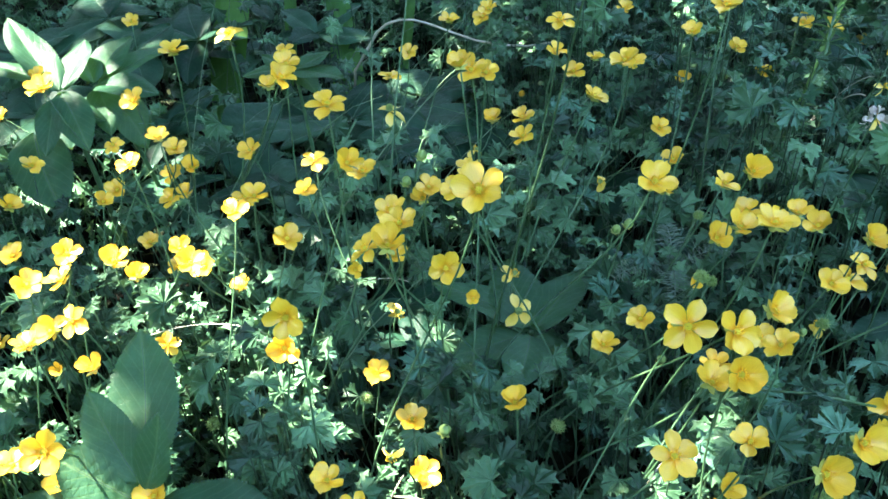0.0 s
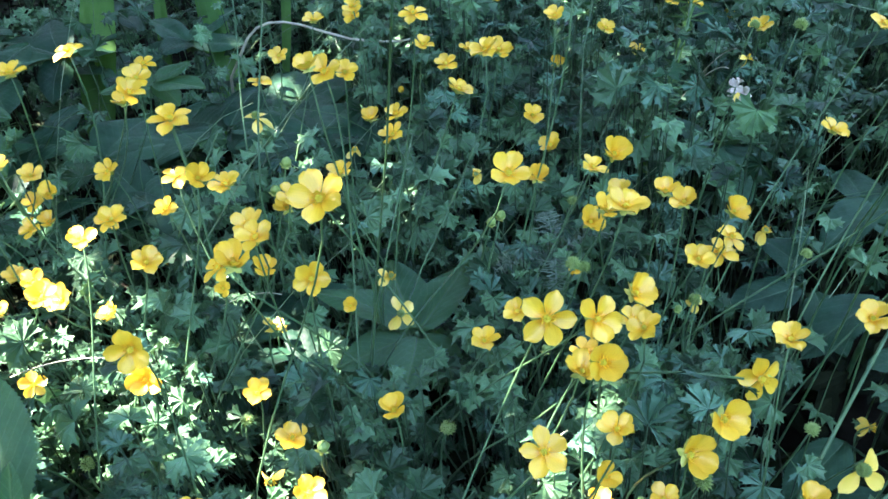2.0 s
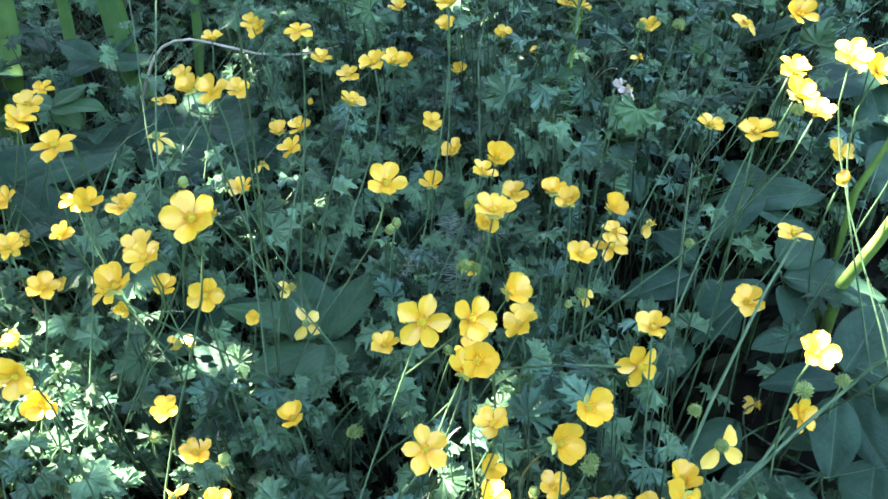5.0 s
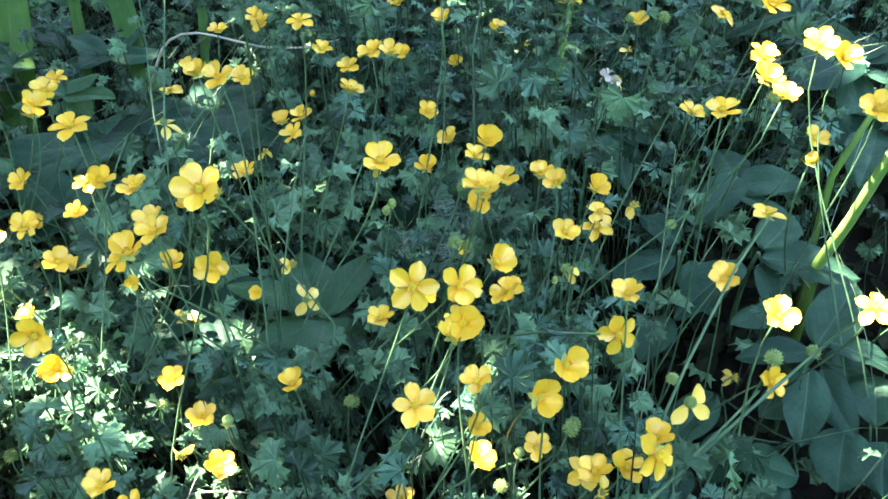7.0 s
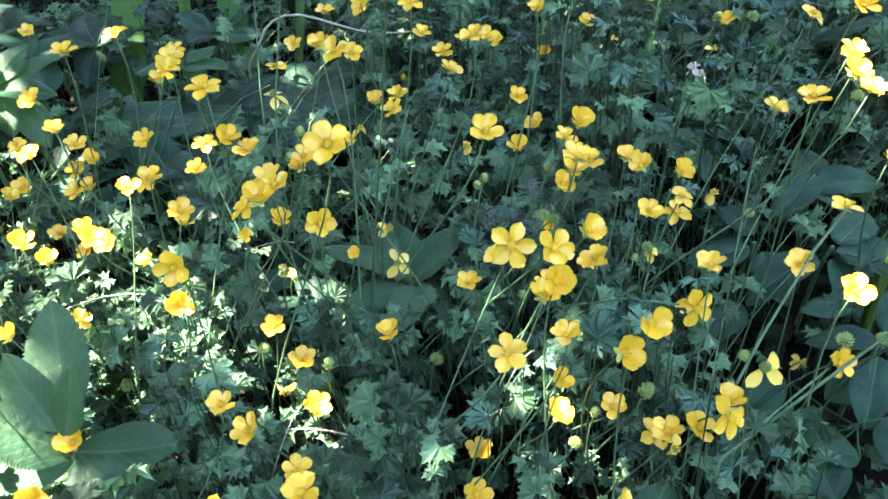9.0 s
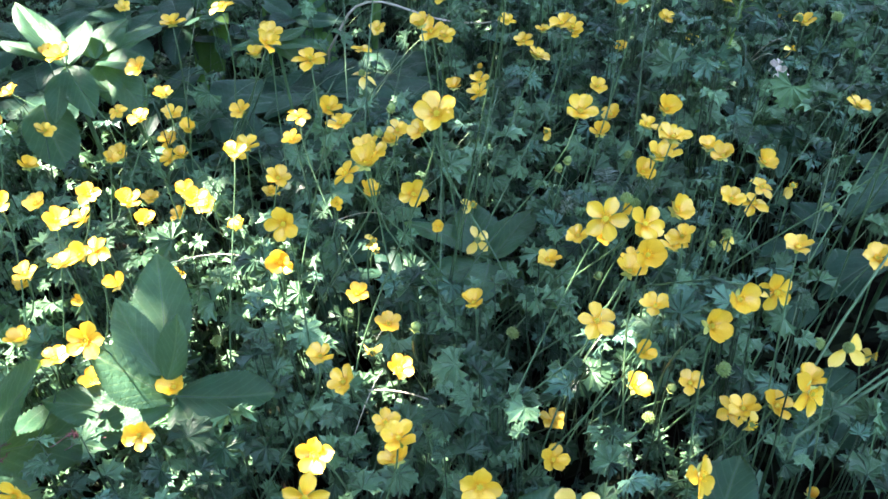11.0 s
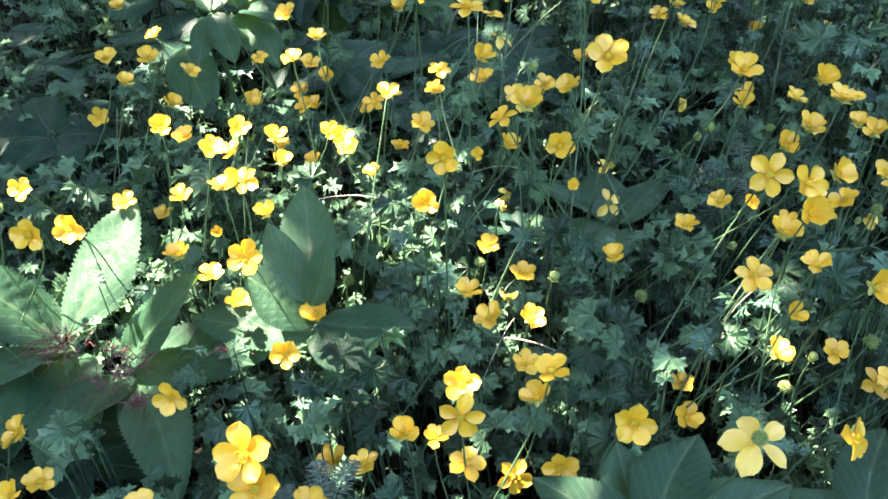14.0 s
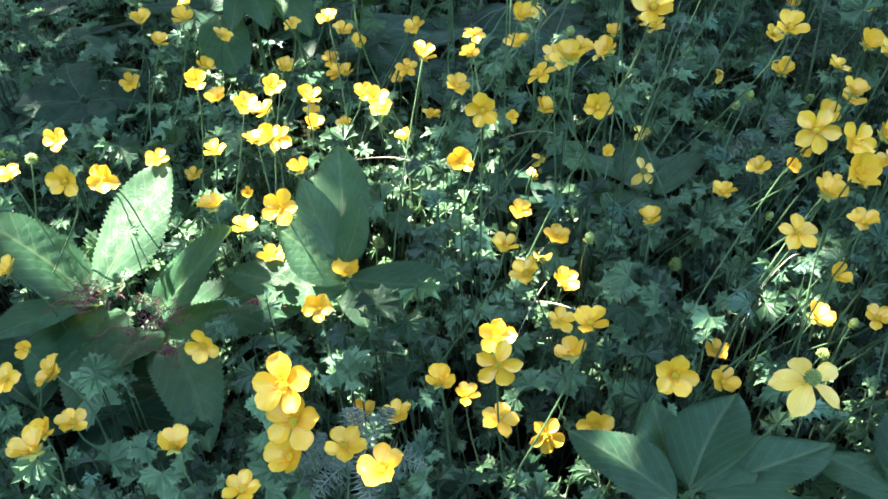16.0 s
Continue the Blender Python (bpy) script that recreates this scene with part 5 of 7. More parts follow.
broad_leaf(herb_x, (-0.594, 0.861, 0.000), (-0.604, 0.846, 0.100), (-0.592, 0.938, 0.079), 0.038, roll=-18, droop=0.18, mat=M_HERB)
broad_leaf(herb_x, (-0.594, 0.861, 0.000), (-0.604, 0.846, 0.100), (-0.679, 0.853, 0.075), 0.036, roll=-19, droop=0.24, mat=M_HERB)
herb_x = leafy_plant("toothed_herb", (-0.698, 0.922, 0.000), "shaded herb with pointed toothed leaves", (-0.708, 0.907, 0.100), 0.0018, "plant")
broad_leaf(herb_x, (-0.698, 0.922, 0.000), (-0.708, 0.907, 0.100), (-0.783, 0.894, 0.090), 0.041, roll=6, droop=0.13, mat=M_HERB)
broad_leaf(herb_x, (-0.698, 0.922, 0.000), (-0.708, 0.907, 0.100), (-0.681, 0.836, 0.107), 0.036, roll=-8, droop=0.19, mat=M_HERB)
broad_leaf(herb_x, (-0.698, 0.922, 0.000), (-0.708, 0.907, 0.100), (-0.636, 0.917, 0.121), 0.041, roll=7, droop=0.19, mat=M_HERB)
broad_leaf(herb_x, (-0.698, 0.922, 0.000), (-0.708, 0.907, 0.100), (-0.661, 0.961, 0.111), 0.040, roll=2, droop=0.29, mat=M_HERB)
broad_leaf(herb_x, (-0.698, 0.922, 0.000), (-0.708, 0.907, 0.100), (-0.747, 0.948, 0.095), 0.038, roll=-19, droop=0.14, mat=M_HERB)
herb_x = leafy_plant("toothed_herb", (-0.491, 0.757, 0.000), "dark bluish-green herb with toothed oval leaves", (-0.501, 0.742, 0.070), 0.0018, "plant")
broad_leaf(herb_x, (-0.491, 0.757, 0.000), (-0.501, 0.742, 0.070), (-0.487, 0.683, 0.064), 0.039, roll=-4, droop=0.15, mat=M_HERB)
broad_leaf(herb_x, (-0.491, 0.757, 0.000), (-0.501, 0.742, 0.070), (-0.449, 0.724, 0.079), 0.039, roll=-7, droop=0.12, mat=M_HERB)
broad_leaf(herb_x, (-0.491, 0.757, 0.000), (-0.501, 0.742, 0.070), (-0.478, 0.810, 0.085), 0.040, roll=11, droop=0.11, mat=M_HERB)
broad_leaf(herb_x, (-0.491, 0.757, 0.000), (-0.501, 0.742, 0.070), (-0.550, 0.778, 0.085), 0.035, roll=12, droop=0.26, mat=M_HERB)
broad_leaf(herb_x, (-0.491, 0.757, 0.000), (-0.501, 0.742, 0.070), (-0.562, 0.712, 0.067), 0.038, roll=3, droop=0.22, mat=M_HERB)
herb_x = leafy_plant("toothed_herb", (0.380, 0.618, 0.000), "shaded herb with pointed toothed leaves", (0.370, 0.603, 0.120), 0.0018, "plant")
broad_leaf(herb_x, (0.380, 0.618, 0.000), (0.370, 0.603, 0.126), (0.431, 0.575, 0.100), 0.036, roll=-13, droop=0.09, shape=0.39, fold=0.45, mat=M_HERB)
broad_leaf(herb_x, (0.380, 0.618, 0.000), (0.370, 0.603, 0.132), (0.407, 0.646, 0.069), 0.033, roll=-16, droop=0.09, shape=0.42, fold=0.55, mat=M_HERB)
broad_leaf(herb_x, (0.380, 0.618, 0.000), (0.370, 0.603, 0.114), (0.335, 0.667, 0.126), 0.033, roll=11, droop=0.24, shape=0.36, fold=0.35, mat=M_HERB)
broad_leaf(herb_x, (0.380, 0.618, 0.000), (0.370, 0.603, 0.120), (0.292, 0.592, 0.116), 0.028, roll=9, droop=0.21, shape=0.39, fold=0.45, mat=M_HERB)
broad_leaf(herb_x, (0.380, 0.618, 0.000), (0.370, 0.603, 0.126), (0.356, 0.529, 0.110), 0.038, roll=-17, droop=0.19, shape=0.42, fold=0.55, mat=M_HERB)
herb_x = leafy_plant("toothed_herb", (0.645, 0.625, 0.000), "dark bluish-green herb with toothed oval leaves", (0.635, 0.610, 0.140), 0.0018, "plant")
broad_leaf(herb_x, (0.645, 0.625, 0.000), (0.635, 0.610, 0.152), (0.544, 0.581, 0.149), 0.055, roll=-13, droop=0.21, shape=0.36, fold=0.35, mat=M_HERB)
broad_leaf(herb_x, (0.645, 0.625, 0.000), (0.635, 0.610, 0.134), (0.593, 0.513, 0.093), 0.041, roll=-2, droop=0.20, shape=0.39, fold=0.45, mat=M_HERB)
broad_leaf(herb_x, (0.645, 0.625, 0.000), (0.635, 0.610, 0.140), (0.709, 0.544, 0.102), 0.041, roll=-10, droop=0.24, shape=0.42, fold=0.55, mat=M_HERB)
broad_leaf(herb_x, (0.645, 0.625, 0.000), (0.635, 0.610, 0.146), (0.742, 0.641, 0.115), 0.041, roll=5, droop=0.21, shape=0.36, fold=0.35, mat=M_HERB)
broad_leaf(herb_x, (0.645, 0.625, 0.000), (0.635, 0.610, 0.152), (0.697, 0.699, 0.119), 0.056, roll=10, droop=0.18, shape=0.39, fold=0.45, mat=M_HERB)
broad_leaf(herb_x, (0.645, 0.625, 0.000), (0.635, 0.610, 0.134), (0.582, 0.674, 0.109), 0.046, roll=20, droop=0.27, shape=0.42, fold=0.55, mat=M_HERB)
herb_x = leafy_plant("toothed_herb", (0.664, 0.736, 0.000), "dark green herb with broad toothed leaves among the buttercups", (0.654, 0.721, 0.140), 0.0018, "plant")
broad_leaf(herb_x, (0.664, 0.736, 0.000), (0.654, 0.721, 0.140), (0.723, 0.734, 0.112), 0.039, roll=16, droop=0.13, shape=0.36, fold=0.35, mat=M_HERB)
broad_leaf(herb_x, (0.664, 0.736, 0.000), (0.654, 0.721, 0.146), (0.674, 0.791, 0.110), 0.042, roll=-1, droop=0.11, shape=0.39, fold=0.45, mat=M_HERB)
broad_leaf(herb_x, (0.664, 0.736, 0.000), (0.654, 0.721, 0.152), (0.586, 0.768, 0.110), 0.043, roll=3, droop=0.14, shape=0.42, fold=0.55, mat=M_HERB)
broad_leaf(herb_x, (0.664, 0.736, 0.000), (0.654, 0.721, 0.134), (0.600, 0.678, 0.143), 0.036, roll=8, droop=0.10, shape=0.36, fold=0.35, mat=M_HERB)
broad_leaf(herb_x, (0.664, 0.736, 0.000), (0.654, 0.721, 0.140), (0.662, 0.654, 0.100), 0.039, roll=1, droop=0.23, shape=0.39, fold=0.45, mat=M_HERB)
broad_leaf(herb_x, (0.664, 0.736, 0.000), (0.654, 0.721, 0.146), (0.727, 0.692, 0.086), 0.040, roll=20, droop=0.17, shape=0.42, fold=0.55, mat=M_HERB)
herb_x = leafy_plant("toothed_herb", (0.621, 0.539, 0.000), "shaded herb with pointed toothed leaves", (0.611, 0.524, 0.120), 0.0018, "plant")
broad_leaf(herb_x, (0.621, 0.539, 0.000), (0.611, 0.524, 0.132), (0.655, 0.582, 0.092), 0.045, roll=-11, droop=0.13, shape=0.36, fold=0.35, mat=M_HERB)
broad_leaf(herb_x, (0.621, 0.539, 0.000), (0.611, 0.524, 0.114), (0.546, 0.587, 0.086), 0.043, roll=-15, droop=0.26, shape=0.39, fold=0.45, mat=M_HERB)
broad_leaf(herb_x, (0.621, 0.539, 0.000), (0.611, 0.524, 0.120), (0.553, 0.465, 0.105), 0.046, roll=-1, droop=0.11, shape=0.42, fold=0.55, mat=M_HERB)
broad_leaf(herb_x, (0.621, 0.539, 0.000), (0.611, 0.524, 0.126), (0.655, 0.474, 0.089), 0.036, roll=-16, droop=0.27, shape=0.36, fold=0.35, mat=M_HERB)
herb_x = leafy_plant("toothed_herb", (-0.068, 0.505, 0.000), "dark bluish-green herb with toothed oval leaves", (-0.078, 0.490, 0.080), 0.0018, "plant")
broad_leaf(herb_x, (-0.068, 0.505, 0.000), (-0.078, 0.490, 0.080), (-0.044, 0.541, 0.080), 0.025, roll=-2, droop=0.29, mat=M_HERB)
broad_leaf(herb_x, (-0.068, 0.505, 0.000), (-0.078, 0.490, 0.080), (-0.114, 0.541, 0.076), 0.029, roll=-6, droop=0.15, mat=M_HERB)
broad_leaf(herb_x, (-0.068, 0.505, 0.000), (-0.078, 0.490, 0.080), (-0.127, 0.451, 0.082), 0.025, roll=15, droop=0.28, mat=M_HERB)
broad_leaf(herb_x, (-0.068, 0.505, 0.000), (-0.078, 0.490, 0.080), (-0.079, 0.432, 0.060), 0.027, roll=3, droop=0.09, mat=M_HERB)
broad_leaf(herb_x, (-0.068, 0.505, 0.000), (-0.078, 0.490, 0.080), (-0.022, 0.479, 0.080), 0.033, roll=-17, droop=0.19, mat=M_HERB)
herb_x = leafy_plant("toothed_herb", (-0.024, 0.530, 0.000), "dark green herb with broad toothed leaves among the buttercups", (-0.034, 0.515, 0.090), 0.0018, "plant")
broad_leaf(herb_x, (-0.024, 0.530, 0.000), (-0.034, 0.515, 0.090), (0.014, 0.526, 0.104), 0.032, roll=2, droop=0.26, mat=M_HERB)
broad_leaf(herb_x, (-0.024, 0.530, 0.000), (-0.034, 0.515, 0.090), (-0.055, 0.562, 0.075), 0.034, roll=-8, droop=0.19, mat=M_HERB)
broad_leaf(herb_x, (-0.024, 0.530, 0.000), (-0.034, 0.515, 0.090), (-0.090, 0.504, 0.086), 0.026, roll=-13, droop=0.25, mat=M_HERB)
broad_leaf(herb_x, (-0.024, 0.530, 0.000), (-0.034, 0.515, 0.090), (-0.022, 0.463, 0.079), 0.025, roll=0, droop=0.27, mat=M_HERB)
herb_x = leafy_plant("toothed_herb", (-0.276, 0.713, 0.000), "shaded herb with pointed toothed leaves", (-0.286, 0.698, 0.090), 0.0018, "plant")
broad_leaf(herb_x, (-0.276, 0.713, 0.000), (-0.286, 0.698, 0.090), (-0.346, 0.680, 0.106), 0.039, roll=20, droop=0.22, mat=M_HERB)
broad_leaf(herb_x, (-0.276, 0.713, 0.000), (-0.286, 0.698, 0.090), (-0.305, 0.646, 0.080), 0.040, roll=13, droop=0.09, mat=M_HERB)
broad_leaf(herb_x, (-0.276, 0.713, 0.000), (-0.286, 0.698, 0.090), (-0.215, 0.661, 0.091), 0.034, roll=14, droop=0.21, mat=M_HERB)
broad_leaf(herb_x, (-0.276, 0.713, 0.000), (-0.286, 0.698, 0.090), (-0.220, 0.728, 0.099), 0.040, roll=-12, droop=0.16, mat=M_HERB)
broad_leaf(herb_x, (-0.276, 0.713, 0.000), (-0.286, 0.698, 0.090), (-0.313, 0.773, 0.076), 0.042, roll=-1, droop=0.24, mat=M_HERB)
herb_x = leafy_plant("toothed_herb", (-0.241, 1.156, 0.000), "dark bluish-green herb with toothed oval leaves", (-0.251, 1.141, 0.120), 0.0018, "plant")
broad_leaf(herb_x, (-0.241, 1.156, 0.000), (-0.251, 1.141, 0.120), (-0.285, 1.069, 0.128), 0.039, roll=20, droop=0.26, mat=M_HERB)
broad_leaf(herb_x, (-0.241, 1.156, 0.000), (-0.251, 1.141, 0.120), (-0.213, 1.098, 0.110), 0.037, roll=-20, droop=0.27, mat=M_HERB)
broad_leaf(herb_x, (-0.241, 1.156, 0.000), (-0.251, 1.141, 0.120), (-0.189, 1.168, 0.108), 0.030, roll=9, droop=0.23, mat=M_HERB)
broad_leaf(herb_x, (-0.241, 1.156, 0.000), (-0.251, 1.141, 0.120), (-0.288, 1.210, 0.125), 0.039, roll=13, droop=0.12, mat=M_HERB)
broad_leaf(herb_x, (-0.241, 1.156, 0.000), (-0.251, 1.141, 0.120), (-0.301, 1.162, 0.130), 0.037, roll=1, droop=0.26, mat=M_HERB)
herb_x = leafy_plant("toothed_herb", (0.469, 0.527, 0.000), "dark green herb with broad toothed leaves among the buttercups", (0.459, 0.512, 0.100), 0.0018, "plant")
broad_leaf(herb_x, (0.469, 0.527, 0.000), (0.459, 0.512, 0.112), (0.400, 0.477, 0.096), 0.036, roll=-2, droop=0.17, shape=0.39, fold=0.45, mat=M_HERB)
broad_leaf(herb_x, (0.469, 0.527, 0.000), (0.459, 0.512, 0.094), (0.481, 0.447, 0.085), 0.030, roll=-14, droop=0.27, shape=0.42, fold=0.55, mat=M_HERB)
broad_leaf(herb_x, (0.469, 0.527, 0.000), (0.459, 0.512, 0.100), (0.523, 0.496, 0.100), 0.034, roll=18, droop=0.23, shape=0.36, fold=0.35, mat=M_HERB)
broad_leaf(herb_x, (0.469, 0.527, 0.000), (0.459, 0.512, 0.106), (0.482, 0.584, 0.091), 0.036, roll=-6, droop=0.20, shape=0.39, fold=0.45, mat=M_HERB)
broad_leaf(herb_x, (0.469, 0.527, 0.000), (0.459, 0.512, 0.112), (0.423, 0.563, 0.057), 0.034, roll=12, droop=0.08, shape=0.42, fold=0.55, mat=M_HERB)
herb_x = leafy_plant("toothed_herb", (-0.339, 0.239, 0.000), "dark bluish-green herb with toothed oval leaves", (-0.349, 0.224, 0.080), 0.0018, "plant")
broad_leaf(herb_x, (-0.339, 0.239, 0.000), (-0.349, 0.224, 0.080), (-0.389, 0.267, 0.096), 0.041, roll=16, droop=0.09, mat=M_HERB)
broad_leaf(herb_x, (-0.339, 0.239, 0.000), (-0.349, 0.224, 0.080), (-0.417, 0.197, 0.090), 0.030, roll=8, droop=0.18, mat=M_HERB)
broad_leaf(herb_x, (-0.339, 0.239, 0.000), (-0.349, 0.224, 0.080), (-0.355, 0.164, 0.061), 0.037, roll=9, droop=0.15, mat=M_HERB)
broad_leaf(herb_x, (-0.339, 0.239, 0.000), (-0.349, 0.224, 0.080), (-0.284, 0.218, 0.069), 0.035, roll=-16, droop=0.13, mat=M_HERB)
broad_leaf(herb_x, (-0.339, 0.239, 0.000), (-0.349, 0.224, 0.080), (-0.299, 0.270, 0.059), 0.034, roll=-1, droop=0.26, mat=M_HERB)
herb_x = leafy_plant("toothed_herb", (-0.416, 0.280, 0.000), "dark green herb with broad toothed leaves among the buttercups", (-0.426, 0.265, 0.090), 0.0018, "plant")
broad_leaf(herb_x, (-0.416, 0.280, 0.000), (-0.426, 0.265, 0.090), (-0.389, 0.209, 0.100), 0.036, roll=-8, droop=0.13, mat=M_HERB)
broad_leaf(herb_x, (-0.416, 0.280, 0.000), (-0.426, 0.265, 0.090), (-0.333, 0.273, 0.062), 0.045, roll=18, droop=0.11, mat=M_HERB)
broad_leaf(herb_x, (-0.416, 0.280, 0.000), (-0.426, 0.265, 0.090), (-0.431, 0.346, 0.099), 0.046, roll=-19, droop=0.20, mat=M_HERB)
broad_leaf(herb_x, (-0.416, 0.280, 0.000), (-0.426, 0.265, 0.090), (-0.480, 0.327, 0.080), 0.040, roll=12, droop=0.27, mat=M_HERB)
broad_leaf(herb_x, (-0.416, 0.280, 0.000), (-0.426, 0.265, 0.090), (-0.496, 0.244, 0.067), 0.039, roll=-1, droop=0.09, mat=M_HERB)
broad_leaf(herb_x, (-0.416, 0.280, 0.000), (-0.426, 0.265, 0.090), (-0.465, 0.181, 0.112), 0.049, roll=-13, droop=0.11, mat=M_HERB)
shade = random.Random(43)


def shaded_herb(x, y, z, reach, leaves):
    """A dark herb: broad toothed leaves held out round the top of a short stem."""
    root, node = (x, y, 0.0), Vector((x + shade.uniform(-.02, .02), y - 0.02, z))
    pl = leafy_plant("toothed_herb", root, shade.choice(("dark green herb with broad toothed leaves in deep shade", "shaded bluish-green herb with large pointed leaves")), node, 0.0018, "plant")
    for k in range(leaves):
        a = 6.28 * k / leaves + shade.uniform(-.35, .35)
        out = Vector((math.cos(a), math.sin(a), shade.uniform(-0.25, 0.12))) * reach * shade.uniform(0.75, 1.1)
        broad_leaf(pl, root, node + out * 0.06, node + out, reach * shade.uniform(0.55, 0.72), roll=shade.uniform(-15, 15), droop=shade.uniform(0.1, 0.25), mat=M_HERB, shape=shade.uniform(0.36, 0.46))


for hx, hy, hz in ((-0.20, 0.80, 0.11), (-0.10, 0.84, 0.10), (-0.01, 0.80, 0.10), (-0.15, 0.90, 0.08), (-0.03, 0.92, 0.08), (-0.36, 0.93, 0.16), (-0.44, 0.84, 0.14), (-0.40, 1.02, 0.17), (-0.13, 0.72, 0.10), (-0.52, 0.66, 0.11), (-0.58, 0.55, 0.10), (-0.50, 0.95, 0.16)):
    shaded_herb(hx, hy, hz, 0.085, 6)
blade = thing("tall_leaf", (-0.276, 0.920, 0.000), "long upright green blade shining through against the dark", "leaf", "tall leaves at the back")
broad_leaf(blade, (-0.276, 0.920, 0.000), (-0.276, 0.920, -0.010), (-0.241, 1.151, 0.261), 0.062, mat=M_BLADE, teeth=False, name="blade", fold=0.3, droop=0.06, shape=0.5, roll=160)
blade = thing("tall_leaf", (-0.081, 0.948, 0.000), "long upright green blade shining through against the dark", "leaf", "tall leaves at the back")
broad_leaf(blade, (-0.081, 0.948, 0.000), (-0.081, 0.948, -0.010), (-0.112, 1.127, 0.243), 0.034, mat=M_BLADE, teeth=False, name="blade", fold=0.3, droop=0.06, shape=0.5, roll=180)
blade = thing("tall_leaf", (-0.205, 1.020, 0.000), "long upright green blade shining through against the dark", "leaf", "tall leaves at the back")
broad_leaf(blade, (-0.205, 1.020, 0.000), (-0.205, 1.020, -0.010), (-0.190, 1.219, 0.238), 0.020, mat=M_BLADE, teeth=False, name="blade", fold=0.3, droop=0.06, shape=0.5, roll=160)
blade = thing("tall_leaf", (-0.125, 0.933, 0.000), "long upright green blade shining through against the dark", "leaf", "tall leaves at the back")
broad_leaf(blade, (-0.125, 0.933, 0.000), (-0.125, 0.933, -0.010), (-0.129, 1.129, 0.258), 0.026, mat=M_BLADE, teeth=False, name="blade", fold=0.3, droop=0.06, shape=0.5, roll=180)
blade = thing("tall_leaf", (-0.051, 0.996, 0.000), "long upright green blade shining through against the dark", "leaf", "tall leaves at the back")
broad_leaf(blade, (-0.051, 0.996, 0.000), (-0.051, 0.996, -0.010), (-0.004, 1.176, 0.243), 0.016, mat=M_BLADE, teeth=False, name="blade", fold=0.3, droop=0.06, shape=0.5, roll=160)
blade = thing("tall_leaf", (-0.525, 1.070, 0.000), "long upright green blade shining through against the dark", "leaf", "tall leaves at the back")
broad_leaf(blade, (-0.525, 1.070, 0.000), (-0.525, 1.070, -0.010), (-0.505, 1.382, 0.234), 0.030, mat=M_BLADE, teeth=False, name="blade", fold=0.3, droop=0.06, shape=0.5, roll=180)
straw = thing("grass_stalk", (0.024, 0.433, 0.000), "thin pale green grass stalk bending over the flowers", "stalk", "stalks in the meadow")
stalk(straw, [(0.024, 0.437, -0.012), (0.024, 0.433, 0.108), (0.041, 0.384, 0.241), (0.054, 0.340, 0.347), (0.062, 0.318, 0.418), (0.064, 0.312, 0.436)], [0.0007, 0.0006, 0.0006, 0.0005, 0.0005, 0.0004], M_STEM, origin=(0.024, 0.433, 0.000))
straw = thing("grass_stalk", (-0.039, 0.550, 0.000), "thin pale green grass stalk bending over the flowers", "stalk", "stalks in the meadow")
stalk(straw, [(-0.039, 0.554, -0.012), (-0.039, 0.550, 0.188), (-0.031, 0.587, 0.234), (-0.020, 0.645, 0.275), (-0.012, 0.693, 0.304)], [0.0010, 0.0009, 0.0008, 0.0007, 0.0006], M_STEM, origin=(-0.039, 0.550, 0.000))
straw = thing("grass_stalk", (0.231, 0.596, 0.000), "thin pale green grass stalk bending over the flowers", "stalk", "stalks in the meadow")
stalk(straw, [(0.231, 0.600, -0.012), (0.231, 0.596, 0.149), (0.249, 0.651, 0.218), (0.270, 0.694, 0.240), (0.289, 0.738, 0.264)], [0.0011, 0.0010, 0.0009, 0.0008, 0.0007], M_STEM, origin=(0.231, 0.596, 0.000))
straw = thing("grass_stalk", (-0.060, 0.678, 0.000), "thin pale green grass stalk bending over the flowers", "stalk", "stalks in the meadow")
stalk(straw, [(-0.060, 0.682, -0.012), (-0.060, 0.678, 0.140), (-0.058, 0.714, 0.183), (-0.053, 0.782, 0.235), (-0.053, 0.836, 0.268)], [0.0010, 0.0009, 0.0008, 0.0007, 0.0006], M_STEM, origin=(-0.060, 0.678, 0.000))
straw = thing("grass_stalk", (0.290, 0.601, 0.000), "thick green grass stalk rising at the back", "stalk", "stalks in the meadow")
stalk(straw, [(0.290, 0.605, -0.012), (0.290, 0.601, 0.155), (0.308, 0.603, 0.193), (0.335, 0.633, 0.236), (0.355, 0.672, 0.256)], [0.0019, 0.0018, 0.0016, 0.0014, 0.0012], M_STEM, origin=(0.290, 0.601, 0.000))
whorls(straw, [(0.290, 0.601, 0.000), (0.290, 0.601, 0.155), (0.308, 0.603, 0.193), (0.335, 0.633, 0.236), (0.355, 0.672, 0.256)], (0.290, 0.601, 0.000), 0.013, 0.016, 3)
straw = thing("thick_stem", (0.452, 0.378, 0.000), "thick green stem leaning across the herbs, sunlight in its colour", "stalk", "stalks in the meadow")
stalk(straw, [(0.452, 0.382, -0.012), (0.452, 0.378, 0.112), (0.449, 0.354, 0.177), (0.451, 0.339, 0.239), (0.464, 0.336, 0.285)], [0.0050, 0.0048, 0.0043, 0.0038, 0.0033], M_THICK, origin=(0.452, 0.378, 0.000))
straw = thing("thick_stem", (0.493, 0.433, 0.000), "green stem leaning across the herbs", "stalk", "stalks in the meadow")
stalk(straw, [(0.493, 0.437, -0.012), (0.493, 0.433, 0.155), (0.503, 0.423, 0.209), (0.544, 0.446, 0.246)], [0.0031, 0.0030, 0.0026, 0.0021], M_THICK, origin=(0.493, 0.433, 0.000))
straw = thing("thick_stem", (0.318, 0.655, 0.000), "thick green stem rising out of the herbs", "stalk", "stalks in the meadow")
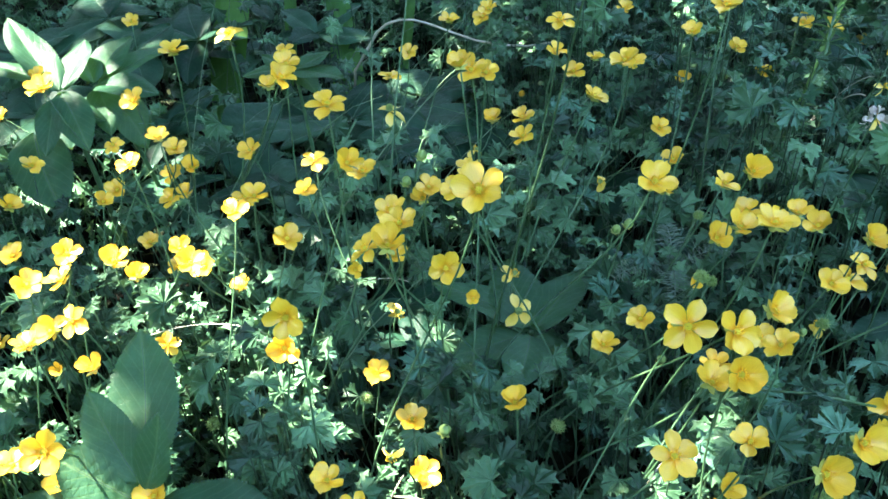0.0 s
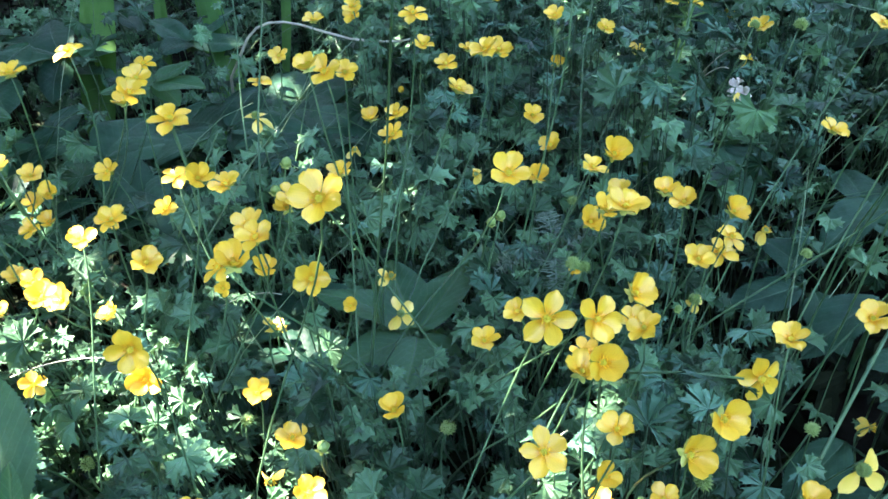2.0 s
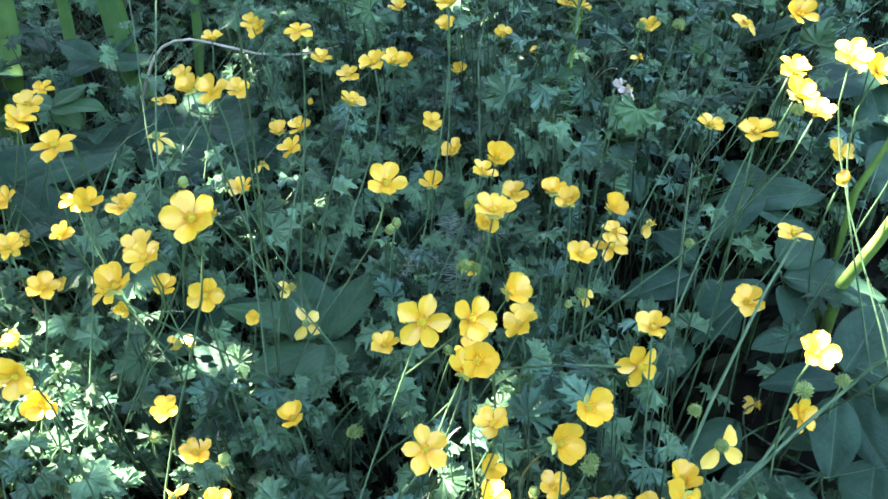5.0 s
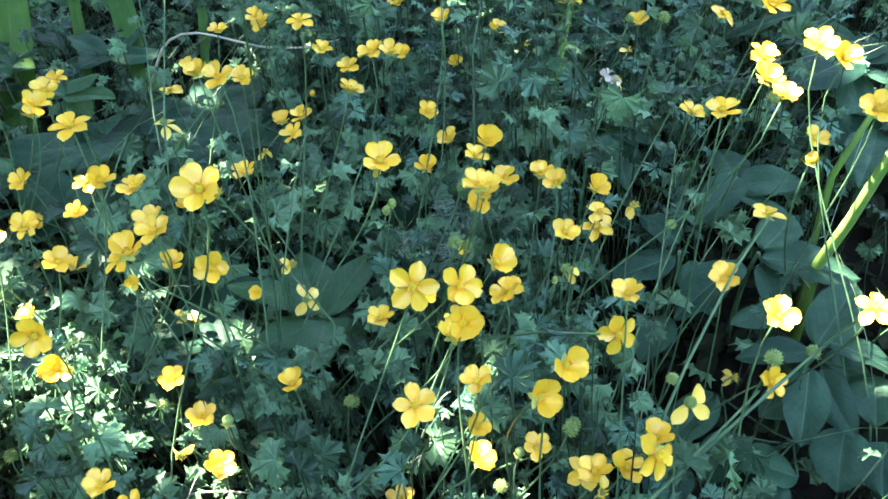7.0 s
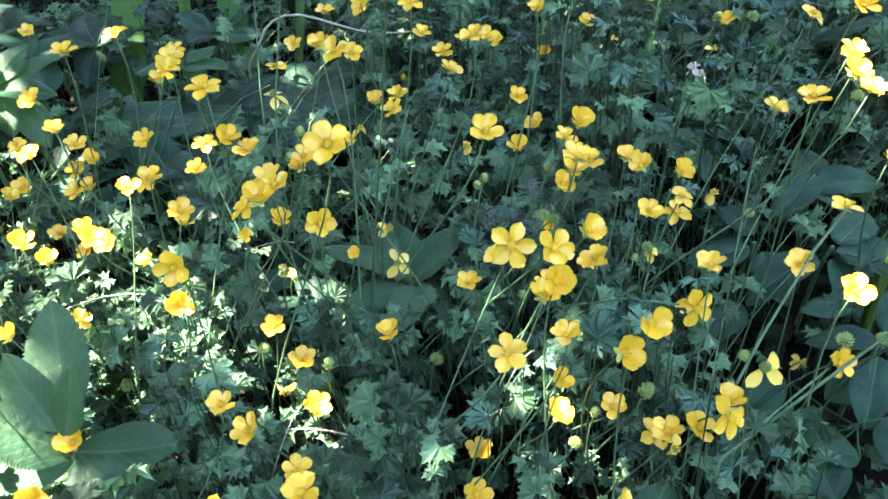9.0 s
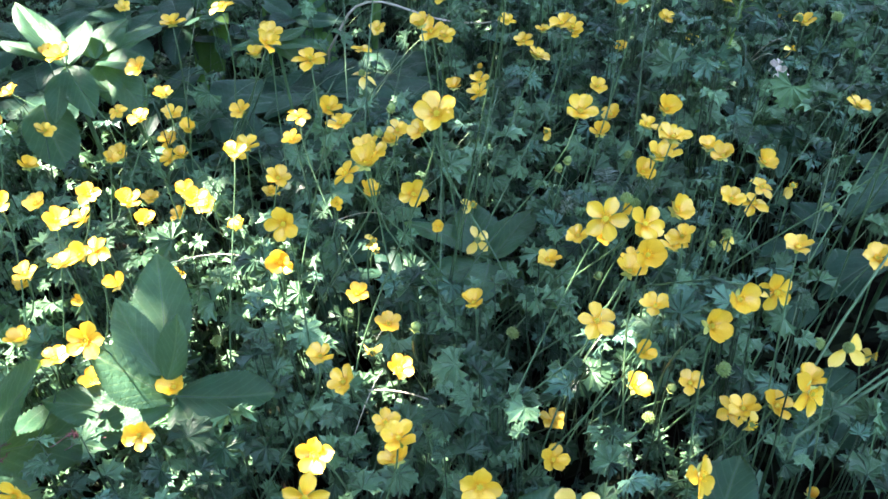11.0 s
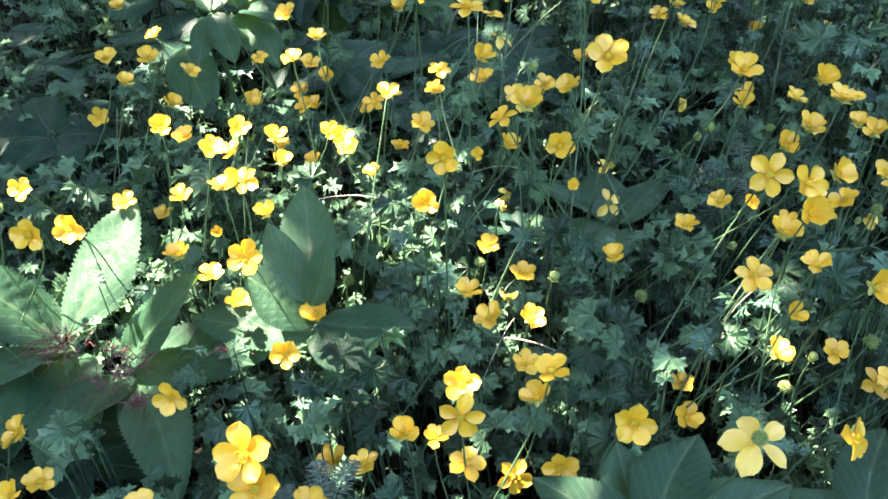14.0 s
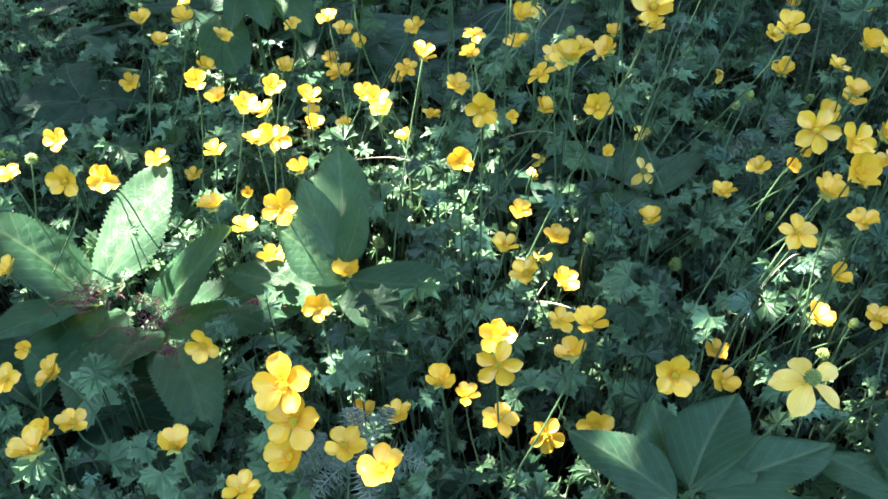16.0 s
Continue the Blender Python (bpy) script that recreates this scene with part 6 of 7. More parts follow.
stalk(straw, [(0.318, 0.659, -0.012), (0.318, 0.655, 0.127), (0.334, 0.649, 0.184), (0.360, 0.677, 0.250), (0.383, 0.700, 0.280)], [0.0036, 0.0034, 0.0031, 0.0027, 0.0023], M_THICK, origin=(0.318, 0.655, 0.000))
whorls(straw, [(0.318, 0.655, 0.000), (0.318, 0.655, 0.127), (0.334, 0.649, 0.184), (0.360, 0.677, 0.250), (0.383, 0.700, 0.280)], (0.318, 0.655, 0.000), 0.013, 0.016, 4)
straw = thing("grass_stalk", (0.021, 0.423, 0.000), "thin pale green grass stalk bending over the flowers", "stalk", "stalks in the meadow")
stalk(straw, [(0.021, 0.427, -0.012), (0.021, 0.423, 0.090), (0.034, 0.427, 0.160), (0.063, 0.461, 0.234), (0.080, 0.501, 0.253)], [0.0008, 0.0008, 0.0007, 0.0006, 0.0005], M_STEM, origin=(0.021, 0.423, 0.000))
straw = thing("grass_stalk", (0.239, 0.209, 0.000), "thin pale green grass stalk bending over the flowers", "stalk", "stalks in the meadow")
stalk(straw, [(0.239, 0.213, -0.012), (0.239, 0.209, 0.146), (0.278, 0.216, 0.179), (0.311, 0.239, 0.166)], [0.0010, 0.0009, 0.0008, 0.0007], M_STEM, origin=(0.239, 0.209, 0.000))
straw = thing("grass_stalk", (0.224, 0.200, 0.000), "thin pale green grass stalk bending over the flowers", "stalk", "stalks in the meadow")
stalk(straw, [(0.224, 0.204, -0.012), (0.224, 0.200, 0.148), (0.318, 0.237, 0.166), (0.365, 0.248, 0.189), (0.364, 0.227, 0.228)], [0.0013, 0.0013, 0.0011, 0.0010, 0.0009], M_STEM, origin=(0.224, 0.200, 0.000))
straw = thing("grass_stalk", (0.231, 0.228, 0.000), "thin pale green grass stalk bending over the flowers", "stalk", "stalks in the meadow")
stalk(straw, [(0.231, 0.232, -0.012), (0.231, 0.228, 0.135), (0.273, 0.260, 0.183), (0.324, 0.301, 0.212), (0.372, 0.342, 0.209)], [0.0012, 0.0011, 0.0010, 0.0009, 0.0008], M_STEM, origin=(0.231, 0.228, 0.000))
straw = thing("grass_stalk", (0.163, 0.333, 0.000), "thin pale green grass stalk bending over the flowers", "stalk", "stalks in the meadow")
stalk(straw, [(0.163, 0.337, -0.012), (0.163, 0.333, 0.168), (0.192, 0.292, 0.205), (0.225, 0.283, 0.201)], [0.0010, 0.0009, 0.0008, 0.0007], M_STEM, origin=(0.163, 0.333, 0.000))
straw = thing("dry_stalk", (-0.217, 0.439, 0.150), "thin dry pale stalk lying over the leaves", "stalk", "stalks in the meadow")
stalk(straw, arc((-0.217, 0.439, 0.150), (-0.183, 0.433, 0.166), (-0.149, 0.427, 0.170), (-0.129, 0.424, 0.156), 10), [0.00042] * 11, M_DRY, origin=(-0.217, 0.439, 0.150))
straw = thing("dry_stalk", (-0.124, 0.364, 0.090), "thin dry pale stalk lying over the leaves", "stalk", "stalks in the meadow")
stalk(straw, arc((-0.124, 0.364, 0.090), (-0.115, 0.365, 0.111), (-0.107, 0.365, 0.120), (-0.102, 0.366, 0.115), 10), [0.00048] * 11, M_DRY, origin=(-0.124, 0.364, 0.090))
straw = thing("dry_stalk", (-0.069, 0.274, 0.080), "thin dry pale stalk lying over the leaves", "stalk", "stalks in the meadow")
stalk(straw, arc((-0.069, 0.274, 0.080), (-0.056, 0.293, 0.106), (-0.044, 0.312, 0.120), (-0.037, 0.324, 0.118), 10), [0.00036] * 11, M_DRY, origin=(-0.069, 0.274, 0.080))
straw = thing("dry_stalk", (0.098, 0.283, 0.120), "thin dry pale stalk lying over the leaves", "stalk", "stalks in the meadow")
stalk(straw, arc((0.098, 0.283, 0.120), (0.111, 0.289, 0.151), (0.124, 0.294, 0.170), (0.132, 0.298, 0.165), 10), [0.00042] * 11, M_DRY, origin=(0.098, 0.283, 0.120))
straw = thing("dry_stalk", (-0.050, 0.322, 0.100), "thin dry pale stalk lying over the leaves", "stalk", "stalks in the meadow")
stalk(straw, arc((-0.050, 0.322, 0.100), (-0.029, 0.316, 0.106), (-0.007, 0.311, 0.100), (0.006, 0.308, 0.088), 10), [0.00066] * 11, M_DRY, origin=(-0.050, 0.322, 0.100))
straw = thing("dry_stalk", (-0.112, 0.485, 0.120), "thin dry pale stalk lying over the leaves", "stalk", "stalks in the meadow")
stalk(straw, arc((-0.112, 0.485, 0.120), (-0.079, 0.470, 0.156), (-0.047, 0.455, 0.180), (-0.027, 0.446, 0.176), 10), [0.00036] * 11, M_DRY, origin=(-0.112, 0.485, 0.120))
straw = thing("dry_stalk", (0.358, 0.705, 0.100), "thin dry pale stalk lying over the leaves", "stalk", "stalks in the meadow")
stalk(straw, arc((0.358, 0.705, 0.100), (0.368, 0.678, 0.156), (0.378, 0.652, 0.200), (0.385, 0.636, 0.206), 10), [0.00048] * 11, M_DRY, origin=(0.358, 0.705, 0.100))
straw = thing("dry_stalk", (0.369, 0.717, 0.100), "thin dry pale stalk lying over the leaves", "stalk", "stalks in the meadow")
stalk(straw, arc((0.369, 0.717, 0.100), (0.367, 0.673, 0.156), (0.364, 0.630, 0.200), (0.363, 0.604, 0.206), 10), [0.00054] * 11, M_DRY, origin=(0.369, 0.717, 0.100))
straw = thing("dry_stalk", (-0.079, 0.897, 0.000), "bleached dry stalk arched over the leaves at the back", "stalk", "stalks in the meadow")
stalk(straw, [(-0.110, 0.985, -0.012), (-0.092, 0.935, 0.105), (-0.070, 0.902, 0.148), (-0.058, 0.903, 0.166), (-0.046, 0.899, 0.177), (-0.031, 0.892, 0.184), (-0.014, 0.891, 0.183), (0.004, 0.878, 0.182), (0.029, 0.871, 0.173), (0.053, 0.855, 0.169), (0.078, 0.850, 0.164), (0.108, 0.839, 0.165), (0.142, 0.840, 0.167)], [0.0018, 0.0017, 0.0017, 0.0016, 0.0015, 0.0015, 0.0014, 0.0013, 0.0013, 0.0012, 0.0012, 0.0011, 0.0010], M_DRY, origin=(-0.079, 0.897, 0.000))
straw = thing("grass_stalk", (-0.134, 0.560, 0.000), "thin pale green grass stalk bending over the flowers", "stalk", "stalks in the meadow")
stalk(straw, [(-0.134, 0.564, -0.012), (-0.134, 0.560, 0.111), (-0.099, 0.565, 0.179), (-0.062, 0.584, 0.232)], [0.0010, 0.0009, 0.0008, 0.0007], M_STEM, origin=(-0.134, 0.560, 0.000))
straw = thing("dry_stalk", (-0.165, 0.272, 0.130), "thin dry pale stalk lying over the leaves", "stalk", "stalks in the meadow")
stalk(straw, arc((-0.165, 0.272, 0.130), (-0.168, 0.283, 0.101), (-0.170, 0.295, 0.060), (-0.172, 0.301, 0.032), 10), [0.00072] * 11, M_DRY, origin=(-0.165, 0.272, 0.130))
dried_bloom(0.333, 0.533, 0.230, 0.6)
dried_bloom(0.383, 0.623, 0.170, 0.6)
dried_bloom(0.332, 0.520, 0.233, 0.6)
thread_tangle(-0.314, 0.263, 0.133, 1.6)
thread_tangle(-0.377, 0.291, 0.128, 1.6)
thread_tangle(-0.240, 0.264, 0.145, 0.4)
thread_tangle(-0.290, 0.218, 0.146, 0.5)
feathery_herb(-0.147, 0.118, 0.170, "greyish-green herb with fine feathery leaves", 6, 0.034, 1)
feathery_herb(0.307, 0.732, 0.100, "bluish-green herb with fine feathery leaves", 6, 0.055, 2)
feathery_herb(0.271, 0.779, 0.090, "bluish-green herb with fine feathery leaves", 5, 0.050, 3)
feathery_herb(0.253, 0.803, 0.100, "bluish-green herb with fine feathery leaves", 6, 0.055, 4)
feathery_herb(-0.185, 0.133, 0.140, "greyish-green herb with fine feathery leaves", 4, 0.025, 5)
feathery_herb(0.179, 0.490, 0.130, "bluish-green herb with fine feathery leaves", 4, 0.050, 6)
feathery_herb(0.252, 0.797, 0.100, "bluish-green herb with fine feathery leaves", 6, 0.060, 7)


# ---- leaf cover of the meadow ----
def lobe(verts, faces, origin, turn, length, width, bend, rng):
    """One wedge-shaped lobe with two side teeth and a point, on the shared vertex 0."""
    o = len(verts)
    for u, v in ((0.42, -0.20), (0.44, 0.0), (0.42, 0.20), (0.80, -0.45), (0.75, -0.19), (0.70, 0.0), (0.75, 0.19), (0.80, 0.45), (1.0, 0.0)):
        u *= rng.uniform(0.94, 1.06)
        x, y = u * length, v * width * length * rng.uniform(0.9, 1.1)
        z = 0.75 * abs(y) - bend * (u * length) ** 2 + 0.03 * rng.uniform(-1, 1)
        verts.append(origin + Vector((x * math.cos(turn) - y * math.sin(turn), x * math.sin(turn) + y * math.cos(turn), z)))
    a, m, b, ta, na, mm, nb, tb, tip = range(o, o + 9)
    faces += [(0, a, m), (0, m, b), (a, ta, na), (a, na, mm, m), (m, mm, nb, b), (b, nb, tb), (na, tip, mm), (mm, tip, nb)]


def lobed_leaf(seed):
    """Verts and faces of a creeping buttercup's leaf: three leaflets, each cut into toothed lobes. About 1 across, stalk at the origin."""
    rng = random.Random(seed)
    verts, faces = [Vector((0, 0, 0))], []
    for turn, size in ((0.0, 1.0), (1.3 + rng.uniform(-.15, .15), 0.9), (-1.3 + rng.uniform(-.15, .15), 0.9)):
        off = Vector((math.cos(turn), math.sin(turn), 0)) * 0.05
        bend = rng.uniform(0.2, 1.1)
        for la, ls in ((-0.66, 0.44), (0.0, 0.54), (0.66, 0.44)):
            lobe(verts, faces, off, turn + la + rng.uniform(-.07, .07), ls * size, 0.84, bend, rng)
    return np.array([tuple(v) for v in verts]), faces


def narrow_leaf(seed):
    """A meadow buttercup's leaf: spread fingers, each cut into narrow points."""
    rng = random.Random(seed)
    verts, faces = [Vector((0, 0, 0))], []
    for k in range(7):
        a = (k - 3) * 0.60 + rng.uniform(-.08, .08)
        lobe(verts, faces, Vector((0, 0, 0)), a, (0.58 - 0.06 * abs(k - 3)) * rng.uniform(0.8, 1.15), 0.50, rng.uniform(0.1, 0.9), rng)
    return np.array([tuple(v) for v in verts]), faces


def bake(name, templates, places, mat, label, category, parent=None):
    """Many leaves joined into one mesh of stuff. places: (template, 4 x 4 matrix)."""
    vs, fs, base = [], [], 0
    for k, m in places:
        v, f = templates[k]
        mm = np.array(m)
        vs.append(v @ mm[:3, :3].T + mm[:3, 3])
        fs += [tuple(i + base for i in q) for q in f]
        base += len(v)
    me = mesh_of(name, np.concatenate(vs).tolist(), fs, mat, None, False)
    ob = new(name, me)
    ob.parent = parent
    return tagged(ob, label, category if parent is None else "", kind="stuff")


LEAVES = [lobed_leaf(s) for s in range(8)] + [narrow_leaf(s) for s in range(6)]
field = random.Random(21)
cover = thing("leaf_cover", (0, 0, 0), "dense low cover of lobed buttercup leaves", "leaf cover", kind="stuff")
LEAF_MESHES = [mesh_of("leaf", v.tolist(), f, M_LEAF_PART, None, False) for v, f in LEAVES]


def leaf_spot(x, y, low, high):
    z = field.uniform(low, high)
    size = (0.018 + 0.027 * field.random() ** 1.3) * (0.76 + 0.24 * min(1.0, max(0.0, (y - 0.25) / 0.3)))
    a, b = field.uniform(0, 6.28), abs(field.gauss(0, 0.72))
    n = Vector((math.sin(b) * math.cos(a), math.sin(b) * math.sin(a) - 0.12, math.cos(b)))
    return Matrix.Translation((x, y, z)) @ facing(n, field.uniform(0, 6.28)) @ Matrix.Scale(size, 4)


# nothing tall grows on the sunny side of the leaf that lies in full sun
ZONES.extend((Vector((-0.375, 0.385, 0.12)) + SUN_DIR * q, 0.058) for q in (0.0, 0.04, 0.08))
TO_CAMERA = Vector((0, -0.75, 0.66))      # from the flower heads towards the camera, kept clear of leaves


def hides_head(p):
    """Whether a leaf at p would hide a flower head from the camera or grow through a broad leaf."""
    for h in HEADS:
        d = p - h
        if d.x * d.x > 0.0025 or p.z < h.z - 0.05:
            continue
        t = min(0.16, max(0.0, d.dot(TO_CAMERA)))
        if (d - TO_CAMERA * t).length < 0.030:
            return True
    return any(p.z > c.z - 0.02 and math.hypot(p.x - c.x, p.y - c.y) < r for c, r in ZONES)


many, cut, singles, petioles = [], [], 0, []
for k in range(30500):
    x, y = (field.uniform(-0.85, 1.05), field.uniform(-0.15, 1.6)) if k < 27000 else (field.uniform(-0.5, 0.42), field.uniform(0.05, 0.5))
    if (x > 0.36 + 0.5 * y or x < -0.36 - 0.42 * y or y < 0.05 or y > 1.3) and field.random() < 0.65:
        continue
    layer = field.random()
    if layer > 0.24 and field.random() < 0.6 and noise.noise((x * 10, y * 10, 2.3)) < -0.26:
        continue
    if x > 0.24 + 0.25 * (y - 0.3) and y < 0.72 and field.random() < 0.45:
        continue
    if x > 0.29 and 0.16 < y < 0.47 and field.random() < 0.85:
        continue
    if x < 0.03 - 0.3 * max(0.0, y - 1.0) and y > 0.68 + 0.25 * max(0.0, -0.25 - x) and layer > 0.2 and field.random() < 0.85:
        continue
    tall = 1.0 + 0.35 * noise.noise((x * 5, y * 5, 8.1)) + (0.30 if x > 0.12 else 0.0)
    m = leaf_spot(x, y, 0.015, 0.05) if layer < 0.13 else leaf_spot(x, y, 0.045, 0.12 * tall) if layer < 0.58 else leaf_spot(x, y, 0.10, 0.185 * tall)
    if hides_head(m.translation):
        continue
    # the sky-tinted cut leaves are commoner to the right
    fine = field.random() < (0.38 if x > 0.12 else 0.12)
    if layer > 0.3 and singles < 300 and -0.4 < x < 0.4 and 0.15 < y < 0.6:
        part("leaf", LEAF_MESHES[field.randrange(8, 14) if fine else field.randrange(8)], None, cover, "", m)
        singles += 1
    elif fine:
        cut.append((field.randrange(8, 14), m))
    else:
        many.append((field.randrange(8), m))
    if layer > 0.3:
        petioles.append(m.translation.copy())
bake("leaves", LEAVES, many, M_LEAF, "lobed green buttercup leaves, crowded together", "leaves", cover)
bake("cut_leaves", LEAVES, cut, M_CUT, "leaves cut into narrow points, sky blue put into their green", "leaves", cover)
OVAL = [(np.array([(0, 0, 0), (0.3, 0.2, 0.04), (0.3, -0.2, 0.04), (0.65, 0.2, 0.02), (0.65, -0.2, 0.02), (1.0, 0, -0.05), (0.45, 0, -0.03)]),
         [(0, 6, 1), (0, 2, 6), (1, 6, 3), (2, 4, 6), (3, 6, 5), (4, 5, 6)])]
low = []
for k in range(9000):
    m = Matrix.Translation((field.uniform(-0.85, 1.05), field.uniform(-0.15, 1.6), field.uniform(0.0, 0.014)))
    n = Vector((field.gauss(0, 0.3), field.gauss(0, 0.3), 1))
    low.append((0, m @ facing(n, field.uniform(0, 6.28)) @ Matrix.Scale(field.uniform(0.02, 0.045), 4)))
bake("leaf_litter", OVAL, low, M_LITTER, "leaves on the ground, shade put into their near-black colour", "leaf litter")
verts, faces = [], []
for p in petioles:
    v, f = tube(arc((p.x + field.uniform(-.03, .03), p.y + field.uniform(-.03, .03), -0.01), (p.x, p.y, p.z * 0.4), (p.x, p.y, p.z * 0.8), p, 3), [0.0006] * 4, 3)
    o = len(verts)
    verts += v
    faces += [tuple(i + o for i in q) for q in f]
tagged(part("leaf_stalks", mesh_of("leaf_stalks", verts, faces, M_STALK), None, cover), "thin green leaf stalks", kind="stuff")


# ---- fine grass and stems between the leaves ----
def build_grass():
    verts, faces = [], []
    for k in range(700):
        x, y = field.uniform(-0.8, 1.0), field.uniform(0.1, 1.6)
        if field.random() > 0.5 + 0.5 * (x > 0.0 or y > 0.6):
            continue
        h = field.uniform(0.07, 0.19) * (1.0 if y > 0.45 else 0.75)
        a, l = field.uniform(0, 6.28), field.uniform(0.1, 1.3) * h
        tip = Vector((x + l * math.cos(a) + 0.02, y + l * math.sin(a), h))
        pts = arc((x, y, -0.01), (x, y, h * 0.5), (x + 0.4 * l * math.cos(a), y + 0.4 * l * math.sin(a), h), tip, 5)
        w = field.uniform(0.0003, 0.0008)
        v, f = tube(pts, [w, w, w * 0.9, w * 0.8, w * 0.5, w * 0.2], 3)
        o = len(verts)
        verts += v
        faces += [tuple(i + o for i in q) for q in f]
    tagged(new("grass", mesh_of("grass", verts, faces, M_GRASS)), "fine green grass blades and stems between the leaves", "grass", kind="stuff")
    thicket = thing("stem_thicket", (0, 0, 0), "thin pale green stems leaning across one another", "stems", kind="stuff")
    for k in range(80):
        x, y = field.uniform(-0.4, 0.75) if k % 3 else field.uniform(0.05, 0.75), field.uniform(0.2, 1.15)
        if math.hypot(x - 0.03, y - 0.24) < 0.11:
            continue
        h = field.uniform(0.10, 0.25)
        l = h * field.uniform(0.7, 1.9)
        a = field.gauss(0.45, 0.75)
        tip = Vector((x + l * math.cos(a), y + l * math.sin(a), h))
        pts = arc((x, y, -0.01), (x, y, h * 0.4), (x + 0.5 * l * math.cos(a), y + 0.5 * l * math.sin(a), h * 0.9), tip, 6)
        w = field.uniform(0.0004, 0.00075)
        part("stem", mesh_of("stem", *tube(pts, [w * (1.1 - 0.1 * i) for i in range(7)], 4), M_THIN), None, thicket)


build_grass()


# ---- unseen tree, added to shade the meadow ----
# where spots of sun should fall and the crown gets gaps: x, y, z and radius
SPOTS = [(-0.130, 0.430, 0.258, 0.015), (-0.258, 0.453, 0.219, 0.014), (-0.269, 0.452, 0.197, 0.010), (-0.274, 0.421, 0.219, 0.013), (-0.232, 0.459, 0.204, 0.011), (-0.243, 0.507, 0.151, 0.017), (-0.157, 0.486, 0.150, 0.017), (-0.171, 0.437, 0.215, 0.012), (-0.248, 0.408, 0.197, 0.011), (-0.249, 0.357, 0.225, 0.013), (-0.024, 0.323, 0.119, 0.011), (0.295, 0.219, 0.253, 0.011), (0.352, 0.216, 0.243, 0.013), (0.344, 0.336, 0.322, 0.020), (0.359, 0.335, 0.309, 0.018), (0.404, 0.372, 0.316, 0.018)]
SPOTS += [(0.418, 0.363, 0.308, 0.017), (-0.246, 0.743, 0.070, 0.008), (-0.393, 0.705, 0.150, 0.014), (-0.262, 1.000, 0.130, 0.022), (-0.092, 0.960, 0.200, 0.012), (-0.017, 0.483, 0.080, 0.014), (-0.390, 0.355, 0.110, 0.050), (-0.372, 0.388, 0.135, 0.062), (-0.312, 0.300, 0.130, 0.018), (-0.645, 0.849, 0.060, 0.016), (-0.282, 0.758, 0.060, 0.018), (0.119, 0.266, 0.080, 0.014), (0.175, 0.214, 0.080, 0.020), (-0.384, 0.689, 0.160, 0.020)]
SPOTS += [(-0.346, 0.703, 0.130, 0.014), (-0.316, 0.747, 0.170, 0.012), (-0.275, 0.709, 0.100, 0.018), (0.449, 0.341, 0.218, 0.014), (0.610, 0.596, 0.200, 0.018), (-0.154, 0.090, 0.253, 0.004), (-0.149, 0.236, 0.050, 0.014), (-0.019, 0.318, 0.050, 0.012), (-0.194, 0.257, 0.050, 0.010), (-0.411, 0.740, 0.130, 0.016), (-0.646, 0.789, 0.050, 0.012), (-0.310, 0.752, 0.060, 0.014), (-0.048, 0.491, 0.090, 0.012), (0.097, 0.311, 0.080, 0.015), (-0.469, 0.344, 0.100, 0.014), (-0.281, 0.391, 0.200, 0.012)]
SPOTS += [(0.452, 0.372, 0.140, 0.007), (0.450, 0.352, 0.185, 0.014), (0.198, 0.254, 0.030, 0.010), (0.097, 0.269, 0.030, 0.004), (0.099, 0.297, 0.110, 0.005), (0.168, 0.330, 0.100, 0.005), (0.123, 0.273, 0.100, 0.005), (0.089, 0.292, 0.100, 0.005), (-0.075, 0.352, 0.050, 0.005), (-0.155, 0.411, 0.060, 0.006), (-0.058, 0.498, 0.090, 0.007), (-0.080, 0.512, 0.090, 0.006), (-0.029, 0.485, 0.080, 0.005), (-0.194, 0.461, 0.060, 0.006), (-0.157, 0.430, 0.050, 0.005), (-0.018, 0.476, 0.080, 0.005), (0.002, 0.676, 0.070, 0.003), (0.104, 0.649, 0.060, 0.004), (0.103, 0.630, 0.060, 0.004)]
SPOTS += [(-0.382, 0.690, 0.171, 0.003), (-0.332, 0.720, 0.207, 0.003), (-0.404, 0.672, 0.149, 0.003), (-0.299, 0.719, 0.204, 0.003), (0.128, 0.250, 0.090, 0.001), (0.157, 0.191, 0.100, 0.006), (0.116, 0.272, 0.080, 0.001)]
SPOTS += [(-0.415, 0.766, 0.130, 0.013), (-0.371, 0.789, 0.100, 0.013), (-0.283, 0.753, 0.070, 0.013), (-0.285, 0.899, 0.090, 0.005), (-0.418, 0.725, 0.110, 0.010), (-0.366, 0.919, 0.100, 0.009), (-0.576, 0.707, 0.090, 0.004), (-0.564, 0.609, 0.080, 0.004), (-0.468, 0.687, 0.080, 0.004), (-0.396, 0.838, 0.120, 0.004), (-0.190, 0.501, 0.060, 0.003), (-0.147, 0.529, 0.060, 0.003)]
# flower heads kept out of the sun: no gap is left over them
SHADED = [(0.019, 0.328, 0.330), (0.103, 0.244, 0.224), (0.036, 0.333, 0.168), (0.000, 0.396, 0.227), (0.138, 0.242, 0.233), (-0.029, 0.336, 0.294), (0.116, 0.287, 0.269), (0.175, 0.256, 0.144), (0.137, 0.250, 0.186)]
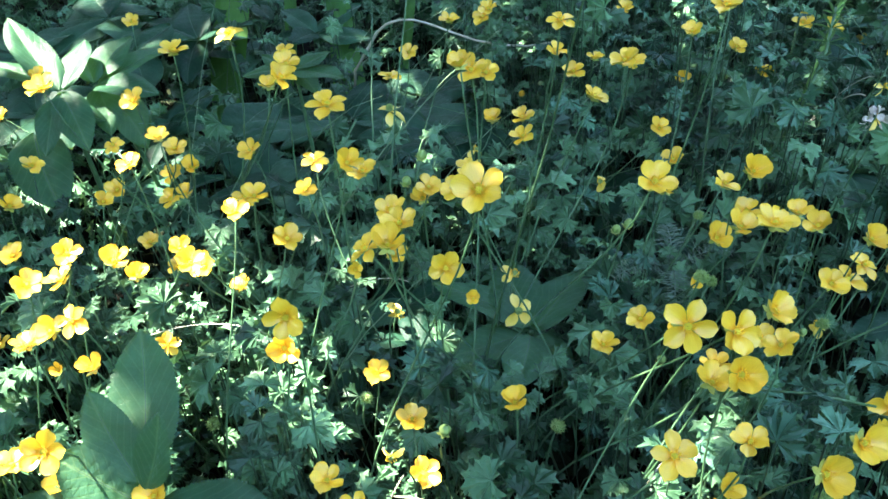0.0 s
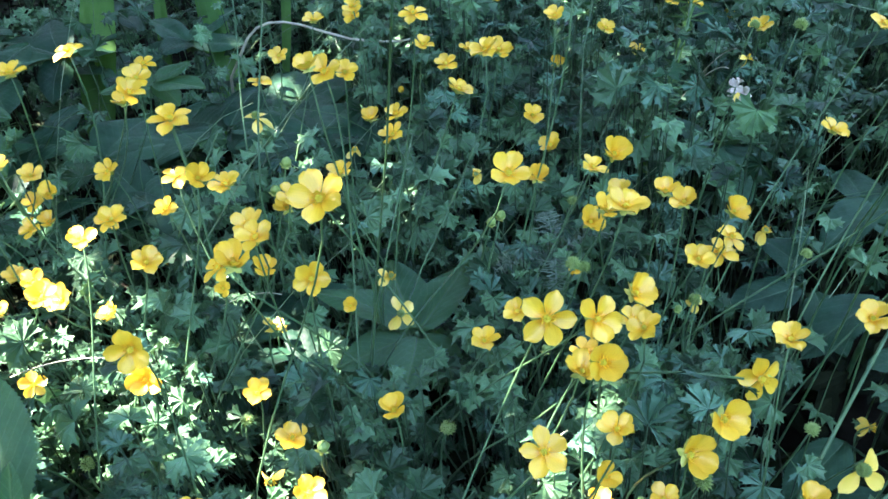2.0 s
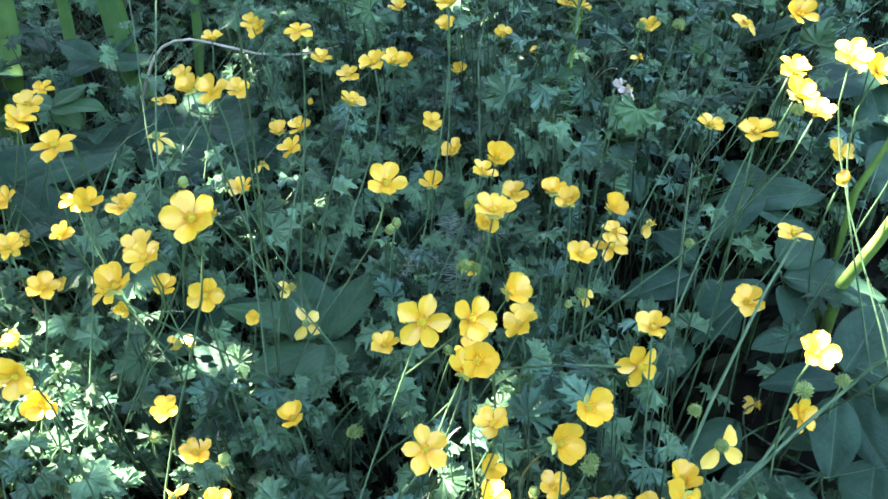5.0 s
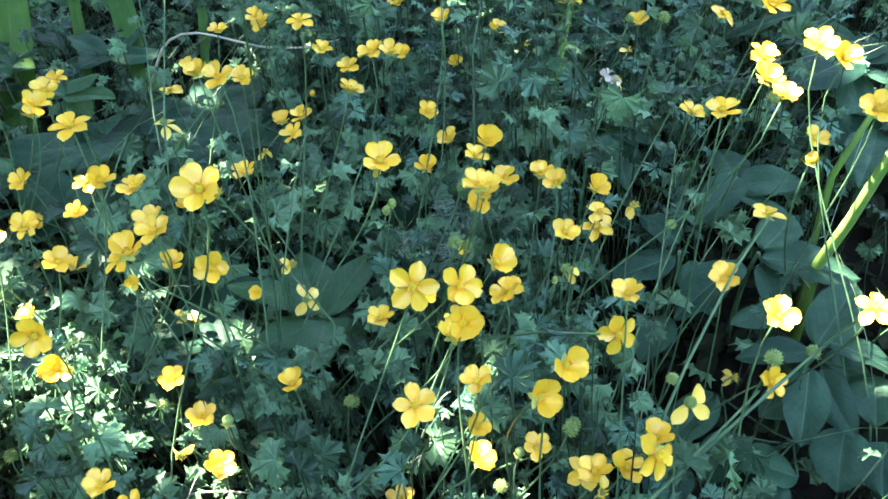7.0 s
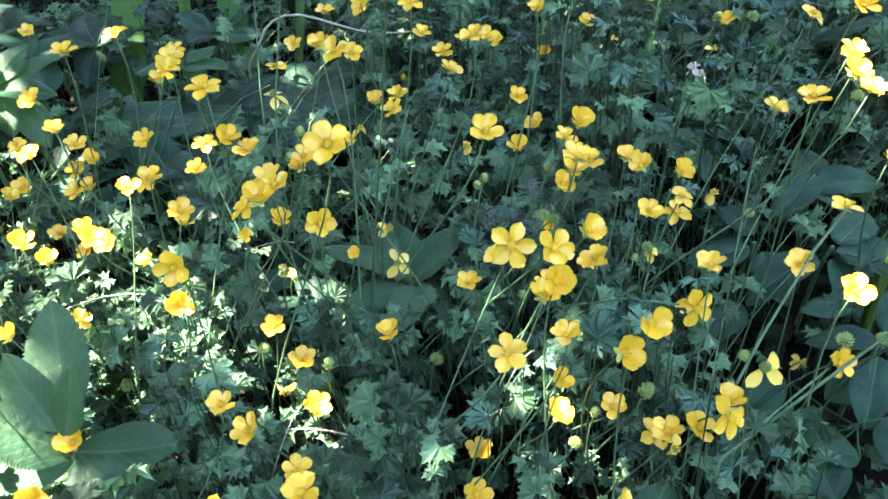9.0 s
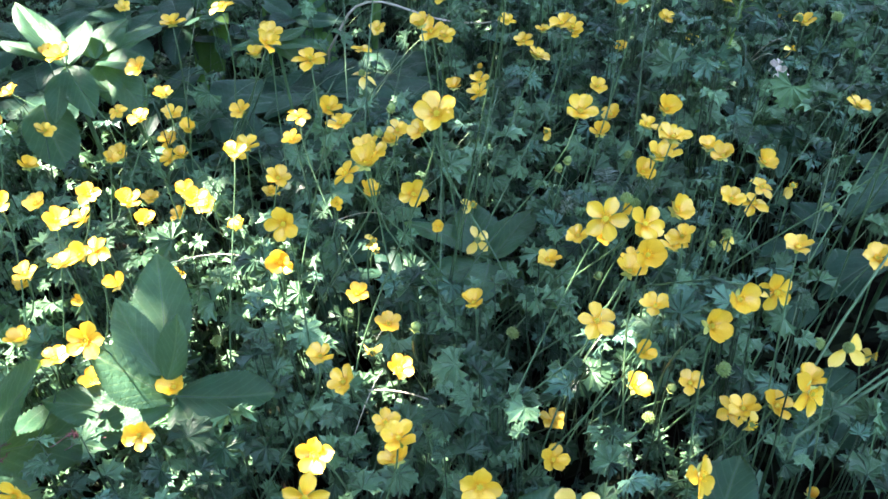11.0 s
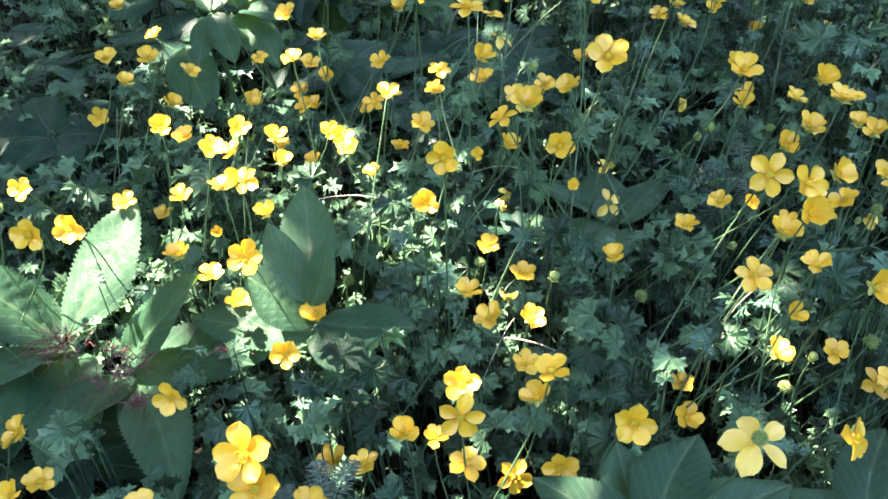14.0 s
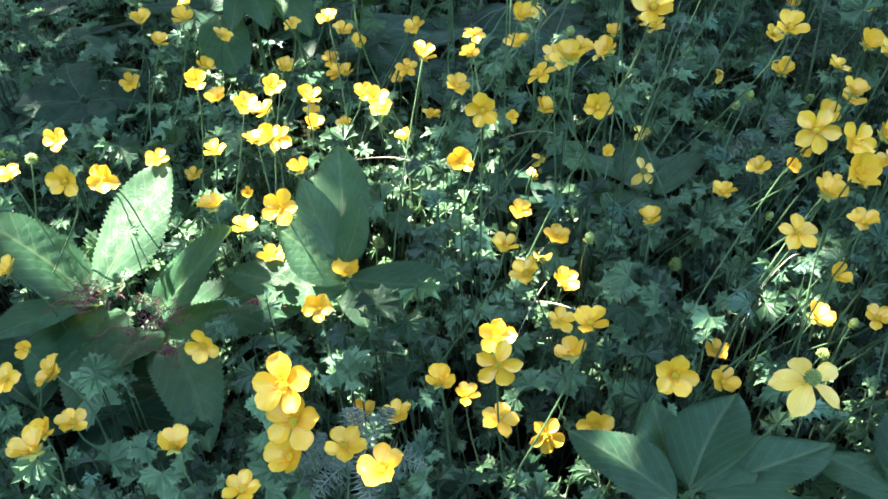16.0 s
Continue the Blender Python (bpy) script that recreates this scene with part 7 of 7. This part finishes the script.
# spots to keep dim, under enlarged crown leaves
DENSE = [(0.045, 0.475, 0.100, 0.080), (0.040, 0.150, 0.140, 0.110), (0.170, 0.150, 0.120, 0.080), (-0.260, 0.280, 0.130, 0.050), (0.380, 0.310, 0.110, 0.120), (-0.150, 0.860, 0.150, 0.110), (0.019, 0.328, 0.330, 0.050), (-0.111, 0.449, 0.060, 0.050), (-0.155, 0.460, 0.060, 0.065), (-0.176, 0.525, 0.080, 0.045), (-0.175, 0.305, 0.150, 0.085), (-0.143, 0.430, 0.080, 0.075), (-0.210, 0.447, 0.080, 0.045), (-0.328, 0.239, 0.080, 0.050), (-0.208, 0.233, 0.060, 0.040), (-0.215, 0.445, 0.110, 0.050), (-0.170, 0.400, 0.110, 0.050), (-0.130, 0.380, 0.100, 0.040), (0.440, 0.345, 0.090, 0.050), (0.410, 0.240, 0.100, 0.045), (0.449, 0.415, 0.110, 0.030), (-0.185, 0.760, 0.100, 0.035), (-0.028, 0.903, 0.100, 0.035), (-0.020, 0.782, 0.160, 0.030)]


def build_shade_tree():
    """An unseen leafy bough added towards the sun, its gaps set where spots of sun should fall; its trunk stands well
    behind.
    """
    over = SUN_DIR / SUN_DIR.z
    twig = random.Random(77)
    dense = [(x - over.x * (z - 0.18), y - over.y * (z - 0.18), r) for x, y, z, r in DENSE]
    gaps = [(x - over.x * (z - 0.18), y - over.y * (z - 0.18), r * (0.6 if z < 0.095 else 0.85)) for x, y, z, r in SPOTS]
    for k in range(45):
        x, y = (twig.uniform(-0.34, 0.10), twig.uniform(0.16, 0.56)) if k % 3 else (twig.uniform(-0.45, 0.60), twig.uniform(0.45, 1.15))
        x, y = x + over.x * 0.08, y + over.y * 0.08
        if all(math.hypot(x - a, y - b) > r + 0.015 for a, b, r in dense):
            gaps.append((x, y, 0.001))
    for count, x0, x1, y0, y1 in ((16, 0.28, 0.75, 0.78, 1.2), (16, -0.68, -0.30, 0.58, 1.02), (10, -0.08, 0.25, 0.12, 0.24)):
        for k in range(count):
            gaps.append((twig.uniform(x0, x1) + over.x * 0.08, twig.uniform(y0, y1) + over.y * 0.08, 0.001))
    dark = [(x - over.x * (z - 0.18), y - over.y * (z - 0.18)) for x, y, z in SHADED]
    gaps = [g for g in gaps if all(math.hypot(g[0] - x, g[1] - y) > g[2] + 0.026 for x, y in dark)]
    tree = thing("tree", (-2.6, 3.6, 0), "unseen leafy tree added to shade the meadow", "tree")
    stalk(tree, [(-2.6, 3.6, -0.1), (-2.55, 3.55, 1.2), (-2.4, 3.3, 2.4), (-2.0, 2.7, 3.2)], [0.16, 0.13, 0.11, 0.07], M_BARK, "trunk", "grey-brown trunk", (-2.6, 3.6, 0), 10)
    for k in range(7):
        a = (k - 3) * 0.5
        c = Vector((0.1 + 0.5 * a, 0.6 + 0.25 * a, 0.15)) + over * 1.95
        stalk(tree, arc((-2.3, 3.2, 2.2), (-2.0, 2.8, 2.3), c + Vector((-.4, .3, .12)), c + Vector((0.5, -0.5, 0.05)), 8), [0.022 - 0.0024 * i for i in range(9)], M_BARK, "limb", "", (-2.6, 3.6, 0), 6)
    leaf, places = [], []
    nu, nv, vv = 5, 3, []
    for i in range(nu):
        u = i / (nu - 1)
        for v in (-1, 0, 1):
            vv.append((u - 0.5, v * 0.36 * math.sin(math.pi * min(1, u * 0.92 + 0.04)), 0.12 * abs(v) - 0.2 * (u - 0.5) ** 2))
    leaf = [(np.array(vv), grid_faces(nu, nv))]
    for layer in range(5):
        h = 1.55 + 0.17 * layer
        for i in range(74):
            for j in range(68):
                gx, gy = -1.1 + i * 0.033 + twig.uniform(-.022, .022), -0.4 + j * 0.033 + twig.uniform(-.022, .022)
                if ((gx - 0.115) / 1.3) ** 2 + ((gy - 0.72) / 1.25) ** 2 > 1:
                    continue
                size = twig.uniform(0.040, 0.062)
                near = min(math.hypot(gx - x, gy - y) - r for x, y, r in gaps)
                thick = any(math.hypot(gx - x, gy - y) < r for x, y, r in dense)
                size *= 1.25 if thick else 1.0
                hole = not thick and noise.noise((gx * 13, gy * 13, 7.7)) > 0.56 + (0.3 if gx > 0.25 and gy < 0.6 else 0.0) and twig.random() < 0.7
                if hole or near < 0.42 * size or noise.noise((gx * 7, gy * 7, layer * 3.1)) > 0.46:
                    continue
                p = Vector((gx, gy, 0.18)) + over * h
                n = SUN_DIR + Vector((twig.gauss(0, .4), twig.gauss(0, .4), twig.gauss(0, .4)))
                places.append((0, Matrix.Translation(p) @ facing(n, twig.uniform(0, 6.28)) @ Matrix.Scale(size, 4)))
    # the domed top of the crown and its ragged rim, thinning outwards
    for k in range(16000):
        a, r = twig.uniform(0, 6.28), 3.2 * math.sqrt(twig.random())
        gx, gy = 0.1 + r * math.cos(a), 0.72 + r * 0.95 * math.sin(a)
        edge = 2.15 + 0.8 * noise.noise((2 * math.cos(a), 2 * math.sin(a), 5)) + 0.35 * noise.noise((7 * math.cos(a), 7 * math.sin(a), 1))
        if r > edge:
            continue
        over_middle = ((gx - 0.115) / 1.3) ** 2 + ((gy - 0.72) / 1.25) ** 2 < 1
        dome = 0.9 * max(0.0, 1 - (r / edge) ** 2) + 0.25 * noise.noise((gx * 2, gy * 2, 3))
        size = twig.uniform(0.06, 0.12) * (1 + 0.15 * r)
        if over_middle:
            if k % 2 or min(math.hypot(gx - x, gy - y) - q for x, y, q in gaps) < 0.55 * size or noise.noise((gx * 13, gy * 13, 7.7)) > 0.25:
                continue
            h = 2.25 + dome * twig.uniform(0.2, 1.0)
        else:
            h = 1.5 + (0.75 + dome) * twig.random()
        n = SUN_DIR + Vector((twig.gauss(0, .5), twig.gauss(0, .5), twig.gauss(0, .5)))
        places.append((0, Matrix.Translation(Vector((gx, gy, 0.18)) + over * h) @ facing(n, twig.uniform(0, 6.28)) @ Matrix.Scale(size, 4)))
    crown = bake("crown", leaf, places, M_CANOPY, "crown of small green leaves, gaps set for sun spots", "leaves", tree)
    crown.location = (2.6, -3.6, 0)


build_shade_tree()


# ---- meadow round about, past the flowers ----
def build_surround():
    """Low clumps of leaves over the rest of the clearing, wider apart and larger with distance."""
    clump, f = [], []
    for k in range(7):
        a = k * 0.9
        o = len(clump)
        for u, w, h in ((0.05, 0.05, 0.0), (0.5, 0.20, 0.30), (1.0, 0.0, 0.25)):
            for v in (-1, 1):
                clump.append((u * math.cos(a) - v * w * math.sin(a), u * math.sin(a) + v * w * math.cos(a), h + 0.06 * (k % 3)))
        f += grid_faces(3, 2, o)
    places = []
    for k in range(9000):
        a, r = field.uniform(0, 6.28), 0.7 + 4.6 * field.random() ** 0.7
        x, y = 0.1 + r * math.cos(a), 0.7 + r * math.sin(a)
        if -0.84 < x < 1.04 and -0.14 < y < 1.59:
            continue
        places.append((0, Matrix.Translation((x, y, -0.01)) @ Matrix.Rotation(field.uniform(0, 6.28), 4, "Z") @ Matrix.Scale(field.uniform(0.05, 0.09) * (0.8 + 0.25 * r), 4)))
    bake("meadow_plants", [(np.array(clump), f)], places, M_MEADOW, "low green plants of the clearing", "plants")


build_surround()


# ---- unseen hedge round about, added to keep low sky light off the plants ----
def build_sky_screen():
    verts = []
    nu, nv = 97, 9
    for i in range(nu):
        a = 2 * math.pi * (i % (nu - 1)) / (nu - 1)
        for j in range(nv):
            h = j / (nv - 1)
            r = 5.4 + 0.7 * h + 0.7 * noise.noise((3 * math.cos(a), 3 * math.sin(a), 2.5 * h)) + 0.3 * noise.noise((14 * math.cos(a), 14 * math.sin(a), 9 * h))
            verts.append((r * math.cos(a), r * math.sin(a) + 0.6, -0.05 + h * (3.2 + 0.6 * noise.noise((5 * math.cos(a), 5 * math.sin(a), 4)))))
    me = mesh_of("hedge", verts, grid_faces(nu, nv), M_CANOPY)
    hedge = tagged(new("hedge", me), "unseen green hedge added to block low sky light", "hedge", kind="structure")
    bush, places = random.Random(91), []
    for k in range(9000):
        p = Vector(verts[bush.randrange(len(verts))])
        p += Vector((bush.uniform(-0.22, 0.22), bush.uniform(-0.22, 0.22), bush.uniform(-0.45, 0.45)))
        n = Vector((0.1 - p.x, 0.6 - p.y, 2.0)).normalized() + Vector((bush.gauss(0, .5), bush.gauss(0, .5), bush.gauss(0, .4)))
        places.append((0, Matrix.Translation(p) @ facing(n, bush.uniform(0, 6.28)) @ Matrix.Scale(bush.uniform(0.22, 0.42), 4)))
    bake("leaves", OVAL, places, M_CANOPY, "green leaves of the added unseen hedge", "leaves", hedge)


build_sky_screen()
